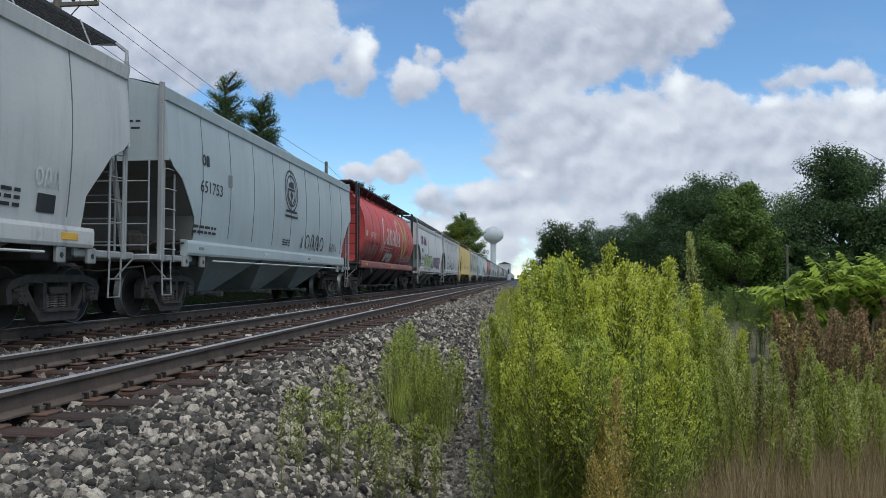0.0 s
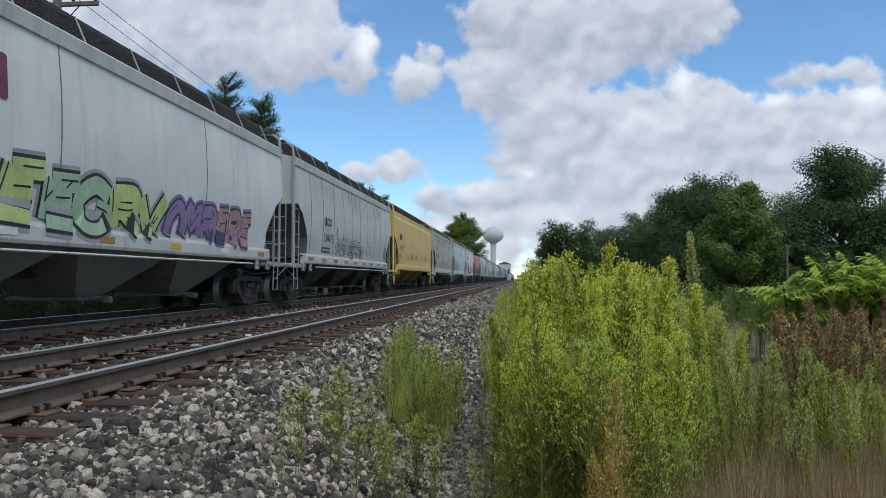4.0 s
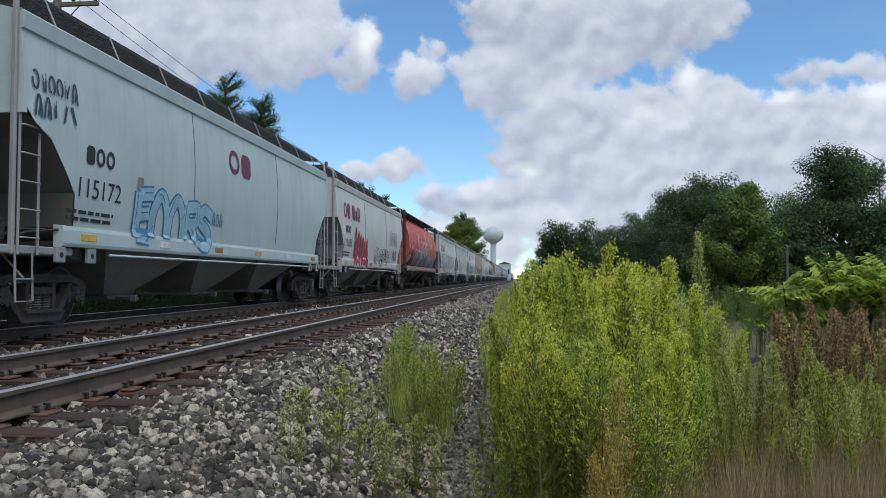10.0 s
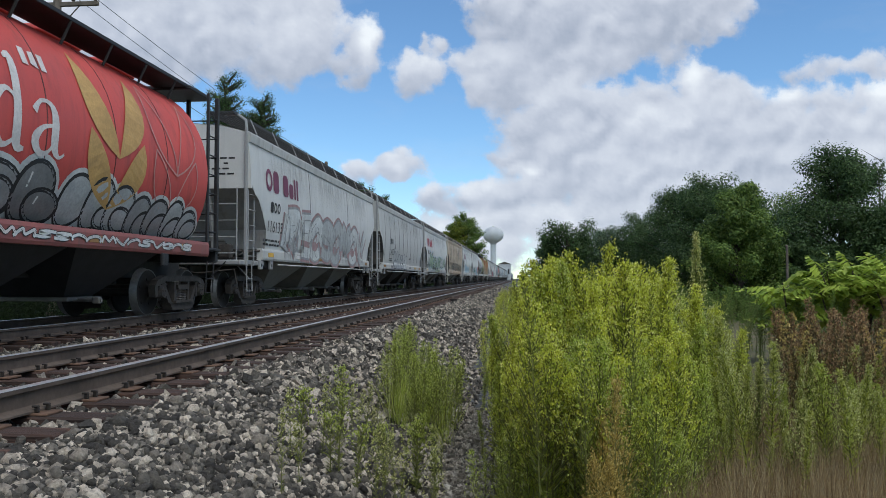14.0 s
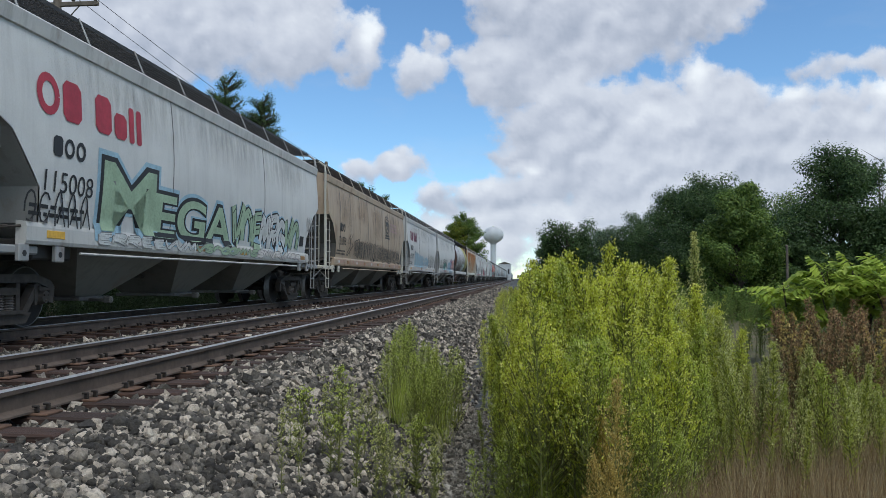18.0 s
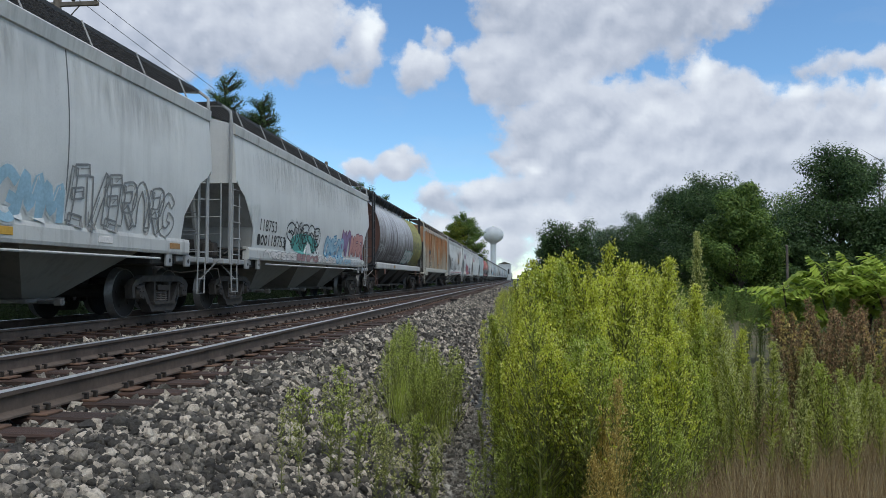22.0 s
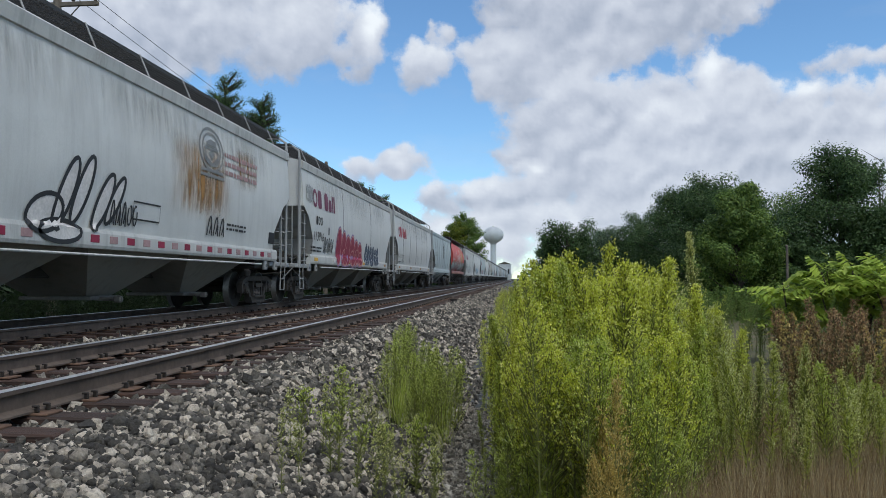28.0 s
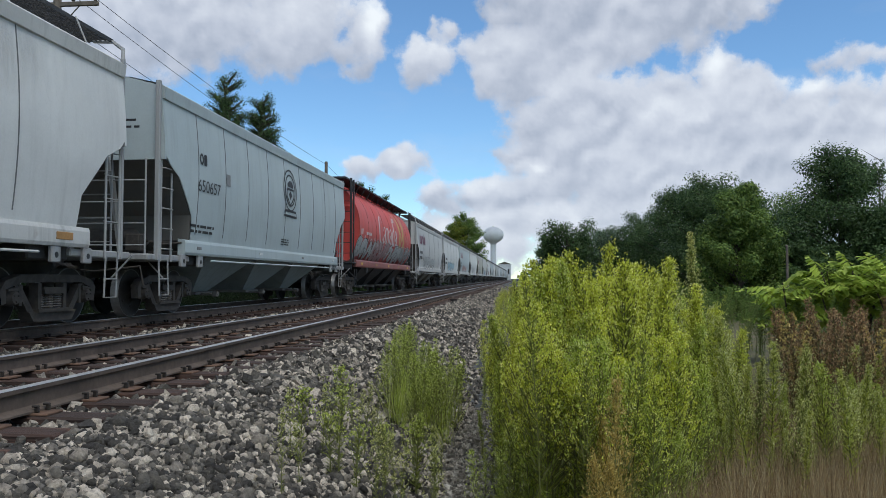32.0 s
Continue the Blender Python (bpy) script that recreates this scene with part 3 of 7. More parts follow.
def hopper(label, kind, front, length, body, trim, inner, bays=3, seams=9, walk_board=True, full=True, eave_mat=None, fit=None, truck_in=1.15, bay=None, end_mat=None):
    """One covered hopper car. Its origin is on the rails under its middle; the end that leads is at -y."""
    name = "cylindrical_hopper_car" if kind == "cyl" else "covered_hopper_car"
    car = thing(name, label, "freight car", pose(FAR, front + length / 2, 0), "cars of the grain train")
    h = length / 2
    sx = {"curved": sx_curved, "flat": sx_flat, "cyl": sx_cyl, "ribbed": lambda z: 1.48}[kind]
    top = 4.55 if kind == "cyl" else 4.28
    zs = [1.45 + (top - 1.45) * i / 16 for i in range(17)] if kind in ("curved", "cyl") else [1.45, 1.5, 1.75, 2.0, 2.35, 2.7, 2.95, 3.3, 3.95, 4.28]
    eave_mat = eave_mat or trim
    fit = fit or trim
    for s in (1, -1):
        rows = [[(s * sx(z), -h + side_cut(z, kind) + (length - 2 * side_cut(z, kind)) * u, z) for u in (0, 0.25, 0.5, 0.75, 1)] for z in zs]
        g = Geo().sheet(rows)
        if s > 0:
            g.f = [tuple(q) for q in g.f]
        part("side_sheet", g, body, car, smooth=kind in ("curved", "cyl"))
    # weld seams or outside stakes
    if seams and full:
        for i in range(1, seams + 1):
            y = -h + length * i / (seams + 1)
            g = Geo()
            if kind == "ribbed":
                g.prism([(y - 0.05, 1.5), (y + 0.05, 1.5), (y + 0.05, 4.25), (y - 0.05, 4.25)], 1.48, 1.57)
                part("side_stake", g, body, car)
                continue
            z_low = max(1.46, min(z for z in zs if side_cut(z, kind) < h - abs(y)) if kind != "cyl" else 1.46)
            zz = [z for z in zs if z >= z_low]
            g.sheet([[(sx(z) + 0.001, y - 0.014, z), (sx(z) + 0.008, y - 0.006, z), (sx(z) + 0.008, y + 0.006, z), (sx(z) + 0.001, y + 0.014, z)] for z in zz])
            part("weld_seam", g, M_SEAM if kind == "curved" else (M_SEAM_RED if kind == "cyl" else body), car)
    # roof
    if kind == "cyl":
        g = Geo().sheet([[(x, -h, z), (x, h, z)] for x, z in
                         [(sx_cyl(4.55), 4.55), (0.5, 4.70), (0.2, 4.76), (-0.2, 4.76), (-0.5, 4.70), (-sx_cyl(4.55), 4.55)]])
        part("roof", g, body, car, smooth=True)
    else:
        e = sx(4.28)
        rows = [(e + 0.07, 4.10), (e + 0.08, 4.30), (e - 0.02, 4.38), (0.9, 4.52), (0.0, 4.60), (-0.9, 4.52), (-e + 0.02, 4.38), (-e - 0.08, 4.30), (-e - 0.07, 4.10)]
        g = Geo().sheet([[(x, -h, z), (x, h, z)] for x, z in rows[1:-1]])
        part("roof", g, body, car)
        for s in (1, -1):
            g = Geo().prism([(s * (e - 0.01), 4.08), (s * (e + 0.06), 4.10), (s * (e + 0.085), 4.31), (s * (e - 0.01), 4.36)], -h - 0.02, h + 0.02, 1)
            part("eave_chord", g, eave_mat, car)
    if full:
        y = -h + 1.2
        while y < h - 1.0:
            part("roof_hatch", Geo().box((0, y + 0.6, 4.72 if kind != "cyl" else 4.84), (0.75, 1.25, 0.14), 0.04), body, car)
            y += 1.9
    # underframe sill
    w = 1.5 if kind == "cyl" else sx(1.45) + 0.03
    inset = -0.3 if kind == "cyl" else 0.95
    for s in (1, -1):
        g = Geo().prism([(s * (w - 0.14), 1.20), (s * w, 1.20), (s * (w + 0.02), 1.25), (s * (w + 0.02), 1.44), (s * w, 1.50), (s * (w - 0.14), 1.52)], -h + inset, h - inset, 1)
        part("side_sill", g, trim, car)
        if full and kind == "curved":
            g = Geo().tube([(s * (w + 0.02), -h + 2.2, 1.10), (s * (w + 0.02), h - 2.2, 1.10)], 0.02, 5)
            part("sill_pipe", g, trim, car)
    part("centre_sill", Geo().box((0, 0, 0.92), (0.42, length + (0.5 if kind != "cyl" else 3.4), 0.36), 0.02), M_UNDER, car)
    # ends: slope sheet, end sheet, platform
    for e in (-1, 1):
        ye = e * h
        if kind == "cyl":
            rim = [(sx_cyl(z) - 0.004, z) for z in zs] + [(0.3, 4.74), (-0.3, 4.74)] + [(4e-3 - sx_cyl(z), z) for z in reversed(zs)]
            m = len(rim)
            vs = [(x, ye - e * 0.01, z) for x, z in rim] + [(x * 0.86, ye - e * 0.1, 2.95 + (z - 2.95) * 0.86) for x, z in rim] + [(x * 0.6, ye - e * 0.14, 2.95 + (z - 2.95) * 0.6) for x, z in rim]
            g = Geo().add(vs, [(r * m + i, r * m + (i + 1) % m, r * m + m + (i + 1) % m, r * m + m + i) for r in (0, 1) for i in range(m)] + [tuple(range(2 * m, 3 * m))])
            part("end_sheet", g, end_mat or body, car, "dished end plate", smooth=True)
            part("end_platform", Geo().box((0, ye + e * 0.62, 1.36), (3.0, 0.75, 0.06), 0.015), M_BLACK, car)
            part("end_beam", Geo().box((0, ye + e * 0.9, 1.2), (2.9, 0.12, 0.24), 0.02), M_BLACK, car)
            part("roof_platform", Geo().box((0, ye + e * 0.45, 4.78), (2.5, 1.15, 0.09), 0.02), inner, car)
            part("end_flange", Geo().box((0, ye + e * 0.03, 3.75), (2.3, 0.16, 0.07), 0.012), end_mat or body, car)
            # black block stands for the shade inside a rectangular hole
            part("dark_end_hole", Geo().box((-0.15, ye - e * 0.09, 1.95), (0.8, 0.09, 0.75), 0.02), M_BLACK, car)
            for x in (-1.42, -0.75, 0.75, 1.42):
                part("end_post", Geo().box((x, ye + e * 0.9, 3.02), (0.085, 0.085, 3.5), 0.012), inner, car)
            for x in (-0.55, 0.62):
                part("end_stiffener", Geo().prism([(ye - e * 0.05, 4.4), (ye + e * 0.06, 4.4), (ye + e * 0.42, 1.4), (ye - e * 0.05, 1.4)], x, x + 0.05), end_mat or body, car)
            if full:
                for x in (-1.42, 1.42):
                    g = Geo()
                    for k in range(7):
                        g.tube([(x, ye + e * 0.42, 1.75 + 0.42 * k), (x, ye + e * 0.9, 1.75 + 0.42 * k)], 0.016, 5)
                        g.tube([(x, ye + e * 0.9, 1.75 + 0.42 * k), (x * 0.53, ye + e * 0.9, 1.75 + 0.42 * k)], 0.016, 5)
                    g.box((x, ye + e * 0.42, 3.02), (0.06, 0.07, 3.5), 0.012)
                    part("ladder", g, inner, car)
        else:
            zc = 3.3 if kind == "ribbed" else 2.95
            zz = [zc + (4.34 - zc) * k / 8 for k in range(9)]
            rim = [(sx(min(z, 4.28)) - 0.002, z) for z in zz] + [(0.9, 4.50), (0.0, 4.58), (-0.9, 4.50)] + [(-sx(min(z, 4.28)) + 0.002, z) for z in reversed(zz)]
            part("end_sheet", Geo().prism(rim, ye - 0.025, ye + 0.025, 1), body, car)
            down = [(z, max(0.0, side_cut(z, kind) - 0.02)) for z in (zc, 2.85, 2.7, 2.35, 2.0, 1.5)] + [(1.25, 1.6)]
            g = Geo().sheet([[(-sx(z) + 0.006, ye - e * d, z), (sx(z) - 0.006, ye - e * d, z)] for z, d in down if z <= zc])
            part("slope_sheet", g, inner, car, "sloping end sheet coloured dark for shade")
            if full:
                g = Geo()
                for x in (-0.5, 0.5):
                    g.box((x, ye - e * 0.25, 2.05), (0.07, 0.12, 2.0), 0.01, pose(0, 0, 0, -e * 14, 0, 0))
                part("end_brace", g, fit, car)
            part("end_platform", Geo().box((0, ye - e * 0.45, 1.12), (3.0, 1.75, 0.12), 0.02), fit, car)
            part("body_bolster", Geo().box((0, ye - e * 1.75, 1.14), (2.86, 0.95, 0.3), 0.03), M_UNDER, car)
            if full:
                ff = fittings(fit)
                for s in (1, -1):
                    x = s * 1.52
                    part("ladder", ff["ladder"], None, car).matrix_basis = pose(x, ye + (0.02 if e < 0 else -0.02), 0) if e < 0 else pose(x, ye, 0, 0, 0, 180)
                    part("corner_post", ff["post" if walk_board else "plain_post"], None, car).matrix_basis = pose(s * 1.50, ye + e * 0.08, 0) if s > 0 else pose(-1.5, ye + e * 0.08, 0, 0, 0, 180)
                for k in range(4):
                    part("end_rung", ff["end_rung"], None, car).matrix_basis = pose(0.35, ye + e * 0.14, 1.35 + k * 0.4)
                for x in (-0.6, 1.3):
                    part("end_stile", ff["end_stile"], None, car).matrix_basis = pose(x, ye + e * 0.14, 0)
        if full:
            ff = fittings(fit)
            for s in (1, -1):
                m = pose(s * 1.5, ye + (e * 0.0 if kind != "cyl" else e * 0.6), 0) if e < 0 else pose(s * 1.5, ye + (0 if kind != "cyl" else 0.6), 0, 0, 0, 180)
                part("stirrup_step", ff["stirrup"], None, car).matrix_basis = m
            part("coupler", BRAKE["coupler"], None, car).matrix_basis = pose(0, ye + e * (0.15 if kind != "cyl" else 1.55), 0, 0, 0, 0 if e < 0 else 180)
    if full:
        part("air_tank", BRAKE["air_tank"], None, car).matrix_basis = pose(0.2, -h + (0.75 if kind != "cyl" else -0.8), 1.5)
        part("brake_valve", BRAKE["brake_valve"], None, car).matrix_basis = pose(0.8, -h + (0.45 if kind != "cyl" else -0.7), 1.42)
        part("hand_brake", BRAKE["hand_brake"], None, car).matrix_basis = pose(-0.6, -h - (0.12 if kind != "cyl" else 1.0), 2.3)
        for yy in (-h + 1.75, h - 1.75, -h + 0.95, h - 0.95) if kind != "cyl" else (-h + 1.75, h - 1.75):
            pad = part("jacking_pad", Geo().box((1.52, yy, 1.08), (0.07, 0.22, 0.24), 0.015), fit, car)
            part("lug_hole", Geo().lathe([(1.556, 0.045), (1.558, 0.045), (1.559, 0.0)], 10, (0, yy, 1.07)), M_BLACK, pad)
    # hopper bays
    lo, hi = -h + 2.4, h - 2.4
    if kind == "cyl":
        lo, hi = -h + 1.5, h - 1.5
    step = (hi - lo) / bays
    bay_mat = bay or (inner if kind == "cyl" else M_BAY)
    for i in range(bays):
        yc = lo + step * (i + 0.5)
        a, bq = step * 0.5, 0.42
        wt, wb = 1.42, 0.55
        vs = [(-wt, yc - a, 1.3), (wt, yc - a, 1.3), (wt, yc + a, 1.3), (-wt, yc + a, 1.3), (-wb, yc - bq, 0.42), (wb, yc - bq, 0.42), (wb, yc + bq, 0.42), (-wb, yc + bq, 0.42)]
        g = Geo().add(vs, [(0, 1, 5, 4), (1, 2, 6, 5), (2, 3, 7, 6), (3, 0, 4, 7), (4, 5, 6, 7), (3, 2, 1, 0)])
        bay = part("hopper_bay", g, bay_mat, car)
        if full:
            g = Geo().box((0, yc, 0.38), (1.35, 1.0, 0.07), 0.012).tube([(0.6, yc - 0.2, 0.36), (1.1, yc - 0.2, 0.36)], 0.035, 6)
            g.box((1.02, yc - 0.2, 0.36), (0.14, 0.1, 0.12), 0.02)
            part("outlet_gate", g, M_GATE, bay)
    # walkway on the roof
    if walk_board:
        if kind == "cyl":
            part("running_board", grating(-h - 1.0, h + 1.0, 0.45, 1.15, 4.82, 0.5 if full else 2.0), inner, car, "black steel walkway")
            if full:
                for i in range(12):
                    y = -h + length * (i + 0.5) / 12
                    part("walkway_bracket", Geo().tube([(1.15, y, 4.78), (0.98, y, 4.42)], 0.025, 5), inner, car)
                part("walkway_deck", Geo().box((0.8, 0, 4.79), (0.7, length + 1.9, 0.012)), inner, car)
        else:
            part("running_board", grating(-h - 0.25, h + 0.25, 0.55, 1.22, 4.80, 0.085 if full else 2.0), M_GRATE, car, "dark steel grating walkway")
            if full:
                for i in range(9):
                    y = -h + length * (i + 0.5) / 9
                    part("walkway_stanchion", Geo().tube([(1.46, y, 4.36), (1.24, y + 0.02, 4.84)], 0.014, 6), M_GRATE if kind == "flat" else fit, car)
    for e in (-1, 1):
        add_truck(car, e * (h - (truck_in if kind != "cyl" else 0.12)), full)
    return car

M_SEAM_RED = plain("seam_soot_red", (0.12, 0.03, 0.028), 0.7, 0, 0.3, 3, 0)
M_SEAM = plain("seam_grime", (0.12, 0.12, 0.12), 0.7, 0, 0.3, 3, 0)
# grey and yellow bays: shadow under the cars is put into the paint, besides dirt
M_BAY = paint("shaded_hopper_grey", (0.19, 0.178, 0.16), 0.2, 0.6, 0.75)
M_BAY_DARK = paint("hopper_black", (0.038, 0.035, 0.032), 0.2, 0.6, 0.75)
M_BAY_YEL = paint("hopper_yellow", (0.20, 0.135, 0.055), 0.4, 0.8, 0.75, rust_c=(0.10, 0.05, 0.03))
M_BAY_TEAL = paint("hopper_blue_grey", (0.22, 0.25, 0.26), 0.1, 0.5, 0.7)
M_GATE = plain("gate_steel", (0.15, 0.14, 0.13), 0.6, 0.2, 0.3, 6)
P_TEAL = paint("pale_blue_grey_paint", (0.40, 0.45, 0.46), 0.02, 0.2)
P_AQUA = paint("pale_aqua_paint", (0.47, 0.54, 0.545), 0.02, 0.2)
P_GREY = paint("light_grey_paint", (0.50, 0.495, 0.48), 0.04, 0.26)
P_WHITE = paint("off_white_paint", (0.60, 0.595, 0.58), 0.04, 0.18)
P_BEIGE = paint("beige_grey_paint", (0.40, 0.385, 0.33), 0.05, 0.4)
P_YELLOW = paint("yellow_paint", (0.65, 0.45, 0.135), 0.04, 0.2)
P_RED = paint("faded_red_paint", (0.56, 0.078, 0.065), 0.12, 0.5, rust_c=(0.13, 0.045, 0.035), dirt_c=(0.11, 0.04, 0.035))
P_FIT = paint("grimy_ladder_paint", (0.30, 0.30, 0.30), 0.3, 0.6)
P_RUSTY = paint("rusted_cream_paint", (0.43, 0.33, 0.235), 0.45, 0.5, rust_c=(0.19, 0.11, 0.07))
P_BROWN = paint("streaked_brown_paint", (0.13, 0.065, 0.05), 0.2, 0.4)
P_TRIM = paint("white_trim_paint", (0.52, 0.51, 0.49), 0.25, 0.5)
P_TRIM_BEIGE = paint("beige_trim_paint", (0.48, 0.46, 0.40), 0.12, 0.4)
P_TRIM_RED = paint("grimy_red_sill", (0.27, 0.085, 0.075), 0.3, 0.7)
# slope sheets: the shade of the car ends is put into these two colours
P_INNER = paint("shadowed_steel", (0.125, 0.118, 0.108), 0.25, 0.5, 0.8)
P_INNER_GREY = paint("shaded_slope_grey", (0.30, 0.295, 0.285), 0.2, 0.5, 0.7)


def streaked(name, base, mid, run):
    """Tank paint almost covered by pale runs that thin out towards the sill."""
    mat, n, l, b = material(name)
    f = noise_tex(n, l, coords(n, l, (1.0, 9.0, 0.16)), 1.0, 8, 0.75)
    sep = n.new("ShaderNodeSeparateXYZ")
    l.new(coords(n, l), sep.inputs[0])
    m = n.new("ShaderNodeMath")
    m.operation = "MULTIPLY_ADD"
    l.new(sep.outputs[2], m.inputs[0])
    m.inputs[1].default_value = 0.075
    l.new(f, m.inputs[2])
    col = ramp(n, l, m.outputs[0], [(0.62, base), (0.69, mid), (0.76, run), (0.86, tint(run, 1.35))])
    fine = noise_tex(n, l, coords(n, l, (1, 30, 0.5)), 1.0, 4)
    col = mix(n, l, 0.5, col, ramp(n, l, fine, [(0.38, (0.28, 0.26, 0.26)), (0.6, (1, 1, 1))]), "MULTIPLY")
    l.new(col, b.inputs["Base Color"])
    b.inputs["Roughness"].default_value = 0.55
    return mat


P_STREAK = streaked("streaked_grey_brown", (0.05, 0.033, 0.033), (0.17, 0.145, 0.145), (0.46, 0.46, 0.48))
P_RIB = streaked("rust_run_cream", (0.40, 0.36, 0.29), (0.38, 0.27, 0.17), (0.33, 0.16, 0.07))
P_STREAK_YEL = streaked("streaked_yellow", (0.16, 0.14, 0.03), (0.26, 0.235, 0.04), (0.36, 0.33, 0.07))

# label, kind, place of the leading corner at the start, length, body, trim, inner, bays, seams, walkway
G = 1.45
CARS, KIND, LENGTH = {}, {}, {}


def add_car(key, front, nxt, label, kind, body, trim, inner, bays=3, seams=9, board=True, **kw):
    gap = kw.pop("gap", G)
    KIND[key], LENGTH[key] = kind, nxt - front - gap
    CARS[key] = hopper(label, kind, front, nxt - front - gap, body, trim, inner, bays, seams, board, **kw)


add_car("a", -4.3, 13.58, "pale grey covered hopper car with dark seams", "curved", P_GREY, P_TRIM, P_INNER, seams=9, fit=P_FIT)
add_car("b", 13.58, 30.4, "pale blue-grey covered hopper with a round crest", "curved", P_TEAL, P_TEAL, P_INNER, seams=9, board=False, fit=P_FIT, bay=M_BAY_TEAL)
add_car("c", 31.8, 47.4, "faded red cylindrical hopper with a country name", "cyl", P_RED, P_TRIM_RED, M_BLACK, bays=4, seams=7, gap=1.0, fit=M_BLACK)
add_car("d", 49.13, 65.88, "white hopper with green and purple graffiti", "curved", P_WHITE, P_TRIM, P_INNER_GREY, seams=2, fit=P_FIT)
add_car("e", 65.88, 83.7, "light grey covered hopper with dark seams and scrawls", "curved", P_GREY, P_TRIM, P_INNER, seams=10, bay=M_BAY_DARK, fit=P_FIT)
add_car("f", 83.7, 101.96, "yellow covered hopper with black numbers", "flat", P_YELLOW, P_YELLOW, P_INNER, seams=4, fit=P_YELLOW, bay=M_BAY_YEL)
add_car("g", 101.96, 119.43, "beige-grey covered hopper with white graffiti", "curved", P_BEIGE, P_TRIM_BEIGE, P_INNER, seams=10, fit=P_TRIM_BEIGE, bay=M_BAY_DARK)
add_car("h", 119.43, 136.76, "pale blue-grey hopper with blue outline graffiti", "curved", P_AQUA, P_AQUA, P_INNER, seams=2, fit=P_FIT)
add_car("i", 136.76, 153.4, "white hopper with crimson graffiti block", "curved", P_WHITE, P_TRIM, P_INNER_GREY, seams=2, fit=P_FIT)
add_car("j", 154.8, 170.4, "faded red cylindrical hopper with graffiti along its sill", "cyl", P_RED, P_TRIM_RED, M_BLACK, bays=4, seams=7, gap=1.0, fit=M_BLACK)
add_car("k", 172.0, 189.15, "grey-white hopper with tall grey graffiti", "curved", P_WHITE, P_TRIM, P_INNER_GREY, seams=2, fit=P_FIT)
add_car("l", 189.15, 206.6, "light grey covered hopper with grey graffiti", "curved", P_GREY, P_TRIM, P_INNER, seams=10, bay=M_BAY_DARK, fit=P_FIT)
add_car("m", 206.6, 223.6, "white hopper with pale green outlined graffiti", "curved", P_WHITE, P_TRIM, P_INNER_GREY, seams=2, fit=P_FIT)
add_car("n", 223.6, 242.12, "rust-stained beige hopper scrawled with graffiti", "curved", P_RUSTY, P_RUSTY, P_INNER, seams=9, fit=P_TRIM_BEIGE, eave_mat=P_RUSTY)
add_car("o", 242.12, 259.0, "white hopper with faded blue graffiti", "curved", P_WHITE, P_TRIM, P_INNER_GREY, seams=2, fit=P_FIT)
add_car("p", 259.0, 276.0, "off-white smooth hopper with coloured graffiti letters", "curved", P_WHITE, P_TRIM, P_INNER_GREY, seams=0, fit=P_FIT)
add_car("q", 277.3, 292.9, "cylindrical hopper streaked grey over brown with yellow rear", "cyl", P_STREAK, P_TRIM, M_BLACK, bays=4, seams=0, gap=1.0, fit=P_BROWN, bay=M_BAY_DARK, end_mat=P_BROWN)
add_car("r", 294.6, 313.2, "ribbed cream hopper stained with orange rust", "ribbed", P_RIB, P_TRIM_BEIGE, P_INNER, seams=15, fit=P_TRIM_BEIGE)
add_car("s", 313.2, 330.5, "white hopper with rust-stained crest and black tag", "curved", P_WHITE, P_TRIM, P_INNER_GREY, seams=0, fit=P_FIT)
add_car("t", 330.5, 347.7, "white hopper with red bubble graffiti", "curved", P_WHITE, P_TRIM, P_INNER_GREY, seams=2, fit=P_FIT)
add_car("u", 347.7, 365.46, "grey-white hopper with a small black scrawl", "curved", P_WHITE, P_TRIM, P_INNER_GREY, seams=5, fit=P_FIT)
add_car("v", 365.46, 381.4, "pale blue-grey hopper with a round crest", "curved", P_TEAL, P_TEAL, P_INNER, seams=9, board=False, fit=P_FIT, bay=M_BAY_TEAL)
add_car("w", 382.8, 398.4, "faded red cylindrical hopper covered in graffiti", "cyl", P_RED, P_TRIM_RED, M_BLACK, bays=4, seams=7, gap=1.0, fit=M_BLACK)
front = 400.4
rng = random.Random(11)
for i in range(30):
    body = [P_GREY, P_WHITE, P_TEAL, P_WHITE, P_BEIGE][i % 5]
    nxt = front + 17.4
    add_car("far%d" % i, front, nxt, "pale covered hopper car far down the train", "curved", body, P_TRIM, P_INNER, full=i < 2, seams=4, fit=P_FIT)
    front = nxt

# ---- lettering and graffiti on the car sides ----


def ink(name, c, rough=0.6):
    return plain("ink_" + name, c, rough, 0, 0.18, 2.5, 0.0)


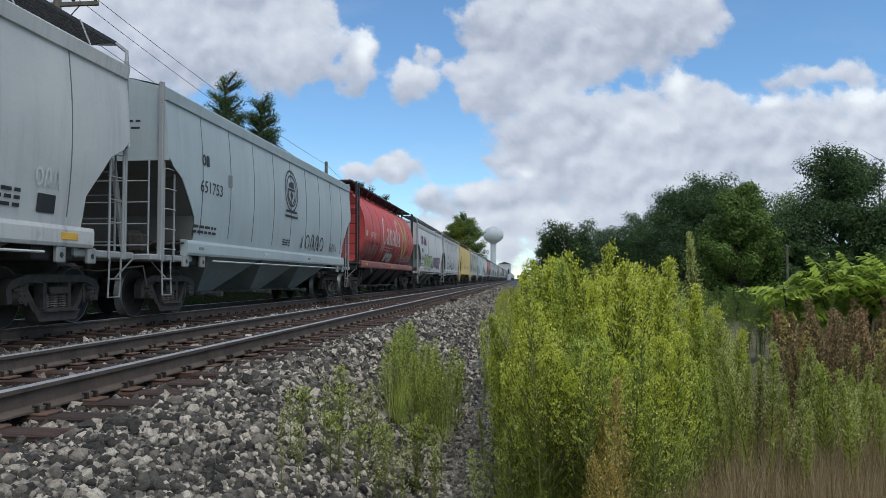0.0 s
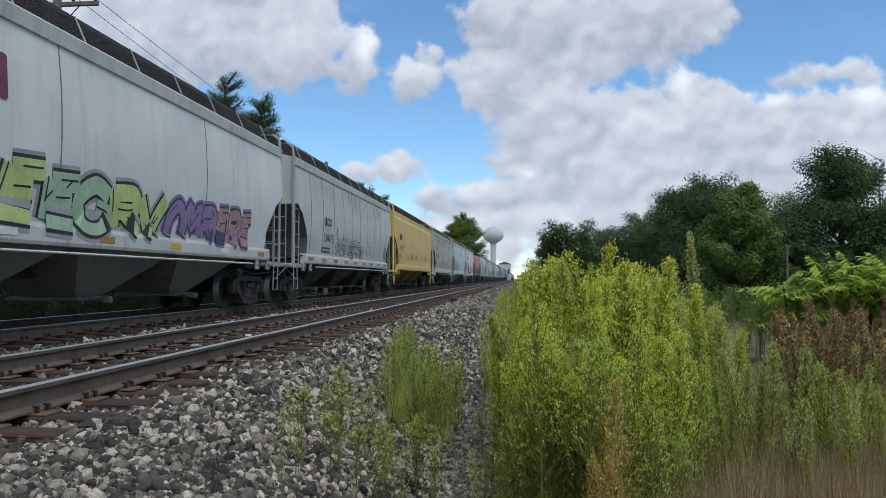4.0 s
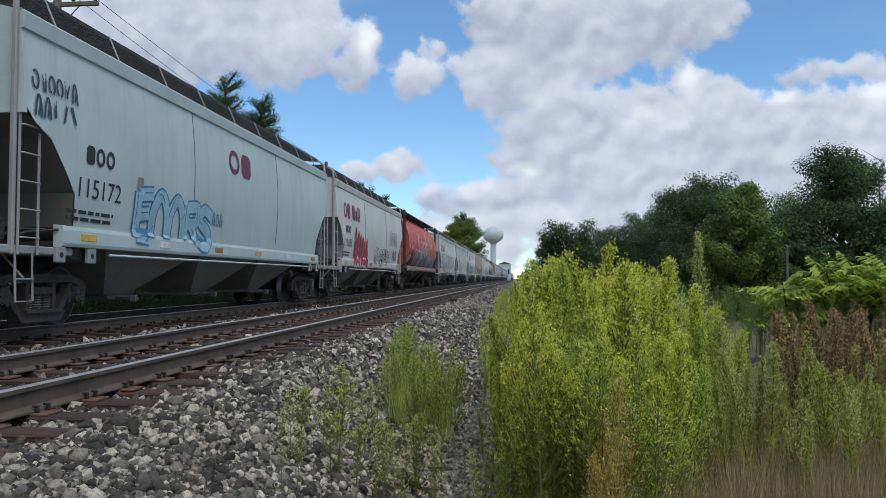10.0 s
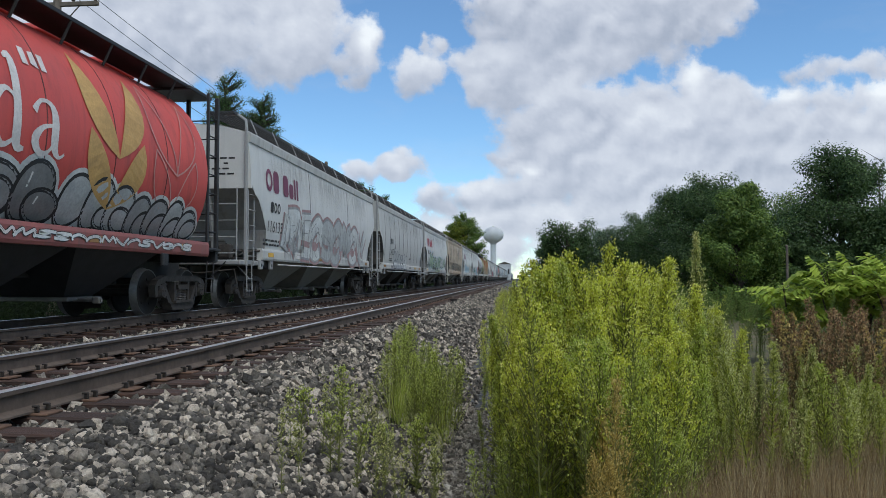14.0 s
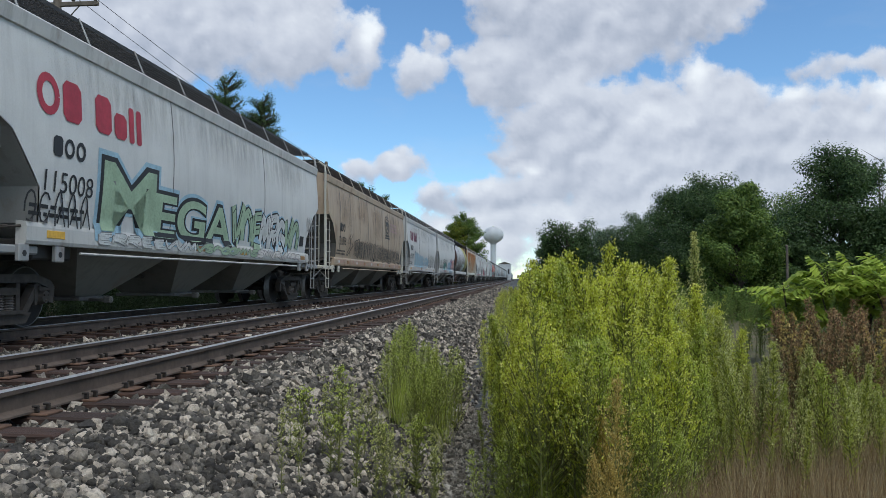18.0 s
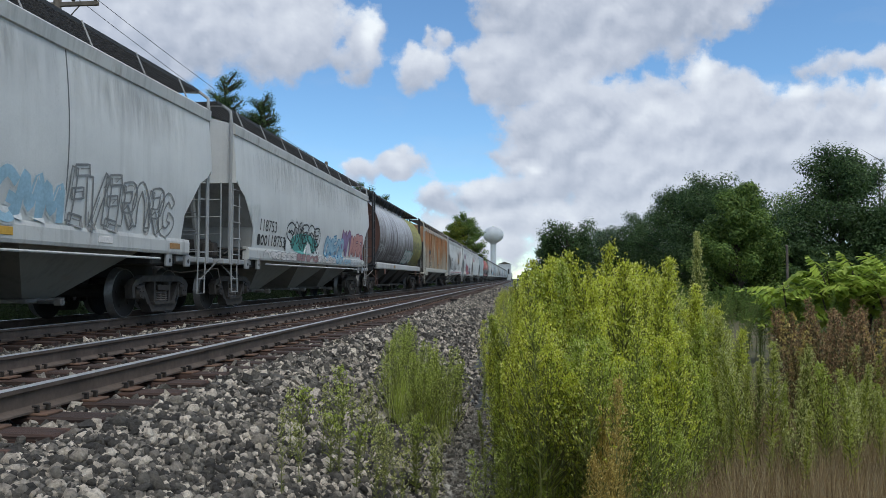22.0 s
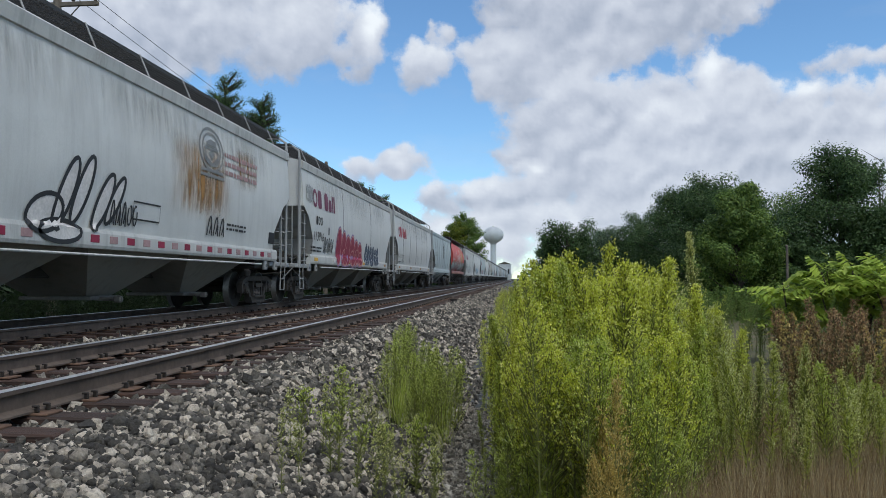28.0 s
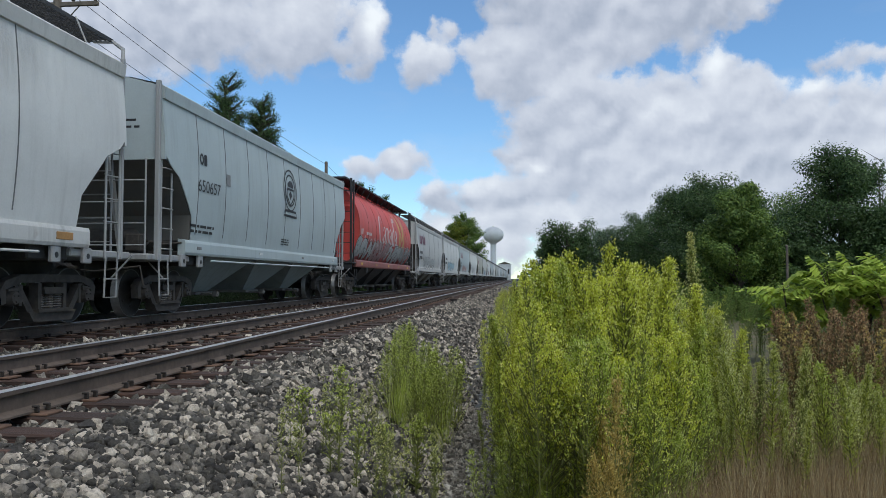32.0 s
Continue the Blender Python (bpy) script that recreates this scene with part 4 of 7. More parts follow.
INK = {"black": ink("black", (0.02, 0.02, 0.022)), "white": ink("white", (0.64, 0.60, 0.58)), "maroon": ink("maroon", (0.16, 0.03, 0.07)),
       "red": ink("red", (0.36, 0.03, 0.05)), "crimson": ink("crimson", (0.26, 0.012, 0.045)), "green": ink("green", (0.33, 0.44, 0.30)),
       "lime": ink("lime", (0.44, 0.52, 0.18)), "purple": ink("purple", (0.24, 0.16, 0.30)), "blue": ink("blue", (0.05, 0.20, 0.36)),
       "paleblue": ink("paleblue", (0.30, 0.45, 0.55)), "grey": ink("grey", (0.30, 0.30, 0.30)), "pale": ink("pale", (0.56, 0.57, 0.56)),
       "silver": ink("silver", (0.42, 0.43, 0.43)), "gold": ink("gold", (0.50, 0.30, 0.10)), "yellow": ink("yellow", (0.50, 0.46, 0.07)),
       "amber": ink("amber", (0.62, 0.36, 0.05)), "teal": ink("teal", (0.10, 0.34, 0.30)), "pink": ink("pink", (0.50, 0.25, 0.22)),
       "rust": ink("rust", (0.34, 0.18, 0.06)), "faded": ink("faded", (0.36, 0.22, 0.22)), "dim": ink("dim", (0.20, 0.20, 0.20)), "field": P_STREAK_YEL, "brownrun": ink("brownrun", (0.20, 0.13, 0.09)), "navy": ink("navy", (0.035, 0.05, 0.09))}


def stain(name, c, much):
    """Rust, grime, or dirt with painted shade, that lets the paint show through in runs and blotches."""
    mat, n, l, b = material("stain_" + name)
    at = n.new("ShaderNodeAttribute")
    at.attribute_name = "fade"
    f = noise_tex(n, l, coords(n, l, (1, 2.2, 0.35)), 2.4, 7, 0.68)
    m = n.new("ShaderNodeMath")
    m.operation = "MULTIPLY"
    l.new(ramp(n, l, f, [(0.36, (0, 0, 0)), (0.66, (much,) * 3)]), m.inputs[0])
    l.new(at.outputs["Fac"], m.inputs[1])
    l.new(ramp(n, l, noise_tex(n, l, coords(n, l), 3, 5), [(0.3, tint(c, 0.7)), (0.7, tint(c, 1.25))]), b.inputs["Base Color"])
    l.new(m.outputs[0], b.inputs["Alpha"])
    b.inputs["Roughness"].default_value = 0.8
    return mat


STAIN = {"rust": stain("rust", (0.36, 0.19, 0.06), 0.95), "brown": stain("brown", (0.25, 0.165, 0.105), 0.42), "dirt_shade": stain("dirt_shade", (0.07, 0.028, 0.024), 0.9), "grime": stain("grime", (0.27, 0.26, 0.24), 0.38)}

# strokes of abstract graffiti limbs in a unit cell
STROKES = [[[(0.1, 0), (0.14, 0.6), (0.5, 1), (0.84, 0.6), (0.9, 0)]],
         [[(0.88, 0.78), (0.5, 1), (0.1, 0.6), (0.2, 0.1), (0.6, 0), (0.92, 0.3), (0.55, 0.45)]],
         [[(0.05, 0), (0.22, 1), (0.5, 0.3), (0.76, 1), (0.95, 0)]],
         [[(0.92, 0.85), (0.45, 1), (0.14, 0.7), (0.8, 0.35), (0.6, 0), (0.08, 0.12)]],
         [[(0.3, 0), (0.22, 1)], [(0.26, 0.95), (0.9, 1.02)], [(0.28, 0.5), (0.8, 0.56)], [(0.3, 0.04), (0.92, 0.0)]],
         [[(0.06, 1), (0.4, 0.15), (0.6, 0)], [(0.95, 1.1), (0.7, 0.5), (0.58, 0.02)]],
         [[(0.2, 0), (0.16, 0.95)], [(0.2, 0.9), (0.8, 0.95), (0.78, 0.5), (0.25, 0.45)], [(0.45, 0.45), (0.95, 0)]]]


# thick and thin strokes of serif letters: across, up, width
SERIF = {"C": [[(0.97, 0.70, 0.03), (0.86, 0.90, 0.06), (0.55, 1.0, 0.06), (0.22, 0.82, 0.14), (0.08, 0.5, 0.17), (0.22, 0.16, 0.14), (0.52, 0.0, 0.07), (0.82, 0.06, 0.05), (0.99, 0.26, 0.02)]],
         "a": [[(0.10, 0.48, 0.10), (0.28, 0.61, 0.05), (0.55, 0.62, 0.06), (0.70, 0.48, 0.13), (0.70, 0.14, 0.13), (0.86, 0.02, 0.05), (1.02, 0.07, 0.03)],
               [(0.68, 0.37, 0.04), (0.36, 0.32, 0.06), (0.14, 0.17, 0.13), (0.27, 0.03, 0.09), (0.50, 0.04, 0.05), (0.68, 0.16, 0.04)]],
         "n": [[(0.0, 0.60, 0.04), (0.18, 0.58, 0.12), (0.20, 0.3, 0.13), (0.20, 0.02, 0.13)], [(0.20, 0.46, 0.04), (0.45, 0.62, 0.07), (0.74, 0.48, 0.13), (0.75, 0.02, 0.13)],
               [(0.02, 0.015, 0.04), (0.40, 0.015, 0.04)], [(0.56, 0.015, 0.04), (0.96, 0.015, 0.04)]],
         "d": [[(0.54, 0.98, 0.04), (0.72, 0.98, 0.12), (0.74, 0.5, 0.13), (0.75, 0.06, 0.13), (0.96, 0.02, 0.04)], [(0.72, 0.54, 0.04), (0.45, 0.62, 0.06), (0.15, 0.44, 0.14), (0.15, 0.18, 0.14), (0.42, 0.01, 0.07), (0.72, 0.12, 0.04)]]}


class Side:
    """Draws on the flank of one car: u metres from the leading corner, z above the rails."""

    def __init__(self, key):
        self.car = CARS[key]
        self.kind = KIND[key]
        self.h = LENGTH[key] / 2
        self.sx = {"curved": sx_curved, "flat": sx_flat, "cyl": sx_cyl, "ribbed": lambda z: 1.575}[self.kind]
        self.off = 0.8 if self.kind == "cyl" else 0.0
        self.rng = random.Random("side" + key)

    def at(self, u, z, lift):
        return (self.sx(min(max(z, 1.45), 4.4)) + lift + (0.05 if z < 1.5 and self.kind != "cyl" else 0.0) + (max(0, 1.56 - self.sx(1.5)) if z < 1.495 and self.kind == "cyl" else 0), u - self.h - self.off, z)

    def flat(self, name, polys, mat, lift=0.012, label=""):
        """Filled outlines, laid on the flank in rings so that they follow its curve."""
        g = Geo()
        for p in polys:
            n = len(p)
            low = 1.5 if self.kind == "cyl" and max(q[1] for q in p) > 1.55 else 0.0
            p = [(u, max(z, low)) for u, z in p]
            cu, cz = sum(q[0] for q in p) / n, sum(q[1] for q in p) / n
            vs = [self.at(cu + (u - cu) * k, cz + (z - cz) * k, lift) for k in (1.0, 0.75, 0.5, 0.25) for u, z in p] + [self.at(cu, cz, lift)]
            fs = [(r * n + i, r * n + (i + 1) % n, r * n + n + (i + 1) % n, r * n + n + i) for r in range(3) for i in range(n)]
            g.add(vs, fs + [(3 * n + i, 3 * n + (i + 1) % n, 4 * n) for i in range(n)])
        return part(name, g, INK[mat], self.car, label)

    def strip(self, name, lines, width, mat, lift=0.02, label="", rise=0.0):
        g = Geo()
        for k, ln in enumerate(lines):
            a, b = [], []
            up = lift + rise * (k % 30)
            low = 1.5 if self.kind == "cyl" and max(q[1] for q in ln) > 1.55 else 0.0
            ln = [(u, max(z, low)) for u, z in ln]
            for i, (u, z) in enumerate(ln):
                p, q = ln[max(0, i - 1)], ln[min(len(ln) - 1, i + 1)]
                d = math.hypot(q[0] - p[0], q[1] - p[1]) or 1
                nu, nz = -(q[1] - p[1]) / d * width / 2, (q[0] - p[0]) / d * width / 2
                a.append(self.at(u + nu, max(low, z + nz), up))
                b.append(self.at(u - nu, max(low, z - nz), up))
            g.sheet([a, b])
        return part(name, g, INK[mat], self.car, label)

    def rect(self, name, u, w, z, h, mat, lift=0.012):
        k = max(1, int(h / 0.15))
        pts = [(u, z - h / 2 + h * i / k) for i in range(k + 1)]
        g = Geo().sheet([[self.at(a, b, lift) for a, b in pts], [self.at(a + w, b, lift) for a, b in pts]])
        return part(name, g, INK[mat], self.car)

    def text(self, words, u, w, z, h, mat, name="number_lettering", swell=0.0, lift=0.012):
        cu = bpy.data.curves.new("lettering", "FONT")
        cu.body = words
        cu.offset = swell
        ob = new("lettering_source", cu)
        bpy.context.view_layer.update()
        me = bpy.data.meshes.new_from_object(ob.evaluated_get(bpy.context.evaluated_depsgraph_get()))
        bpy.data.objects.remove(ob)
        bm = bmesh.new()
        bm.from_mesh(me)
        bpy.data.meshes.remove(me)
        xs, ys = [v.co.x for v in bm.verts], [v.co.y for v in bm.verts]
        x0, y0, kx, ky = min(xs), min(ys), w / (max(xs) - min(xs)), h / (max(ys) - min(ys))
        if h > 0.5:
            for i in range(1, 10):
                bmesh.ops.bisect_plane(bm, geom=bm.verts[:] + bm.edges[:] + bm.faces[:], plane_co=(0, y0 + (max(ys) - y0) * i / 10, 0), plane_no=(0, 1, 0))
        for v in bm.verts:
            v.co = self.at(u + (v.co.x - x0) * kx, z - h / 2 + (v.co.y - y0) * ky, lift)
        out = bpy.data.meshes.new(name)
        bm.to_mesh(out)
        bm.free()
        out.materials.append(INK[mat])
        part(name, out, None, self.car)

    def marks(self, shape, u, w, z, h, mat, name="company_marking"):
        """Plain shapes in place of a company's mark: o ring, b block, s low block, i stroke."""
        wide = {"o": 1.0, "b": 0.9, "s": 0.75, "i": 0.32, "-": 0.4, "a": 0.8}
        tot = sum(wide[c] for c in shape) + 0.16 * (len(shape) - 1)
        k, x, polys, rings = w / tot, u, [], []
        for c in shape:
            ww = wide[c] * k
            hh = h * (0.7 if c in "sa" else 1.0)
            if c in "oa":
                cu, cz, ra, rb = x + ww / 2, z - h / 2 + hh / 2, ww / 2 * 0.78, hh / 2 * 0.8
                rings.append([(cu + ra * math.cos(6.2832 * i / 18), cz + rb * math.sin(6.2832 * i / 18)) for i in range(19)])
            elif c != "-":
                t = min(ww, h) * 0.2
                z0, z1 = z - h / 2, z - h / 2 + hh
                polys.append([(x + t, z0), (x + ww - t, z0), (x + ww, z0 + t), (x + ww, z1 - t), (x + ww - t, z1), (x + t, z1), (x, z1 - t), (x, z0 + t)])
            x += ww + 0.16 * k
        if polys:
            self.flat(name, polys, mat)
        if rings:
            self.strip(name, rings, h * 0.2, mat, 0.012)

    def bars(self, u, w, z, h, n, mat="black"):
        lines = []
        for i in range(n):
            zz = z + h / 2 - h * (i + 0.5) / n
            x = u
            while x < u + w - 0.05:
                ww = self.rng.uniform(0.08, 0.3)
                lines.append([(x, zz), (min(u + w, x + ww), zz)])
                x += ww + 0.05
        self.strip("small_print", lines, h / n * 0.5, mat, 0.012)["kind"] = "stuff"

    def ring(self, cu, cz, a, b, lean=0.0, n=22):
        c, sn = math.cos(lean), math.sin(lean)
        return [(cu + a * math.cos(6.2832 * i / n) * c + b * math.sin(6.2832 * i / n) * sn, cz - a * math.cos(6.2832 * i / n) * sn + b * math.sin(6.2832 * i / n) * c) for i in range(n)]

    def lobes(self, items, fill, line, width=0.06, name="graffiti"):
        """Long rounded lobes with a thick outline: centre, half width, half height, lean."""
        rings = [self.ring(*it) for it in items]
        self.flat(name, rings, fill, 0.013)
        self.strip(name, [r + [r[0], r[1]] for r in rings], width, line, 0.019)

    def limb(self, pts, cell):
        """A smooth curve through points of a unit cell, placed on the flank."""
        u, w, z, h, lean = cell
        q = [pts[0]] + list(pts) + [pts[-1]]
        out = []
        for i in range(1, len(q) - 2):
            p0, p1, p2, p3 = q[i - 1:i + 3]
            for k in range(5):
                t = k / 5
                out.append(tuple(0.5 * (2 * b + (c - a) * t + (2 * a - 5 * b + 4 * c - d) * t * t + (3 * b - a - 3 * c + d) * t ** 3) for a, b, c, d in zip(p0, p1, p2, p3)))
        out.append(pts[-1])
        return [(u + w * (a + lean * (b - 0.5)), z - h / 2 + h * b) for a, b in out]

    def rim_of(self, ln, width):
        """The closed outline of a thick stroke."""
        a, b = [], []
        for i, (u, z) in enumerate(ln):
            p, q = ln[max(0, i - 1)], ln[min(len(ln) - 1, i + 1)]
            d = math.hypot(q[0] - p[0], q[1] - p[1]) or 1
            nu, nz = -(q[1] - p[1]) / d * width / 2, (q[0] - p[0]) / d * width / 2
            a.append((u + nu, z + nz))
            b.append((u - nu, z - nz))
        return a + b[::-1] + [a[0]]

    def graffiti(self, u, w, z, h, fills, line="black", letters=6, width=0.06, glow=None, name="graffiti", label=""):
        """Interlocked swollen limbs: glow, outline, fill and shine strokes, all of abstract shape."""
        floor = 1.5 if self.kind == "cyl" and z > 1.5 else 1.22
        h = min(h, 2 * (z - floor) + 0.1)
        r = self.rng
        step = w / letters
        thick = min(0.34 * step, 0.30 * h)
        fills = [fills] if isinstance(fills, str) else list(fills)
        groups = {}
        for i in range(letters):
            cell = (u + step * i - step * 0.06, step * 1.14, z + r.uniform(-0.05, 0.05) * h, (h - thick) * r.uniform(0.8, 1.02), r.uniform(-0.05, 0.3))
            groups.setdefault(fills[i * len(fills) // letters], []).append([self.limb(p, cell) for p in STROKES[r.randrange(len(STROKES))]])
        letters_all = [(f, letter) for f, g in groups.items() for letter in g]
        for i, (f, letter) in enumerate(letters_all):
            up = 0.0003 * i
            if glow:
                self.strip(name, letter, thick + width * 3.2, glow, 0.007 + up / 4, rise=0.00005)
            if f:
                self.strip(name, letter, thick + width * 1.5, line, 0.011 + up, label, rise=0.0001)
                self.strip(name, letter, thick, f, 0.0155 + up, label, rise=0.0001)
            else:
                self.strip(name, [self.rim_of(ln, thick) for ln in letter], width * 0.8, line, 0.012 + up, rise=0.0001)
            marks = []
            for ln in letter:
                k = r.randrange(2, max(3, len(ln) - 5))
                marks.append([(a - thick * 0.2, b + thick * 0.1) for a, b in ln[k:k + 5]])
                if r.random() < 0.5:
                    a, b = ln[r.randrange(len(ln))]
                    marks.append([(a - thick * 0.3, b - thick * 0.3), (a + thick * 0.3, b + thick * 0.2)])
            self.strip(name, marks, width * 0.42, line, 0.0215 + up)["kind"] = "stuff"

    def word(self, words, u, w, z, h, fill, line, edge, glow=None):
        """A painted word with an outline round it."""
        if glow:
            self.text(words, u - edge * 2, w + edge * 4, z, h + edge * 4, glow, "graffiti", 0.09, 0.006)
        self.text(words, u - edge, w + edge * 2, z, h + edge * 2, line, "graffiti", 0.065, 0.010)
        self.text(words, u, w, z, h, fill, "graffiti", 0.022, 0.015)

    def serif(self, words, u, w, z, h, mat, name="word_lettering", lift=0.012):
        """A word in thick and thin strokes with small feet."""
        step = [0.62 if c.isupper() else 0.5 for c in words]
        k, x, g = w / sum(step), u, Geo()
        for c, st in zip(words, step):
            for pts in SERIF[c]:
                q = [pts[0]] + pts + [pts[-1]]
                ln = [tuple(0.5 * (2 * b + (cc - aa) * t + (2 * aa - 5 * b + 4 * cc - d) * t * t + (3 * b - aa - 3 * cc + d) * t ** 3) for aa, b, cc, d in zip(*q[i - 1:i + 3]))
                      for i in range(1, len(q) - 2) for t in (0, 0.25, 0.5, 0.75)] + [pts[-1]]
                a, b = [], []
                cell = st * k * 0.92
                for i, (px, pz, pw) in enumerate(ln):
                    p, n = ln[max(0, i - 1)], ln[min(len(ln) - 1, i + 1)]
                    du, dz = (n[0] - p[0]) * cell, (n[1] - p[1]) * h
                    d = math.hypot(du, dz) or 1
                    uu, zz, t = x + px * cell, z - h / 2 + pz * h, pw * h * 0.5
                    a.append(self.at(uu - dz / d * t, zz + du / d * t, lift))
                    b.append(self.at(uu + dz / d * t, zz - du / d * t, lift))
                g.sheet([a, b])
            x += st * k
        part(name, g, INK[mat], self.car)

    def bubbles(self, u, w, z0, h, n, fills, line, rim=None, width=0.05, shine=None):
        """Swollen upright lobes that crowd and overlap, each with its outline, over a halo."""
        r, step = self.rng, w / n
        lobes = []
        for i in range(n):
            hh = h * r.uniform(0.80, 1.0) * (1.0 - 0.22 * i / n)
            lobes.append((u + step * (i + 0.5), z0 + hh / 2, step * r.uniform(0.50, 0.66), hh / 2, r.uniform(0.05, 0.22)))
            if r.random() < 0.75:
                lobes.append((u + step * (i + r.uniform(0.6, 1.0)), z0 + h * r.uniform(0.20, 0.27), step * r.uniform(0.42, 0.55), h * r.uniform(0.20, 0.27), r.uniform(-0.2, 0.3)))
        if rim:
            self.flat("graffiti", [self.ring(cu, cz, a + width * 1.7, b + width * 1.7, ln) for cu, cz, a, b, ln in lobes], rim, 0.006)
        for i, (cu, cz, a, b, ln) in enumerate(lobes):
            up = 0.010 + 0.0009 * i
            rg = self.ring(cu, cz, a, b, ln)
            self.flat("graffiti", [rg], fills[i * len(fills) // len(lobes)], up)
            self.strip("graffiti", [rg + [rg[0], rg[1]]], width, line, up + 0.0003)
            if shine:
                self.strip("graffiti", [[(cu - a * 0.45 + ln * b * f, cz + b * f) for f in (0.1, 0.35, 0.6)]], width * 0.5, shine, up + 0.0005)

    def scrawl(self, u, w, z, h, mat="black", letters=5, width=0.035, name="scrawl"):
        """Thin handwritten loops and strokes."""
        lines, step = [], w / letters
        for i in range(letters):
            cu = u + step * (i + 0.5)
            kind = self.rng.choice("loop zig arch".split())
            if kind == "loop":
                a0 = self.rng.uniform(0, 6)
                lines.append([(cu + step * 0.36 * math.cos(a0 + 0.62 * k), z + h * 0.42 * math.sin(a0 + 0.62 * k)) for k in range(10)])
            elif kind == "zig":
                lines.append([(cu + step * self.rng.uniform(-0.4, 0.4), z + h * (0.5 if k % 2 else -0.5) * self.rng.uniform(0.6, 1)) for k in range(5)])
            else:
                lines.append([(cu - step * 0.36 + step * 0.72 * k / 8, z - h * 0.5 + h * math.sin(math.pi * k / 8) ** 0.6) for k in range(9)])
                lines.append([(cu, z - h * 0.4), (cu + step * 0.25, z + h * 0.2)])
        self.strip(name, lines, width, mat, 0.021)["kind"] = "stuff"

    def crest(self, u, w, z, h, mat="black"):
        """An oval emblem drawn as plain shapes: rim, shield, ribbon."""
        cu = u + w / 2
        ov = lambda k, kz=1.0: [(cu + w / 2 * k * math.cos(6.2832 * i / 30), z + h * 0.06 + h * 0.43 * k * kz * math.sin(6.2832 * i / 30)) for i in range(31)]
        self.strip("round_crest", [ov(0.95), ov(0.72)], w * 0.04, mat, 0.014)
        top, bot = z + h * 0.08, z - h * 0.24
        self.strip("round_crest", [[(cu - w * 0.25, top), (cu + w * 0.25, top), (cu + w * 0.25, z - h * 0.08), (cu, bot), (cu - w * 0.25, z - h * 0.08), (cu - w * 0.25, top)]], w * 0.05, mat, 0.014)
        self.flat("round_crest", [[(cu - w * 0.2, top + h * 0.05), (cu + w * 0.22, top + h * 0.04), (cu + w * 0.18, top + h * 0.16), (cu - w * 0.02, top + h * 0.18), (cu - w * 0.2, top + h * 0.11)],
                                  [(cu - w * 0.12, z - h * 0.02), (cu, z + h * 0.05), (cu + w * 0.12, z - h * 0.02), (cu, z - h * 0.14)]], mat, 0.014)
        self.strip("round_crest", [[(cu - w * 0.42, z - h * 0.36), (cu + w * 0.42, z - h * 0.36), (cu + w * 0.48, z - h * 0.46), (cu - w * 0.48, z - h * 0.46), (cu - w * 0.42, z - h * 0.36)]], w * 0.05, mat, 0.016)

    def wheat(self, u, w, z, h, mat="gold", outline=None):
        """Two ears of grain drawn as long curved leaves."""
        for k in range(2):
            cu = u + w * (0.27 + 0.46 * k)
            leaves = []
            for s in (-1, 1):
                for base, tip, out, inn in (((0.0, -0.52), (0.25, 0.06), (0.36, -0.36), (0.05, -0.14)), ((0.0, -0.12), (0.25, 0.62), (0.40, 0.10), (0.03, 0.20))):
                    arc = lambda c: [(cu + s * w * 0.72 * ((1 - f) ** 2 * base[0] + 2 * f * (1 - f) * c[0] + f * f * tip[0]), z + h * ((1 - f) ** 2 * base[1] + 2 * f * (1 - f) * c[1] + f * f * tip[1])) for f in [i / 9 for i in range(10)]]
                    leaves.append(arc(out) + arc(inn)[::-1])
            for pts in leaves:
                if outline or k == 1:
                    self.strip("grain_leaf_emblem", [pts + [pts[0]]], 0.035, outline or "pink", 0.016)
                else:
                    n = len(pts) // 2
                    a, b = pts[:n], pts[n:][::-1]
                    g = Geo().sheet([[self.at(p[0], p[1], 0.014) for p in a], [self.at(p[0], p[1], 0.014) for p in b]])
                    part("grain_leaf_emblem", g, INK[mat], self.car)

    def stains(self, u, w, top, drop, n, mat="rust"):
        """Rust that has run down in thin tapering streaks."""
        polys = []
        for _ in range(n):
            a, ww, d = u + w * self.rng.random(), self.rng.uniform(0.01, 0.05), drop * self.rng.uniform(0.3, 1.0)
            t = top - 0.3 * self.rng.random()
            polys.append([(a - ww * 0.4, t), (a + ww * 0.4, t), (a + ww * 0.5, t - d * 0.4), (a, t - d), (a - ww * 0.5, t - d * 0.4)])
        self.flat("rust_streaks", polys, mat, 0.007)["kind"] = "stuff"

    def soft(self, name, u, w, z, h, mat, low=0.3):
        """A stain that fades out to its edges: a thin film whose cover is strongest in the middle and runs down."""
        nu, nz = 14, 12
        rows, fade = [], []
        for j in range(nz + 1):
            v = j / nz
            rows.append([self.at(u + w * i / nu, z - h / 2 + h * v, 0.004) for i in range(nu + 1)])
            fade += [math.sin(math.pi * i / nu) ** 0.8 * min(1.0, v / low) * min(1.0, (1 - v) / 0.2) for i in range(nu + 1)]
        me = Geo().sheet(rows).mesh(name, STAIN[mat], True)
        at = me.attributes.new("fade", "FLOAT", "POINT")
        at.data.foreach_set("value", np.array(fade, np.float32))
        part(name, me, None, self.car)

    def reflectors(self, n, cols, z=1.35, w=0.42, h=0.11):
        length = 2 * self.h + 2 * self.off
        for i in range(n):
            u = 1.6 + (length - 3.2) * i / max(1, n - 1) - w / 2
            g = Geo().box((self.at(u, 1.35, 0)[0] + (0.0 if self.kind == "cyl" else 0.0), u - self.h - self.off + w / 2, z), (0.02, w, h), 0.005)
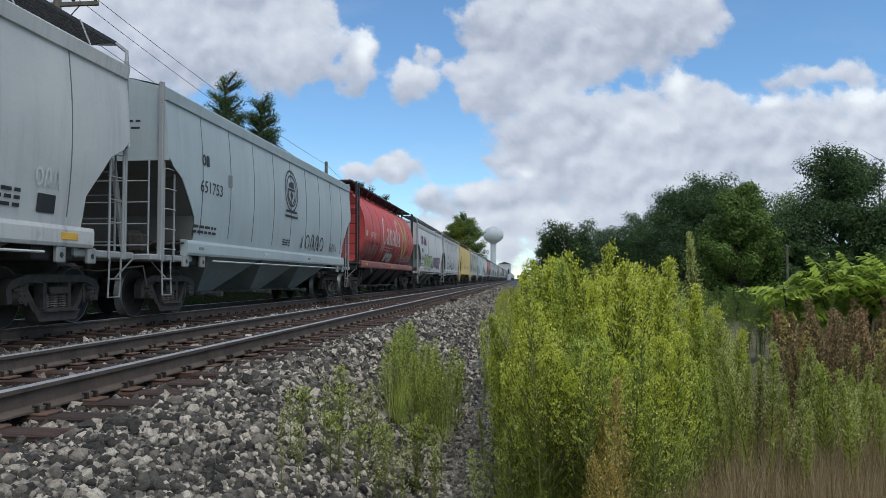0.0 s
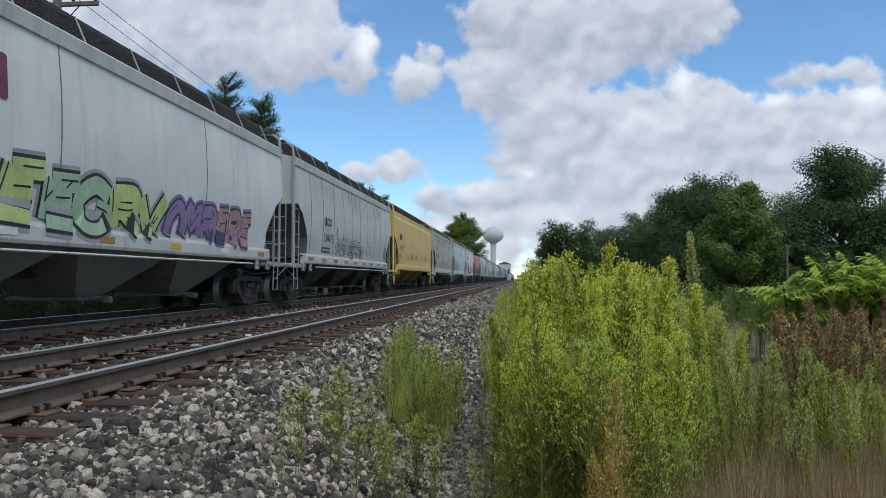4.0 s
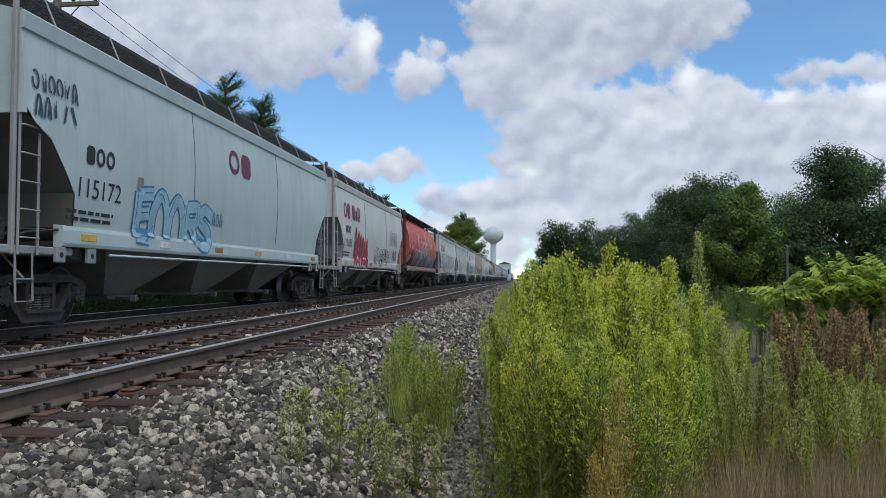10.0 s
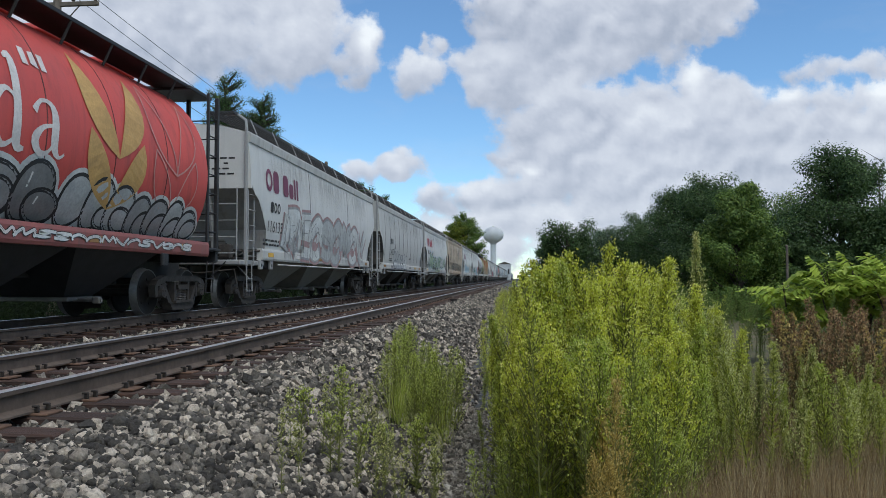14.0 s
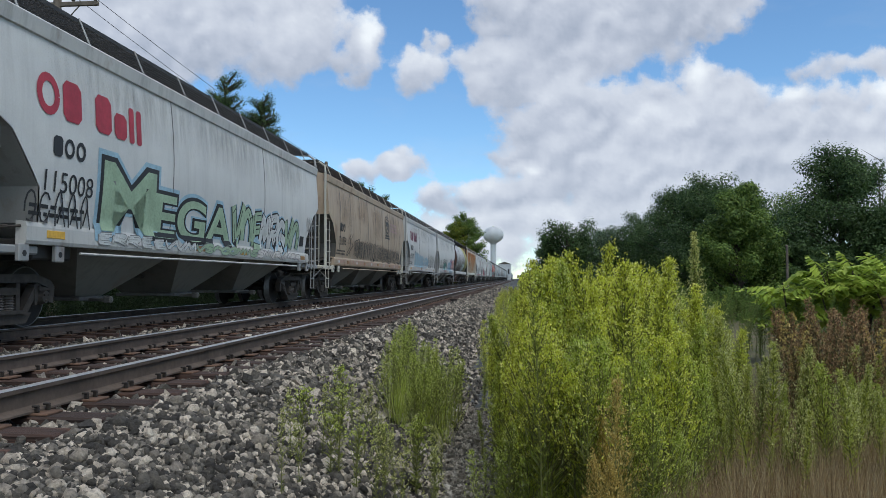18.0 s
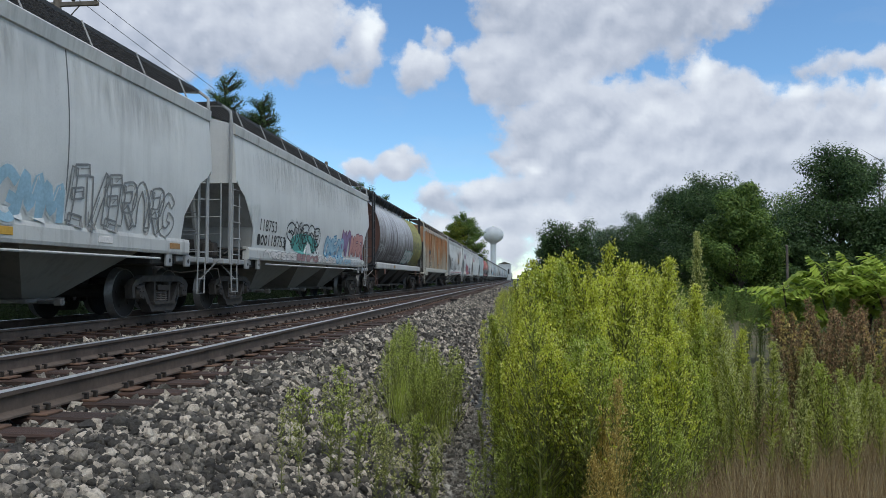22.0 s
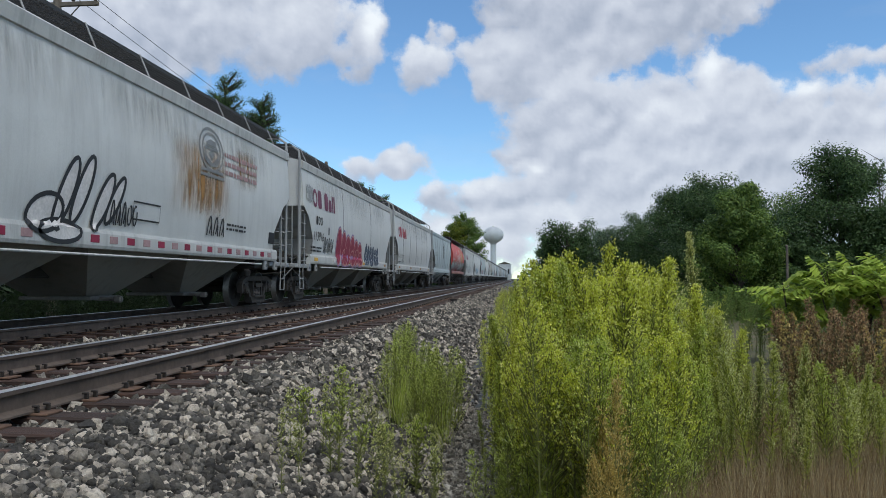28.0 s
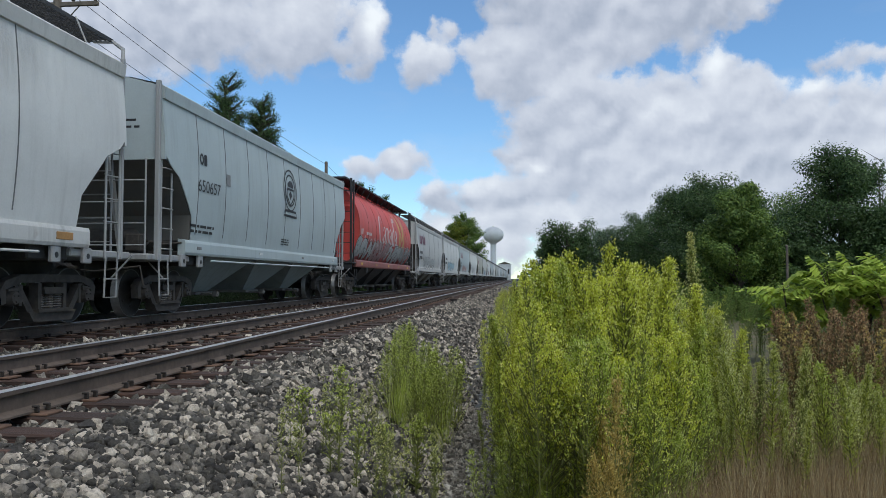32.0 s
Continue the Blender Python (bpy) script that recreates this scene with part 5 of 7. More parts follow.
            part("reflector", g, INK[cols[i % len(cols)]], self.car)


def end_print(key, n=4):
    """Small stencilled lines on the leading end sheet."""
    car, h = CARS[key], LENGTH[key] / 2
    rng = random.Random(key)
    g = Geo()
    for i in range(n):
        x, z = 1.2 - 0.2 * rng.random(), 3.7 - i * 0.13
        while x > 0.5 + 0.4 * (i % 2):
            w = rng.uniform(0.08, 0.25)
            g.box((x - w / 2, -h - 0.027, z), (w, 0.004, 0.042))
            x -= w + 0.05
    part("small_print", g, INK["black"], car)["kind"] = "stuff"


def soo_style(key, number, logo=None, logo_word="ob-bsii", mark="bo" "o", zlogo=3.32):
    s = Side(key)
    if logo:
        s.marks(logo_word, 1.05, 2.88, zlogo, 0.6, logo)
    s.marks(mark, 1.43, 0.8, 2.62, 0.29, "black")
    s.text(number, 1.28, 1.2, 2.11, 0.3, "black")
    s.rect("plate_box", 3.0, 0.2, 2.35, 0.26, "dim")
    s.bars(1.0, 1.3, 1.68, 0.22, 2)
    s.reflectors(6, ["amber", "white", "rust"])
    end_print(key)
    return s


def letter_all():
    s = Side("a")
    s.rect("placard", 14.06, 0.41, 1.78, 0.26, "black")
    s.scrawl(13.95, 0.6, 2.14, 0.27, "pale", 3)
    s.bars(12.6, 1.1, 1.80, 0.3, 3)
    s.reflectors(6, ["rust", "dim", "amber"])
    for key, num in (("b", "651753"), ("v", "650657")):
        s = Side(key)
        s.marks("ob", 1.5, 0.36, 3.2, 0.24, "black")
        s.text(num, 1.42, 1.15, 2.65, 0.25, "black")
        s.crest(7.06, 1.24, 3.16, 1.42)
        s.rect("plate_box", 2.92, 0.22, 2.94, 0.26, "dim")
        s.bars(1.2, 1.15, 1.75, 0.22, 2)
        s.bars(7.0, 0.7, 1.75, 0.2, 3)
        s.reflectors(4, ["dim", "pale"], w=0.22, h=0.06)
        end_print(key, 2)
        if key == "b":
            s.scrawl(8.6, 2.8, 1.86, 0.5, "black", 5, 0.06)
            s.scrawl(12.2, 1.0, 1.8, 0.3, "black", 4, 0.03)
    for key, num in (("c", "607942"), ("j", "606776"), ("w", "607115")):
        s = Side(key)
        s.marks("ob", 1.04, 0.4, 2.71, 0.25, "white")
        if key == "w":
            s.bars(2.15, 1.2, 2.68, 0.26, 1, "white")
        else:
            s.text(num, 2.15, 1.2, 2.68, 0.26, "white")
        s.serif("Canada", 5.1, 5.3, 3.05, 1.22, "white")
        s.flat("flag_emblem", [[(9.55, 3.66), (9.68, 3.66), (9.68, 3.9), (9.55, 3.9)], [(9.74, 3.7), (9.9, 3.66), (9.88, 3.9), (9.76, 3.88)], [(9.96, 3.66), (10.09, 3.66), (10.09, 3.9), (9.96, 3.9)]], "white")
        s.wheat(10.6, 4.6, 2.95, 2.1)
        s.reflectors(5, ["amber", "rust"])
    s = Side("c")
    s.graffiti(1.5, 2.7, 1.95, 0.72, [None], "faded", 7, 0.035)
    s.graffiti(6.6, 2.2, 1.8, 0.5, ["pale"], "black", 4, 0.04)
    s.bars(5.9, 2.3, 2.2, 0.28, 2, "pink")
    s.rect("flag_emblem", 5.0, 0.16, 2.24, 0.5, "pink")
    s.rect("flag_emblem", 5.56, 0.16, 2.24, 0.5, "pink")
    s.flat("flag_emblem", [[(5.36 + 0.14 * (1 + 0.35 * (k % 2)) * math.cos(0.524 * k), 2.24 + 0.14 * (1 + 0.35 * (k % 2)) * math.sin(0.524 * k)) for k in range(12)]], "pink")
    s.graffiti(10.6, 4.6, 1.80, 0.5, [None], "pale", 9, 0.03)
    # dirt on the lower flank, with the shade of its inward curve painted in
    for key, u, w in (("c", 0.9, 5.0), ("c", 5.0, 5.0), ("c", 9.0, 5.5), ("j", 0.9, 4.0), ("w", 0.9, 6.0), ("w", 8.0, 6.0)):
        Side(key).soft("soot_stain", u, w, 2.0, 1.0, "dirt_shade", 0.05)
    for key in "eglkmopstu":
        for u in (1.2, 5.4, 9.6):
            Side(key).soft("grime_stain", u, 5.0, 3.6, 1.1, "grime", 0.6)
    s = Side("j")
    s.scrawl(1.1, 1.1, 1.95, 0.5, "white", 5, 0.05)
    s.bubbles(3.9, 6.4, 1.52, 1.05, 8, ["grey", "dim", "silver", "dim", "grey", "dim"], "black", "pale", 0.07, "pale")
    s.bubbles(10.6, 4.6, 1.52, 0.85, 7, ["silver", "grey", "silver"], "black", "pale", 0.06)
    s.scrawl(0.4, 3.4, 1.34, 0.24, "white", 10, 0.04)
    s.graffiti(4.0, 10.8, 1.35, 0.15, ["white", "pale"], "black", 26, 0.015)
    s = Side("w")
    s.graffiti(0.6, 15.0, 2.0, 1.05, ["silver", "faded", "silver", "grey"], "black", 16, 0.05)
    s.scrawl(0.8, 14.5, 2.2, 0.7, "pale", 20, 0.04)

    s = soo_style("d", "115866", "maroon")
    s.graffiti(2.8, 5.5, 1.86, 0.95, ["lime", "green", "lime"], "black", 6, 0.07, "grey")
    s.graffiti(8.5, 4.3, 1.86, 0.9, ["purple", "faded"], "navy", 6, 0.07, "purple")
    s = Side("e")
    s.marks("boo", 3.2, 0.85, 2.66, 0.29, "black")
    s.text("124475", 3.15, 1.25, 2.12, 0.28, "black")
    s.rect("rusty_plate", 4.85, 0.2, 2.4, 0.3, "rust")
    s.graffiti(4.9, 4.1, 1.88, 0.75, [None], "black", 6, 0.035)
    s.strip("plate_box", [[(7.71, 1.72), (8.77, 1.72), (8.77, 2.0), (7.71, 2.0), (7.71, 1.72)]], 0.03, "black")
    s.strip("star_tag", [[(11.13 + 0.38 * math.cos(1.571 + 2.5133 * i), 1.98 + 0.33 * math.sin(1.571 + 2.5133 * i)) for i in range(6)]], 0.035, "black")
    s.bars(2.9, 1.2, 1.7, 0.25, 2)
    for k, words in enumerate(("Do Not Operate Car", "With Hatches Or", "Gates Open")):
        s.text(words, 9.3, (0.85, 0.72, 0.52)[k], 2.02 - 0.11 * k, 0.07, "black", "word_lettering")
    s.scrawl(14.3, 1.4, 1.9, 0.6, "black", 4, 0.05)
    s.scrawl(8.9, 0.6, 1.75, 0.5, "black", 3, 0.04)
    s.reflectors(9, ["dim", "dim", "rust"], w=0.6)
    s = Side("f")
    s.marks("bbb", 1.63, 0.86, 3.03, 0.35, "black")
    s.text("51652", 1.56, 1.3, 2.45, 0.33, "black")
    s.bars(1.45, 0.9, 1.98, 0.26, 2)
    for u in (3.84, 6.56, 9.41, 12.25):
        s.rect("data_stripe", u, 0.1, 2.04, 0.45, "black")
    for u, w in ((6.02, 0.4), (10.92, 0.42)):
        s.rect("placard", u, w, 2.03, 0.32, "dim")
    s.rect("plate_box", 3.35, 0.2, 2.6, 0.3, "dim")
    s.bars(4.1, 1.7, 1.95, 0.1, 1)
    s.bars(7.6, 1.0, 2.05, 0.3, 3)
    s.bars(12.9, 0.9, 2.05, 0.3, 3)
    s.rect("rust_streak", 0.95, 0.1, 2.35, 1.1, "rust")
    end_print("f", 6)
    s = Side("g")
    s.marks("oobb", 1.44, 1.21, 3.1, 0.32, "black")
    s.text("354057", 1.4, 1.62, 2.54, 0.32, "black")
    s.graffiti(2.3, 2.9, 1.98, 0.9, [None], "white", 6, 0.06)
    s.bars(1.2, 1.0, 1.95, 0.3, 2)
    s.text("WARNING", 5.95, 0.55, 2.25, 0.11, "black", "word_lettering")
    s.bars(5.5, 0.95, 2.0, 0.34, 4)
    s.bars(8.3, 0.8, 2.0, 0.25, 4)
    s.text("WARNING", 10.4, 0.6, 2.15, 0.1, "black", "word_lettering")
    s.bars(10.2, 0.9, 1.95, 0.25, 4)
    s.reflectors(6, ["amber", "pale"], w=0.55)
    end_print("g", 2)
    s = soo_style("h", "115172")
    s.scrawl(0.1, 1.1, 3.45, 0.3, "navy", 6, 0.04)
    s.scrawl(0.15, 1.0, 3.1, 0.3, "navy", 5, 0.04)
    s.marks("ob", 7.1, 1.4, 3.41, 0.56, "maroon")
    s.graffiti(2.9, 3.3, 1.82, 1.0, ["paleblue"], "blue", 5, 0.05)
    s.scrawl(6.2, 0.6, 2.0, 0.3, "blue", 3, 0.03)
    s = soo_style("i", "115183", "maroon")
    s.bubbles(2.95, 2.6, 1.22, 1.62, 6, ["crimson"], "pink", "pale", 0.04)
    s.graffiti(7.0, 4.1, 1.75, 0.85, [None], "black", 6, 0.04)
    s.graffiti(11.2, 2.2, 2.75, 0.8, [None], "grey", 4, 0.05)
    s.scrawl(12.0, 1.3, 1.9, 0.6, "black", 5, 0.05)
    s = soo_style("k", "116135", "maroon")
    s.graffiti(2.6, 10.9, 2.05, 1.55, ["pale", "silver", "pale"], "grey", 8, 0.09, "faded")
    s.scrawl(2.6, 10.8, 1.9, 1.2, "grey", 14, 0.05)
    s = Side("l")
    s.marks("boo", 3.01, 0.8, 2.63, 0.29, "black")
    s.text("124353", 2.92, 1.24, 2.1, 0.3, "black")
    s.rect("plate_box", 4.44, 0.24, 2.41, 0.28, "dim")
    s.bubbles(4.1, 4.7, 1.24, 1.05, 6, ["silver", "silver", "pale"], "navy", None, 0.04)
    s.bars(2.8, 1.0, 1.7, 0.2, 2)
    s.bars(9.6, 0.8, 1.9, 0.15, 2)
    s.reflectors(7, ["rust", "dim", "amber"], w=0.6)
    s = soo_style("m", "115008", "red")
    s.word("M", 2.75, 1.75, 2.05, 1.12, "green", "black", 0.085, "paleblue")
    s.word("EGA", 4.5, 3.7, 1.88, 0.82, "green", "black", 0.075, "paleblue")
    s.graffiti(8.2, 5.2, 1.95, 1.05, ["green", "pale", "green"], "black", 8, 0.06, "paleblue")
    s.scrawl(0.85, 1.6, 1.72, 0.5, "black", 5, 0.035)
    s.graffiti(2.6, 11.0, 1.36, 0.2, ["pale", "green", "white"], "dim", 24, 0.02)
    s.scrawl(14.2, 0.8, 2.4, 0.5, "dim", 4, 0.03)
    s.rect("placard", 13.6, 0.4, 1.85, 0.3, "black")
    s = Side("n")
    s.marks("boo", 1.62, 0.78, 2.62, 0.31, "black")
    s.text("121858", 1.51, 1.14, 2.13, 0.31, "black")
    s.strip("lightning_tag", [[(3.4, 2.45), (2.9, 2.1), (3.5, 2.05), (2.8, 1.6)], [(3.75, 2.45), (3.3, 2.12), (3.9, 2.05), (2.95, 1.58)]], 0.05, "black")
    s.crest(10.86, 1.3, 3.24, 1.16, "black")
    s.stains(1.5, 14.0, 4.0, 0.7, 9, "brownrun")
    for u, w, z, h in ((1.2, 3.2, 3.3, 1.5), (4.6, 2.6, 3.5, 1.2), (7.6, 3.0, 3.2, 1.6), (11.8, 3.6, 3.3, 1.5), (2.6, 4.0, 1.9, 0.8), (9.0, 4.5, 1.9, 0.8)):
        s.soft("brown_stain", u, w, z, h, "brown")
    s.graffiti(4.2, 6.4, 1.92, 0.8, [None], "black", 17, 0.034)
    s.graffiti(10.4, 5.0, 1.82, 0.7, [None], "black", 15, 0.03)
    s.scrawl(4.2, 11.0, 1.9, 0.6, "dim", 18, 0.022)
    s.scrawl(1.4, 14.0, 1.36, 0.2, "pink", 30, 0.03)
    s.bars(12.4, 2.0, 3.3, 0.5, 3, "faded")
    s.bars(1.3, 1.3, 1.7, 0.22, 2)
    s.reflectors(10, ["pale", "rust"], w=0.3)
    end_print("n", 2)
    s = soo_style("o", "116330", "maroon")
    s.bubbles(3.2, 3.8, 1.52, 0.95, 12, ["paleblue"], "silver", "paleblue", 0.03)
    s.graffiti(6.8, 3.4, 1.8, 0.8, ["paleblue"], "pale", 7, 0.05)
    s.graffiti(10.3, 3.4, 1.95, 0.95, [None], "dim", 7, 0.045)
    s = Side("p")
    s.text("118753", 1.71, 1.3, 2.11, 0.3, "black")
    s.marks("boo", 1.56, 0.76, 1.72, 0.28, "black")
    s.text("118753", 2.42, 1.39, 1.74, 0.3, "black")
    s.flat("graffiti", [s.ring(5.75, 1.78, 1.45, 0.32)], "teal", 0.009)
    s.graffiti(3.9, 3.5, 1.95, 0.95, [None, None, None], "black", 5, 0.06, "pale")
    s.graffiti(8.2, 2.6, 1.75, 0.9, ["paleblue"], "blue", 5, 0.05)
    s.graffiti(10.6, 3.6, 2.0, 1.1, ["purple", "pink", "pink"], "maroon", 5, 0.06)
    s.scrawl(0.8, 0.9, 2.4, 0.5, "pale", 3, 0.04)
    s.stains(1.0, 14.0, 4.05, 0.9, 26, "silver")
    s.graffiti(2.0, 12.5, 1.36, 0.22, ["white", "faded", "white", "paleblue", "pale"], "dim", 26, 0.015)
    s = Side("q")
    s.rect("yellow_field", 12.0, 4.05, 3.0, 2.9, "field", 0.008)
    s.wheat(11.9, 4.2, 2.9, 2.4, "black", "black")
    s.graffiti(9.0, 3.2, 1.98, 0.8, ["pale"], "teal", 5, 0.05)
    s.scrawl(1.0, 1.6, 2.2, 0.35, "pale", 6, 0.03)
    s.scrawl(4.0, 4.5, 1.8, 0.3, "silver", 14, 0.03)
    s.rect("rusty_plate", 5.2, 0.5, 1.34, 0.16, "rust")
    s = Side("r")
    s.marks("bbb", 2.17, 1.2, 2.67, 0.36, "black")
    s.text("515001", 2.18, 1.95, 2.23, 0.33, "black")
    s.bars(2.3, 1.6, 1.8, 0.3, 3)
    s.bars(8.0, 1.0, 1.8, 0.2, 2)
    end_print("r", 2)
    s = Side("s")
    s.marks("boo", 2.37, 0.78, 2.59, 0.34, "black")
    s.text("120242", 2.29, 1.19, 2.07, 0.33, "black")
    s.scrawl(1.2, 0.9, 1.85, 0.45, "black", 4, 0.05)
    s.lobes([(4.75, 1.66, 0.42, 0.26, -0.3), (5.2, 1.98, 0.16, 0.6, 0.42), (5.62, 2.08, 0.15, 0.58, 0.42), (6.2, 1.95, 0.16, 0.52, 0.5), (6.55, 2.0, 0.13, 0.46, 0.55), (5.1, 1.42, 0.5, 0.16, 0.0)], "white", "black", 0.07)
    s.scrawl(6.4, 0.9, 1.8, 0.4, "black", 5, 0.04)
    s.soft("rust_stain", 8.4, 3.2, 2.75, 1.7, "rust")
    s.soft("rust_stain", 8.9, 2.2, 2.6, 1.1, "rust")
    s.soft("rust_stain", 0.9, 1.0, 2.2, 1.2, "rust")
    s.soft("rust_stain", 11.6, 1.6, 3.3, 1.0, "rust")
    s.crest(9.73, 1.3, 3.42, 1.1, "dim")
    s.bars(11.1, 2.1, 3.3, 0.6, 3, "faded")
    s.strip("plate_box", [[(7.13, 1.75), (8.1, 1.75), (8.1, 2.05), (7.13, 2.05), (7.13, 1.75)]], 0.03, "black")
    s.scrawl(10.2, 1.0, 1.85, 0.4, "black", 3, 0.05)
    s.bars(2.2, 1.4, 1.68, 0.2, 2)
    s.bars(11.3, 1.2, 1.9, 0.2, 2)
    s.rect("placard", 14.2, 0.45, 1.8, 0.3, "black")
    s.reflectors(24, ["crimson", "faded"], w=0.24, h=0.12)
    end_print("s", 6)
    s = soo_style("t", "113916", "maroon")
    s.scrawl(0.2, 0.9, 3.4, 0.6, "dim", 5, 0.035)
    s.bubbles(4.3, 4.3, 1.23, 1.35, 6, ["crimson"], "pink", "purple", 0.05, "pink")
    s.bubbles(9.3, 3.0, 1.25, 1.15, 6, ["navy"], "pale", None, 0.04, "paleblue")
    s.scrawl(2.5, 1.4, 1.85, 0.55, "black", 5, 0.05)
    s = Side("u")
    s.marks("ob-bsii", 1.0, 2.84, 3.29, 0.58, "red")
    s.text("117413", 1.07, 1.1, 1.99, 0.23, "dim")
    s.text("TWO", 2.41, 0.72, 1.96, 0.22, "black", "word_lettering")
    s.text("SHOE", 2.36, 0.8, 1.69, 0.23, "black", "word_lettering")
    s.scrawl(4.8, 1.2, 1.93, 0.6, "silver", 3, 0.04)
    s.scrawl(8.0, 1.6, 1.9, 0.6, "silver", 4, 0.04)
    s.bars(1.2, 0.9, 1.62, 0.15, 2)
    s.reflectors(7, ["rust", "pale"], w=0.4)
    end_print("u", 2)
    for i in range(8):
        s = Side("far%d" % i)
        if i % 2 == 0:
            s.marks("ob-bsii", 1.05, 2.88, 3.32, 0.6, "maroon")
        s.bars(1.3, 1.2, 2.3, 0.7, 2)
        s.graffiti(3.5, 6.5, 1.85, 0.8, [["silver"], ["paleblue"], ["faded"], [None]][i % 4], "dim", 7, 0.06)


letter_all()


# ---- plants ----
def leaf_quads(rng, pos, direction, length, width, face=None):
    """Small kite-shaped leaves from arrays of places and directions."""
    n = len(pos)
    d = direction / np.linalg.norm(direction, axis=1, keepdims=True)
    side = np.cross(d, rng.normal(size=(n, 3)) if face is None else face)
    side /= np.linalg.norm(side, axis=1, keepdims=True) + 1e-9
    L, W = length[:, None], width[:, None]
    return np.stack([pos, pos + d * L * 0.45 + side * W, pos + d * L, pos + d * L * 0.45 - side * W], 1)


def stem_quads(p0, p1, r0, r1):
    p0, p1 = np.array(p0, float), np.array(p1, float)
    out = []
    for k in range(3):
        a, b = 2.094 * k, 2.094 * (k + 1)
        ca, cb = np.array((math.cos(a), math.sin(a), 0)), np.array((math.cos(b), math.sin(b), 0))
        out.append([p0 + ca * r0, p0 + cb * r0, p1 + cb * r1, p1 + ca * r1])
    return np.array(out)


def weed_plant(seed, height, leaves=190, blooms=900, spread=0.15, bud=1.0, low_end=0.3, per=13):
    """A horseweed-like stalk: narrow leaves below, above them rising side branches that end in clusters of buds."""
    rng = np.random.default_rng(seed)
    lean = rng.normal(0, 0.05, 2)
    def axis(t):
        return np.stack([lean[0] * t ** 2 * height, lean[1] * t ** 2 * height, t * height], 1)
    stem = [stem_quads(axis(np.array([a]))[0], axis(np.array([a + 0.25]))[0], 0.0075 * (1.1 - a), 0.0075 * (0.85 - a)) for a in (0, 0.25, 0.5, 0.75)]
    t = rng.uniform(0.04, 0.92, leaves)
    a = rng.uniform(0, 6.283, leaves)
    up = rng.uniform(0.3, 1.3, leaves)
    d = np.stack([np.cos(a), np.sin(a), up], 1)
    low = leaf_quads(rng, axis(t), d, rng.uniform(0.04, 0.085, leaves) * (1.2 - 0.65 * t), np.full(leaves, 0.003))
    # side branches rise steeply and shorten towards the tip
    nb = max(8, blooms // per)
    bt = low_end + (0.99 - low_end) * ((np.arange(nb) + rng.uniform(0, 1, nb)) / nb) ** 0.85
    ba = np.arange(nb) * 2.39996 + rng.uniform(-0.4, 0.4, nb)
    bl = spread * (1.02 - bt) / (1.02 - low_end) * 2.1 * rng.uniform(0.65, 1.2, nb) + 0.018
    out = rng.uniform(0.42, 0.80, nb)
    b1 = np.stack([np.cos(ba) * out, np.sin(ba) * out, np.full(nb, 0.72)], 1)
    b2 = np.stack([np.cos(ba) * out * 0.6, np.sin(ba) * out * 0.6, np.full(nb, 1.0)], 1)
    mid = axis(bt) + b1 * (bl * 0.5)[:, None]
    idx = np.repeat(np.arange(nb), per)
    blooms = len(idx)
    # tight clumps towards the end of each branch
    knot = rng.choice(np.array((0.15, 0.55, 0.8, 1.0, 1.0)), blooms)
    tuft = rng.normal(0, 1, (nb, 5, 3))[idx, (knot * 4.99).astype(int)] * 0.011
    pos = mid[idx] + b2[idx] * (bl[idx] * 0.5 * knot)[:, None] + tuft + rng.normal(0, 0.0055, (blooms, 3)) * (0.7 + 0.5 * knot)[:, None]
    d2 = b2[idx] + rng.normal(0, 0.7, (blooms, 3))
    # buds and bracts turn their faces to the light
    face = rng.normal(0, 0.55, (blooms, 3)) + np.array((0.34, -0.41, 0.85))
    buds = leaf_quads(rng, pos, d2, rng.uniform(0.008, 0.016, blooms) * bud, rng.uniform(0.0028, 0.0052, blooms) * bud, face)
    twigs = np.concatenate([leaf_quads(rng, axis(bt), b1, bl * 0.52, np.full(nb, 0.0034)), leaf_quads(rng, mid, b2, bl * 0.5, np.full(nb, 0.0026))])
    stem.append(twigs)
    ln = nb * 5
    j = np.repeat(np.arange(nb), 5)
    f = rng.uniform(0.1, 1.0, ln)
    side = b1[j] * 0.6 + rng.normal(0, 0.3, (ln, 3)) + np.array((0, 0, 0.45))
    twig_leaves = leaf_quads(rng, axis(bt[j]) + b1[j] * (bl[j] * 0.5 * f)[:, None], side, rng.uniform(0.018, 0.04, ln), np.full(ln, 0.0026))
    return np.concatenate(stem), np.concatenate([low, twig_leaves]), buds


def grass_tuft(seed, height, n=70):
    rng = np.random.default_rng(seed)
    a = rng.uniform(0, 6.283, n)
    tilt = rng.uniform(0.02, 0.75, n)
    d = np.stack([np.cos(a) * tilt, np.sin(a) * tilt, np.ones(n)], 1)
    p = np.stack([rng.normal(0, 0.07, n), rng.normal(0, 0.07, n), np.zeros(n)], 1)
    return leaf_quads(rng, p, d, height * rng.uniform(0.5, 1.1, n), np.full(n, 0.0035))


def spots(rng, n, area):
    """Random places in a convex piece of ground given by x range at two depths."""
    (y0, a0, b0), (y1, a1, b1) = area
    y = y0 + (y1 - y0) * rng.uniform(0, 1, n)
    f = (y - y0) / (y1 - y0)
    x = a0 + (a1 - a0) * f + rng.uniform(0, 1, n) * (b0 + (b1 - b0) * f - a0 - (a1 - a0) * f)
    return x, y


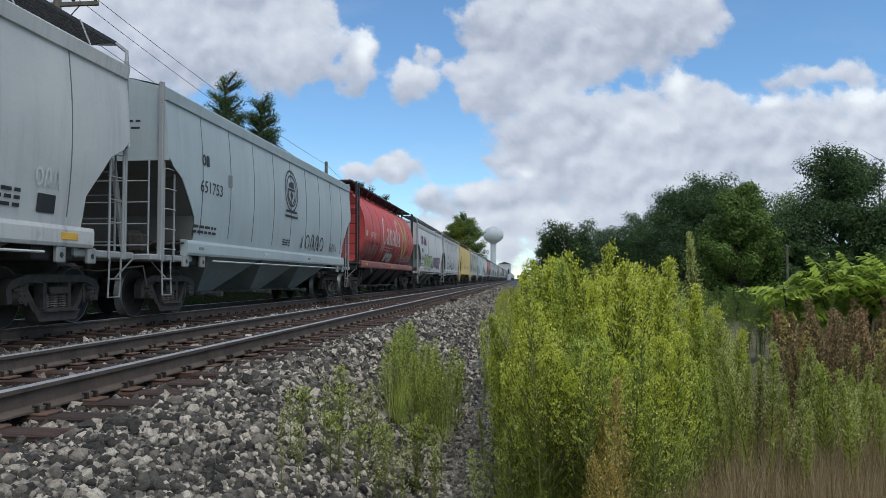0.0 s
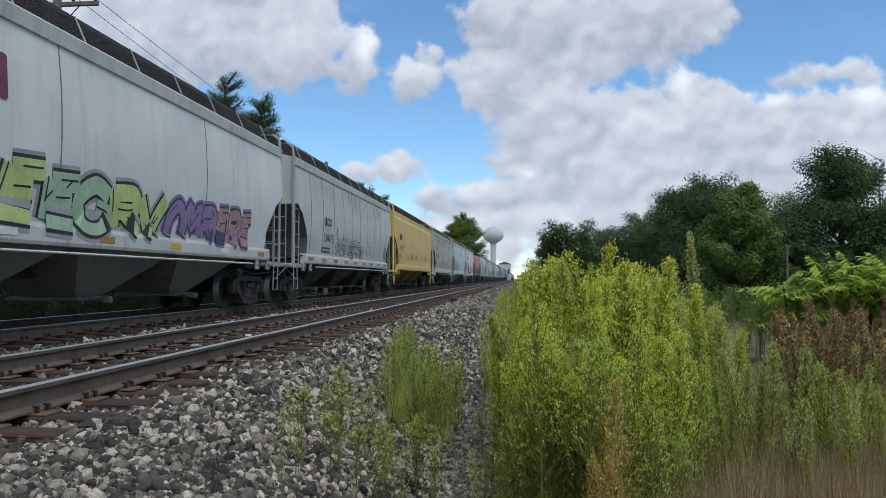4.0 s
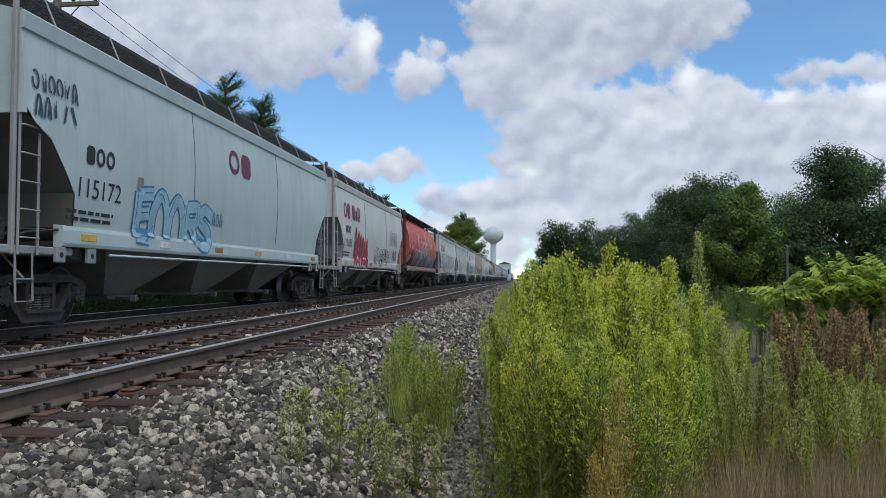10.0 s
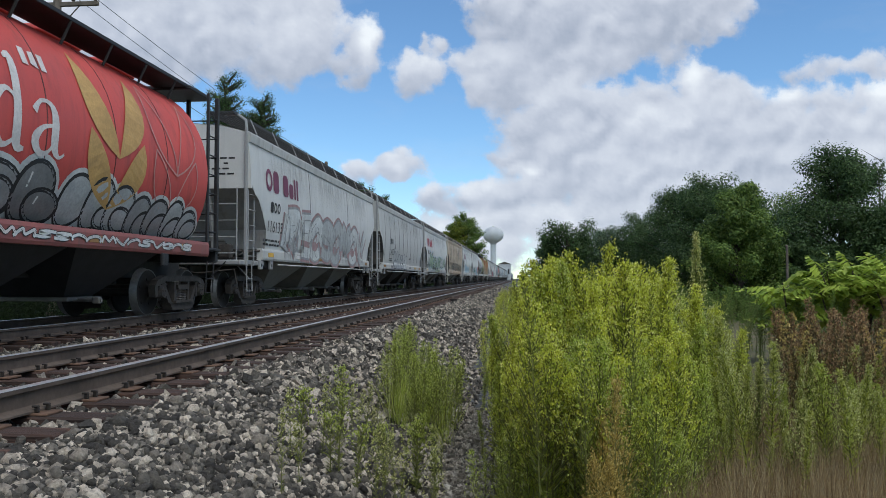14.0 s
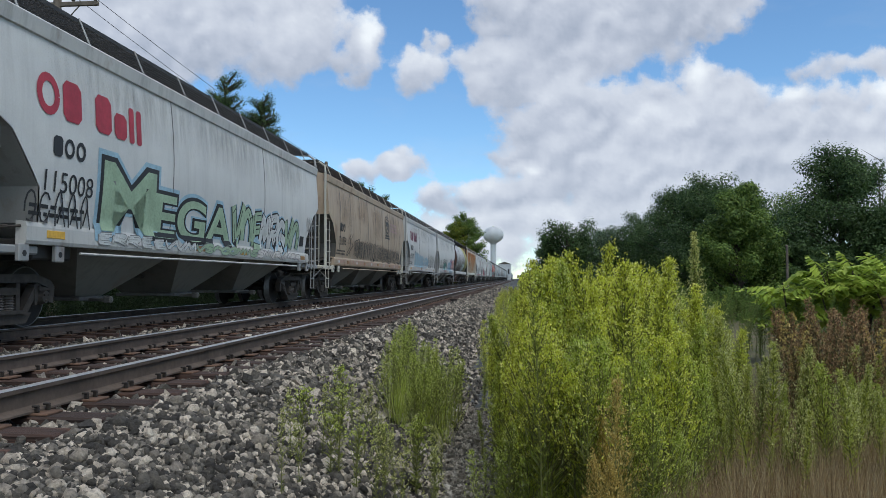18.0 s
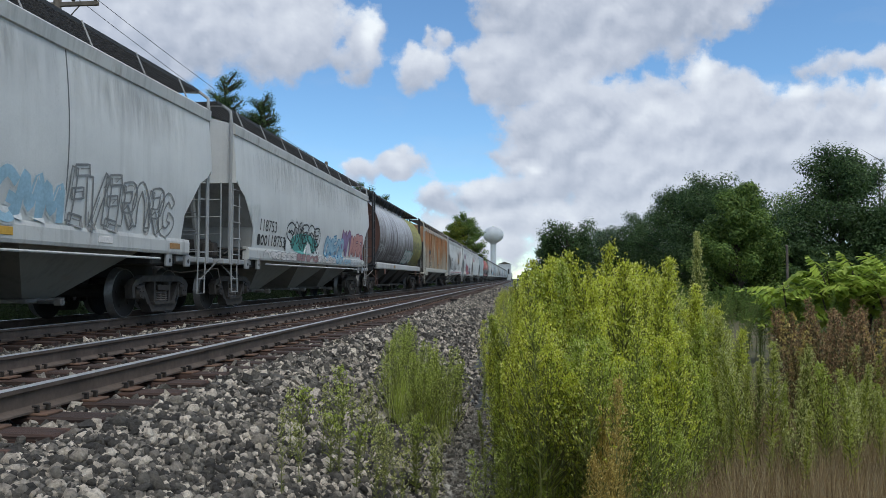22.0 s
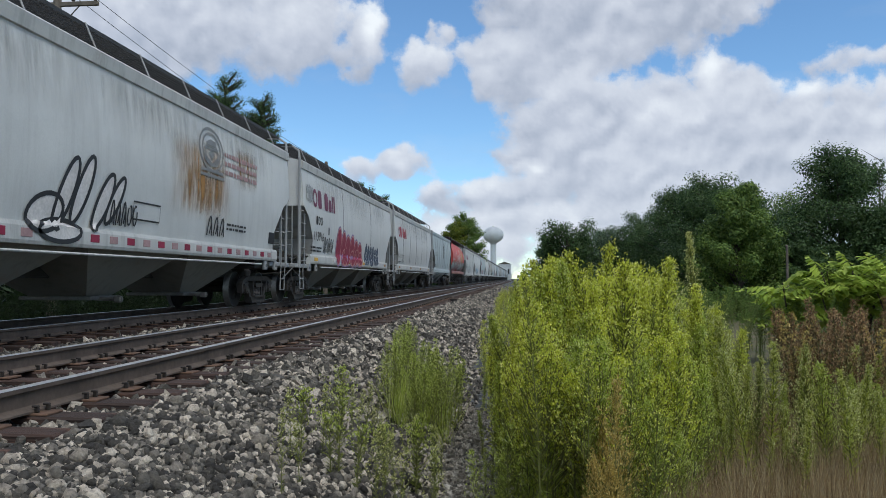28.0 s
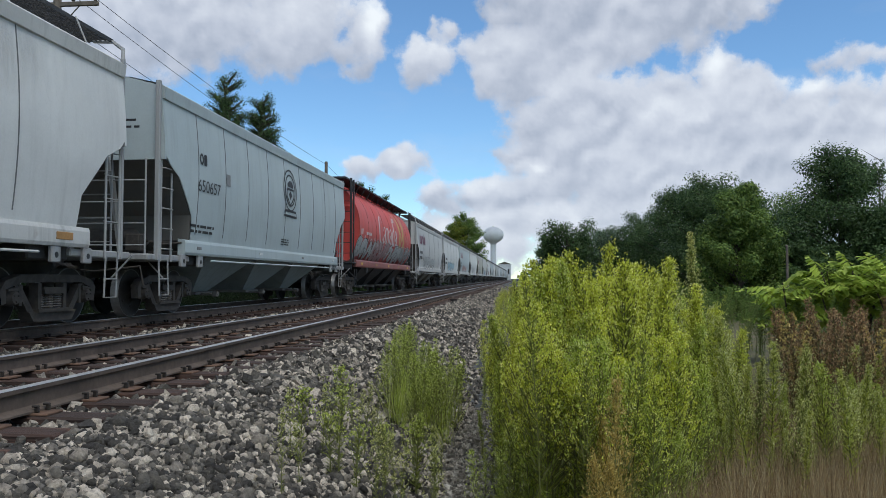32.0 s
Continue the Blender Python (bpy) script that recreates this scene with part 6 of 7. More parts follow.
def scatter(name, label, mat, meshes, xs, ys, scales, rng, plume=None):
    """Joins many turned copies of small plants into sheets of stuff: stems, leaves and plumes apart."""
    sets = [[], [], []] if plume else [[]]
    for x, y, s in zip(xs, ys, scales):
        plant = meshes[rng.integers(0, len(meshes))]
        a = rng.uniform(-0.7, 0.7) if plume else rng.uniform(0, 6.283)
        c, sn = math.cos(a), math.sin(a)
        r = np.array(((c, -sn, 0), (sn, c, 0), (0, 0, 1))) * s
        lean = rng.normal(0, 0.06, 2)
        for got, q in zip(sets, plant if plume else [plant]):
            k = q @ r.T
            k = k + np.stack([k[..., 2] * lean[0], k[..., 2] * lean[1], k[..., 2] * 0], -1)
            got.append(k + np.array((x, y, ground_z(x))))
    if plume:
        for tail, words, got, m in (("_stems", "dark stems and branches of the ", sets[0], M_STEM), ("_plumes", "flowering plumes of the ", sets[2], plume)):
            tagged(new(name + tail, quads_mesh(name + tail, np.concatenate(got), m)), words + label, "weeds", kind="stuff")
    ob = new(name, quads_mesh(name, np.concatenate(sets[1 if plume else 0]), mat))
    return tagged(ob, label, "weeds", kind="stuff")


def tree(name, label, x, y, height, width, mat, seed, leaves=7000, leaf=0.115, shape="round", trunk_h=0.2, bare=False, clump=0.0):
    """Tapered trunk, limbs that fork, and clumps of leaves round the limb ends."""
    rng = np.random.default_rng(seed)
    base = ground_z(x) - 0.05
    t = thing(name, label, "tree", pose(x, y, base))
    g = Geo()
    g.tube([(0, 0, 0), (0.1 * rng.normal(), 0.1 * rng.normal(), height * 0.35), (0.2 * rng.normal(), 0.2 * rng.normal(), height * 0.85)],
           [height * 0.022, height * 0.015, height * 0.004], 7)
    ends = []
    nl = 84
    for i in range(nl):
        f = rng.uniform(trunk_h, 0.97)
        if shape == "cone":
            reach = width * 0.5 * (1.05 - f) ** 0.75 * 1.25
        elif shape == "vase":
            reach = width * 0.5 * (0.35 + 0.65 * f) * (1 if f < 0.8 else 0.8)
        else:
            reach = width * 0.5 * math.sin(math.pi * min(1, (f - trunk_h * 0.6) / (1.06 - trunk_h * 0.6)) ** 0.8) ** 0.6
        a = rng.uniform(0, 6.283)
        r = reach * rng.uniform(0.7, 1.1)
        e = np.array((math.cos(a) * r, math.sin(a) * r, height * (f + 0.05 * rng.normal())))
        s = np.array((0, 0, max(0.1, e[2] - r * 0.7)))
        m = (s + e) / 2 + rng.normal(0, 0.1, 3)
        thin = 0.35 if bare else 1.0
        g.tube([s, m, e], [height * 0.008 * thin, height * 0.005 * thin, height * 0.002 * thin], 5)
        for k in (0.55, 0.8, 1.0):
            ends.append(s + (e - s) * k)
    part("trunk", g, M_BARK, t, "grey-brown trunk and limbs")
    if bare:
        return t
    leaves = int(leaves * 2.6)
    ends = np.array(ends + [np.array((0, 0, height * f)) for f in (0.7, 0.85, 0.97)])
    idx = rng.integers(0, len(ends), leaves)
    blob = min(0.75, height * 0.085) if not clump else clump * 0.8
    u = rng.normal(size=(leaves, 3))
    u /= np.linalg.norm(u, axis=1, keepdims=True)
    pos = ends[idx] + u * (blob * rng.uniform(0.25, 1.25, leaves) ** 0.6)[:, None] * np.array((1.1, 1.1, 0.8))
    pos[:, 2] = np.maximum(pos[:, 2], height * trunk_h * 0.5)
    face = u + np.array((0, 0, 0.55)) + rng.normal(0, 0.38, (leaves, 3))
    d = np.cross(face, rng.normal(size=(leaves, 3))) + np.array((0, 0, -0.1))
    q = leaf_quads(rng, pos, d, leaf * rng.uniform(0.7, 1.4, leaves), leaf * 0.36 * rng.uniform(0.7, 1.2, leaves), face)
    part("crown", quads_mesh("crown", q, mat), None, t)
    return t


VAR = [weed_plant(s, 1.0, 120, 420, 0.13, 1.15) for s in range(8)]
FINE = [weed_plant(40 + s, 1.0, 240, 1750 + 80 * s, 0.10 + 0.011 * s, 0.95, 0.16 + 0.05 * (s % 6)) for s in range(11)]
SPIKES = [weed_plant(80 + s, 1.0, 240, 1250, 0.05 + 0.007 * s, 0.9, 0.4 + 0.05 * (s % 3)) for s in range(6)]
HUSKS = [weed_plant(90 + s, 1.0, 240, 420, 0.10, 1.5, 0.3) for s in range(6)]
LITE = [np.concatenate(weed_plant(300 + s, 1.0, 26, 90, 0.15, 3.0)) for s in range(6)]
TUFTS = [grass_tuft(50 + s, 1.0) for s in range(5)]


def crest(x, y):
    """How tall the bank of weeds grows: highest in its middle, falling off to the ballast and to the rough grass."""
    u = x * 6 / y
    tall = np.interp(u, (-0.35, -0.15, 0.03, 0.18, 0.45, 0.9, 1.25, 1.6, 2.2, 3.5), (0.95, 1.25, 1.62, 1.84, 1.86, 1.80, 1.60, 1.25, 0.98, 0.85))
    return 1.73 + (tall - 1.73) * y / 6


def weeds():
    rng = np.random.default_rng(3)

    def patch(name, label, n, area, lo, hi, low, plume, kinds, capped=False):
        xs, ys = spots(rng, n, area)
        k = lo + (hi - lo) * rng.uniform(0, 1, n) ** 0.9
        scatter(name, label, low, kinds, xs, ys, k * crest(xs, ys) if capped else k, rng, plume)
    # main bank, mixed in hue and height; heights are shares of the crest
    patch("horseweed_bank", "dense bank of yellow-green flowering horseweed", 50, ((5.7, 0.12, 1.15), (9.5, 0.1, 1.9)), 0.62, 1.03, M_WEED_DARK, M_WEED, FINE, True)
    patch("green_horseweed", "green horseweed stalks within the bank", 40, ((5.6, 0.05, 1.45), (9.5, 0.0, 2.3)), 0.6, 1.02, M_WEED_DARK, M_WEED_GREEN, FINE, True)
    patch("slim_horseweed", "slim leafy horseweed spires within the bank", 34, ((5.6, -0.05, 1.5), (9.5, -0.1, 2.5)), 0.72, 1.1, M_WEED_DARK, M_WEED, SPIKES, True)
    patch("front_horseweed", "young horseweed in front of the bank", 18, ((4.75, 0.05, 0.85), (5.7, 0.05, 1.15)), 0.5, 0.85, M_WEED_GREEN, M_WEED, FINE, True)
    patch("front_green_weeds", "green weeds at the foot of the bank", 18, ((4.6, 0.05, 0.95), (5.8, 0.02, 1.3)), 0.4, 0.75, M_WEED_GREEN, M_WEED_GREEN, FINE, True)
    patch("drying_weeds", "tan drying stalks among the green", 6, ((4.2, 0.42, 0.58), (4.6, 0.46, 0.64)), 0.7, 1.1, M_WEED_TAN, M_WEED_TAN, FINE)
    patch("horseweed_edge", "lower horseweed at the edge of the ballast", 20, ((5.5, -0.33, 0.05), (10, -0.55, 0.05)), 0.5, 1.0, M_WEED_DARK, M_WEED_GREEN, SPIKES, True)
    patch("edge_green_weeds", "low green weeds at the edge of the gravel", 11, ((4.6, -0.24, 0.12), (5.8, -0.34, 0.15)), 0.35, 0.75, M_WEED_GREEN, M_WEED_GREEN, VAR)
    patch("horseweed_row", "yellow-green horseweed beyond the bank", 120, ((9.5, 0.0, 2.3), (34, 0.6, 6.0)), 1.1, 1.8, M_WEED_DARK, M_WEED, VAR)
    patch("green_row", "green weeds beyond the bank", 56, ((9.5, 0.4, 3.2), (34, 1.0, 8.0)), 0.9, 1.4, M_WEED_DARK, M_WEED_GREEN, VAR)
    patch("horseweed_verge", "knee-high weeds along the foot of the ballast", 150, ((10, -0.5, 0.2), (60, -1.4, 0.6)), 0.7, 1.2, M_WEED_DARK, M_WEED, VAR)
    patch("pale_weeds", "pale tipped weeds", 54, ((5.4, 1.15, 2.8), (9, 1.7, 4.4)), 0.45, 1.2, M_WEED_DARK, M_WEED_PALE, SPIKES, True)
    patch("mid_green_weeds", "green weeds in the rough grass", 26, ((6.2, 1.4, 3.2), (11, 2.2, 4.6)), 0.5, 1.15, M_WEED_DARK, M_WEED_GREEN, FINE, True)
    xs, ys = spots(rng, 44, ((7.3, -1.5, -0.6), (10.0, -1.5, -0.75)))
    scatter("ballast_weeds", "thin green weeds growing through the ballast", M_WEED_LEAF, VAR, xs, ys, rng.uniform(0.55, 0.92, 44), rng, M_WEED_GREEN)
    xs, ys = spots(rng, 18, ((7.4, -1.4, -0.7), (9.4, -1.45, -0.8)))
    scatter("ballast_grass", "upright green grass among weeds in the ballast", M_WEED_GREEN, TUFTS, xs, ys, rng.uniform(0.4, 0.7, 18), rng)
    xs, ys = spots(rng, 17, ((4.7, -1.75, -0.35), (6.6, -1.7, -0.45)))
    scatter("short_ballast_weeds", "short green weeds growing through the ballast", M_WEED_LEAF, VAR, xs, ys, rng.uniform(0.35, 0.7, 17), rng, M_WEED_PALE)
    patch("dead_weeds", "brown dead weeds", 150, ((7.8, 2.7, 5.2), (14.5, 4.6, 9.5)), 0.9, 1.45, M_BROWN_DARK, M_BROWN, HUSKS)
    patch("tan_dead_weeds", "tan seed heads among brown weeds", 36, ((7.0, 2.4, 4.6), (13.0, 4.2, 8.5)), 0.8, 1.35, M_BROWN_DARK, M_WEED_TAN, HUSKS)
    patch("weeds_in_brown", "green weeds among the brown ones", 26, ((6.4, 2.2, 4.4), (10.0, 3.4, 7.0)), 0.7, 1.1, M_WEED_DARK, M_WEED_PALE, SPIKES)
    xs, ys = spots(rng, 520, ((4.6, 0.75, 2.6), (9.5, 1.7, 6.5)))
    scatter("dry_grass", "dry tan grass at the foot of the weeds", M_DRY, TUFTS, xs, ys, rng.uniform(0.3, 0.68, 520), rng)
    xs, ys = spots(rng, 90, ((5.4, 0.1, 1.3), (10, 0.3, 2.4)))
    scatter("green_grass", "green grass blades under the weeds", M_WEED_LEAF, TUFTS, xs, ys, rng.uniform(0.5, 0.9, 90), rng)
    xs, ys = spots(rng, 360, ((14, 1.5, 9), (34, 3, 22)))
    # tree shade on these weeds is given by the darker tree-leaf colour
    scatter("field_weeds", "weeds in front of the trees, darker green for tree shade", M_LEAF_MID, VAR, xs, ys, rng.uniform(0.9, 1.5, 360), rng, M_LEAF_MID)
    xs, ys = spots(rng, 700, ((34, 1.0, 16), (120, 3, 40)))
    scatter("far_weeds", "green weeds along the field edge", M_WEED_LEAF, LITE, xs, ys, rng.uniform(1.0, 1.9, 700), rng)
    xs, ys = spots(rng, 700, ((10, -20, -12.5), (120, -22, -12.0)))
    # added row that hides the pole's foot; its leaf colour stands for shade
    scatter("dark_backing_weeds", "row of weeds behind the train, leaves darkened for shade", M_HEDGE, LITE, rng.uniform(-13.5, -12.2, 700), rng.uniform(7, 40, 700), rng.uniform(0.9, 1.5, 700), rng)
    scatter("trackside_weeds", "green weeds behind the train", M_LEAF, LITE, xs, ys, rng.uniform(0.4, 0.9, 700), rng)


weeds()
SWAYING = []


def tall_weed(x, y, height, mats, seed, label, wide=0.17, buds_per_metre=1900):
    """One stalk that stands out, swaying on its root."""
    stem, leaves, buds = weed_plant(seed, height, int(220 * height), int(buds_per_metre * height), wide * 0.6, 1.15)
    t = thing("tall_weed", label, "weed", pose(x, y, ground_z(x)), "tall swaying weeds")
    part("stem", quads_mesh("stem", stem, M_STEM), None, t)
    part("leaves", quads_mesh("leaves", leaves, mats[0]), None, t)["kind"] = "stuff"
    part("flower_plume", quads_mesh("flower_plume", buds, mats[1]), None, t)["kind"] = "stuff"
    SWAYING.append(t)


def tall_weeds():
    rng = random.Random(8)
    tall_weed(0.12, 4.6, 1.80, (M_WEED_LEAF, M_WEED), 100, "tall dark-stemmed horseweed with a yellow-green plume", 0.30, 520)
    tall_weed(0.37, 4.4, 1.33, (M_WEED_LEAF, M_WEED), 105, "shorter dark-stemmed horseweed with open branches", 0.30, 520)
    tall_weed(2.0, 9.0, 2.27, (M_WEED_LEAF, M_WEED_PALE), 101, "tallest pale-plumed horseweed standing above the rest", 0.27, 1500)
    tall_weed(0.51, 4.3, 1.16, (M_WEED_TAN, M_WEED_TAN), 102, "drying tan horseweed stalk", 0.24, 800)
    tall_weed(2.29, 6.5, 1.2, (M_WEED_LEAF, M_WEED_PALE), 106, "leafy spire with a pale flowering tip", 0.18, 1000)
    tall_weed(1.92, 6.5, 1.1, (M_WEED_LEAF, M_WEED_PALE), 107, "leafy spire with a pale flowering tip", 0.16, 1000)
    tall_weed(1.95, 5.8, 0.85, (M_WEED_LEAF, M_WEED_PALE), 108, "low leafy weed above dry grass", 0.2, 900)
    tall_weed(2.75, 6.6, 0.8, (M_WEED_LEAF, M_WEED_PALE), 109, "low leafy weed above dry grass", 0.2, 900)
    for i in range(9):
        y = rng.uniform(4.5, 5.6)
        x = -0.2 + 0.22 * y * (i + rng.random()) / 9
        tall_weed(x, y, float(crest(x, y)) * rng.uniform(0.55, 0.85), (M_WEED_LEAF, M_WEED if i % 3 else M_WEED_GREEN), 200 + i, "dark-stemmed horseweed with spreading flowering branches", 0.24, 560)
    for i in range(26):
        y = rng.uniform(5.6, 9.0)
        x = -0.2 + rng.random() * (0.42 * y - 0.8)
        sunny = x < 0.2 * y
        tall_weed(x, y, float(crest(x, y)) * rng.uniform(0.82, 1.04), (M_WEED_LEAF, M_WEED if sunny else M_WEED_PALE), 110 + i, "yellow-green flowering horseweed in the bank" if sunny else "pale-tipped weed above dry grass", 0.17, 800)
    for i in range(8):
        tall_weed(rng.uniform(-1.4, -0.7), rng.uniform(7.4, 9.6), rng.uniform(0.7, 0.98), (M_WEED_LEAF, M_WEED_GREEN), 150 + i, "slender green weed rooted in the ballast", 0.16, 600)
    for i in range(8):
        tall_weed(rng.uniform(-1.6, -0.5), rng.uniform(4.9, 6.2), rng.uniform(0.4, 0.75), (M_WEED_LEAF, M_WEED_GREEN), 170 + i, "small green weed rooted among ballast stones", 0.26, 600)


tall_weeds()


def sumac(x, y, height, seed):
    """A shrub of long arching fronds with paired leaflets."""
    rng = np.random.default_rng(seed)
    t = thing("sumac_shrub", "bright green sumac shrub with feathered fronds", "shrub", pose(x, y, ground_z(x)), "sumac shrubs")
    g = Geo()
    tops = []
    for i in range(5):
        a = rng.uniform(0, 6.283)
        top = np.array((math.cos(a) * 0.45, math.sin(a) * 0.45, height * rng.uniform(0.62, 0.9)))
        g.tube([(0, 0, 0), top * 0.5 + rng.normal(0, 0.05, 3), top], [0.03, 0.02, 0.012], 6)
        tops.append(top)
    part("stems", g, M_BARK, t)
    for i in range(46):
        base = tops[i % 5] * (0.45 + 0.55 * rng.random() ** 0.6)
        a = rng.uniform(0, 6.283)
        ln = rng.uniform(0.6, 1.0)
        el = rng.uniform(0.25, 1.25)
        q = []
        for k in range(1, 10):
            f = k / 9
            c = base + np.array((math.cos(a) * ln * f * math.cos(el), math.sin(a) * ln * f * math.cos(el), ln * (math.sin(el) * f - 0.42 * f * f)))
            for s in (-1, 1):
                d = np.array((math.cos(a + s * 1.25), math.sin(a + s * 1.25), rng.uniform(-0.75, -0.1)))
                L = 0.27 * math.sin(math.pi * (0.15 + 0.8 * f))
                w = np.array((math.cos(a), math.sin(a), 0)) * 0.05
                q.append([c, c + d * L * 0.5 + w, c + d * L, c + d * L * 0.5 - w])
        part("frond", quads_mesh("frond", np.array(q), M_SUMAC), None, t)


for i, (sx_, sy_, sh) in enumerate(((6.3, 15.5, 2.35), (6.8, 15.9, 2.6), (7.5, 15.6, 2.5), (8.3, 16.2, 2.2), (5.7, 16.5, 1.9), (7.1, 15.0, 2.0), (8.0, 15.0, 1.9))):
    sumac(sx_, sy_, sh, 70 + i)


def ray(px, py, depth):
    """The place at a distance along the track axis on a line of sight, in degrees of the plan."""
    f = 784 / math.tan(radians(30.3))
    v = VIEW.to_3x3() @ Vector(((px - 784) / f, (441 - py) / f, -1))
    return Vector(EYE) + v * (depth / v.y)


def tree_at(name, label, px, top, depth, width, mat, seed, **kw):
    p = ray(px, top, depth)
    return tree(name, label, p.x, p.y, p.z - ground_z(p.x) - 0.45, width, mat, seed, **kw)


tree_at("broadleaf_tree", "dark green bushy tree at the field edge", 1003, 385, 52, 4.6, M_LEAF, 1, shape="vase", leaves=14000, trunk_h=0.1)
tree_at("broadleaf_tree", "small dark tree at the end of the row", 968, 428, 60, 2.4, M_LEAF, 21, leaves=6000, trunk_h=0.1)
tree_at("broadleaf_tree", "grey-green young willowy tree", 1085, 393, 60, 4.4, M_LEAF_GREY, 2, leaves=11000, trunk_h=0.1)
tree_at("broadleaf_tree", "dark green tree in the row", 1045, 395, 66, 5, M_LEAF, 22, leaves=10000, trunk_h=0.1)
tree_at("broadleaf_tree", "dark green tree in the row", 1150, 366, 58, 6, M_LEAF, 3, leaves=16000, trunk_h=0.1)
tree_at("broadleaf_tree", "large dark green tree in the row", 1220, 322, 50, 6.5, M_LEAF, 4, leaves=22000, trunk_h=0.08)
tree_at("broadleaf_tree", "large rounded dark green tree", 1285, 296, 44, 6.5, M_LEAF, 5, leaves=26000, trunk_h=0.06)
tree_at("broadleaf_tree", "mid-green cone-shaped tree in front", 1305, 325, 36, 5.0, M_LEAF_MID, 6, leaves=24000, trunk_h=0.03, shape="cone", clump=0.55)
tree_at("broadleaf_tree", "lighter green tree behind the others", 1378, 335, 55, 5, M_LEAF_MID, 7, leaves=10000)
tree_at("broadleaf_tree", "dark green shrubby tree in the gap", 1385, 400, 40, 4, M_LEAF, 23, leaves=12000, trunk_h=0.03)
tree_at("broadleaf_tree", "tall dark green tree at the field edge", 1490, 245, 38, 7.2, M_LEAF, 8, leaves=26000, trunk_h=0.05, shape="cone", clump=0.78)
tree_at("broadleaf_tree", "dark green tree beside the tall one", 1570, 350, 36, 5, M_LEAF, 9, leaves=18000, trunk_h=0.05)
tree_at("broadleaf_tree", "dark green tree past the tall one", 1660, 320, 38, 7, M_LEAF, 24, leaves=14000, trunk_h=0.05)
tree_at("broadleaf_tree", "low dark green tree", 1440, 420, 36, 4, M_LEAF, 25, leaves=12000, trunk_h=0.03)
tree_at("bare_tree", "bare grey dead tree among green ones", 1560, 262, 46, 5, M_BARK, 10, bare=True)
tree_at("broadleaf_tree", "dark tree top showing over the train", 402, 132, 62, 3.6, M_LEAF, 11, leaves=6000, trunk_h=0.71, leaf=0.125, clump=0.56)
tree_at("broadleaf_tree", "dark leaning tree top over the train", 463, 168, 64, 3.4, M_LEAF, 12, leaves=4500, trunk_h=0.73, leaf=0.125, clump=0.52)
tree_at("broadleaf_tree", "green tree beyond the train", 822, 380, 150, 8, M_LEAF_MID, 13, leaves=12000, leaf=0.25, trunk_h=0.15)
tree_at("broadleaf_tree", "yellow-green tree beyond the train", 805, 392, 145, 6, M_LEAF_YEL, 15, leaves=8000, leaf=0.25, trunk_h=0.15)
tree_at("broadleaf_tree", "dark tree far behind the train", 640, 325, 130, 7, M_LEAF, 14, leaves=9000, leaf=0.22, trunk_h=0.3)
tree_at("broadleaf_tree", "dark tree far behind the train", 672, 345, 140, 6, M_LEAF, 16, leaves=9000, leaf=0.22, trunk_h=0.3)


def far_woods():
    """Low woods all along the horizon."""
    rng = np.random.default_rng(12)
    n = 26000
    ang = rng.uniform(-1.3, 1.3, n)
    dist = rng.uniform(480, 640, n)
    x, y = np.sin(ang) * dist, np.cos(ang) * dist
    top = 4.5 + 3.0 * np.sin(ang * 37) * np.sin(ang * 11 + 1) + 1.6 * np.sin(ang * 91)
    z = -2 + np.clip(top, 2.2, 9) * rng.uniform(0, 1, n) ** 0.7 + 0.5
    pos = np.stack([x, y, z], 1)
    ok = ~((x > -32) & (x < -1))
    pos = pos[ok]
    m = len(pos)
    q = leaf_quads(rng, pos, rng.normal(size=(m, 3)), rng.uniform(1.2, 2.6, m), rng.uniform(0.5, 1.0, m))
    tagged(new("far_woods", quads_mesh("far_woods", q, M_LEAF)), "low dark woods along the horizon", "woods", kind="stuff")


far_woods()


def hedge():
    """A ragged hedge behind the train, its leaf colour near black to hold the foliage shade."""
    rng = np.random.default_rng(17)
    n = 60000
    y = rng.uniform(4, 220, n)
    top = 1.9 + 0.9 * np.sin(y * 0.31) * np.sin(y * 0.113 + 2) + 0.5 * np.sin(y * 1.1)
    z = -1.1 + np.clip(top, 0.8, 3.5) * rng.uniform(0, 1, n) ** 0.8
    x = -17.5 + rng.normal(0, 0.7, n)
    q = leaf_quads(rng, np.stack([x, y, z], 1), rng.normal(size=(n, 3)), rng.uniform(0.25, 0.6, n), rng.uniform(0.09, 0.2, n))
    tagged(new("hedge", quads_mesh("hedge", q, M_HEDGE)), "ragged hedge behind the train, leaves darkened for shade", "hedge", kind="stuff")


hedge()


def far_building(x, y, w, d, h, label):
    b = thing("far_building", label, "building", pose(x, y, ground_z(x)))
    part("wall", Geo().box((0, 0, h / 2), (w, d, h)), M_WHITE, b)
    part("roof", Geo().prism([(-w / 2 - 0.3, h), (w / 2 + 0.3, h), (0, h + w * 0.2)], -d / 2 - 0.3, d / 2 + 0.3, 1), M_POLE, b)
    for i in range(3):
        part("window", Geo().box((-w / 2 + w * (i + 0.5) / 3, -d / 2 - 0.03, h * 0.55), (w * 0.12, 0.06, h * 0.3)), M_BLACK, b)


p = ray(893, 478, 430)
far_building(p.x, p.y, 7, 8, 9, "tall pale grain building beyond the tracks")
p = ray(884, 482, 445)
far_building(p.x, p.y, 6, 7, 7, "pale shed beside the grain building")


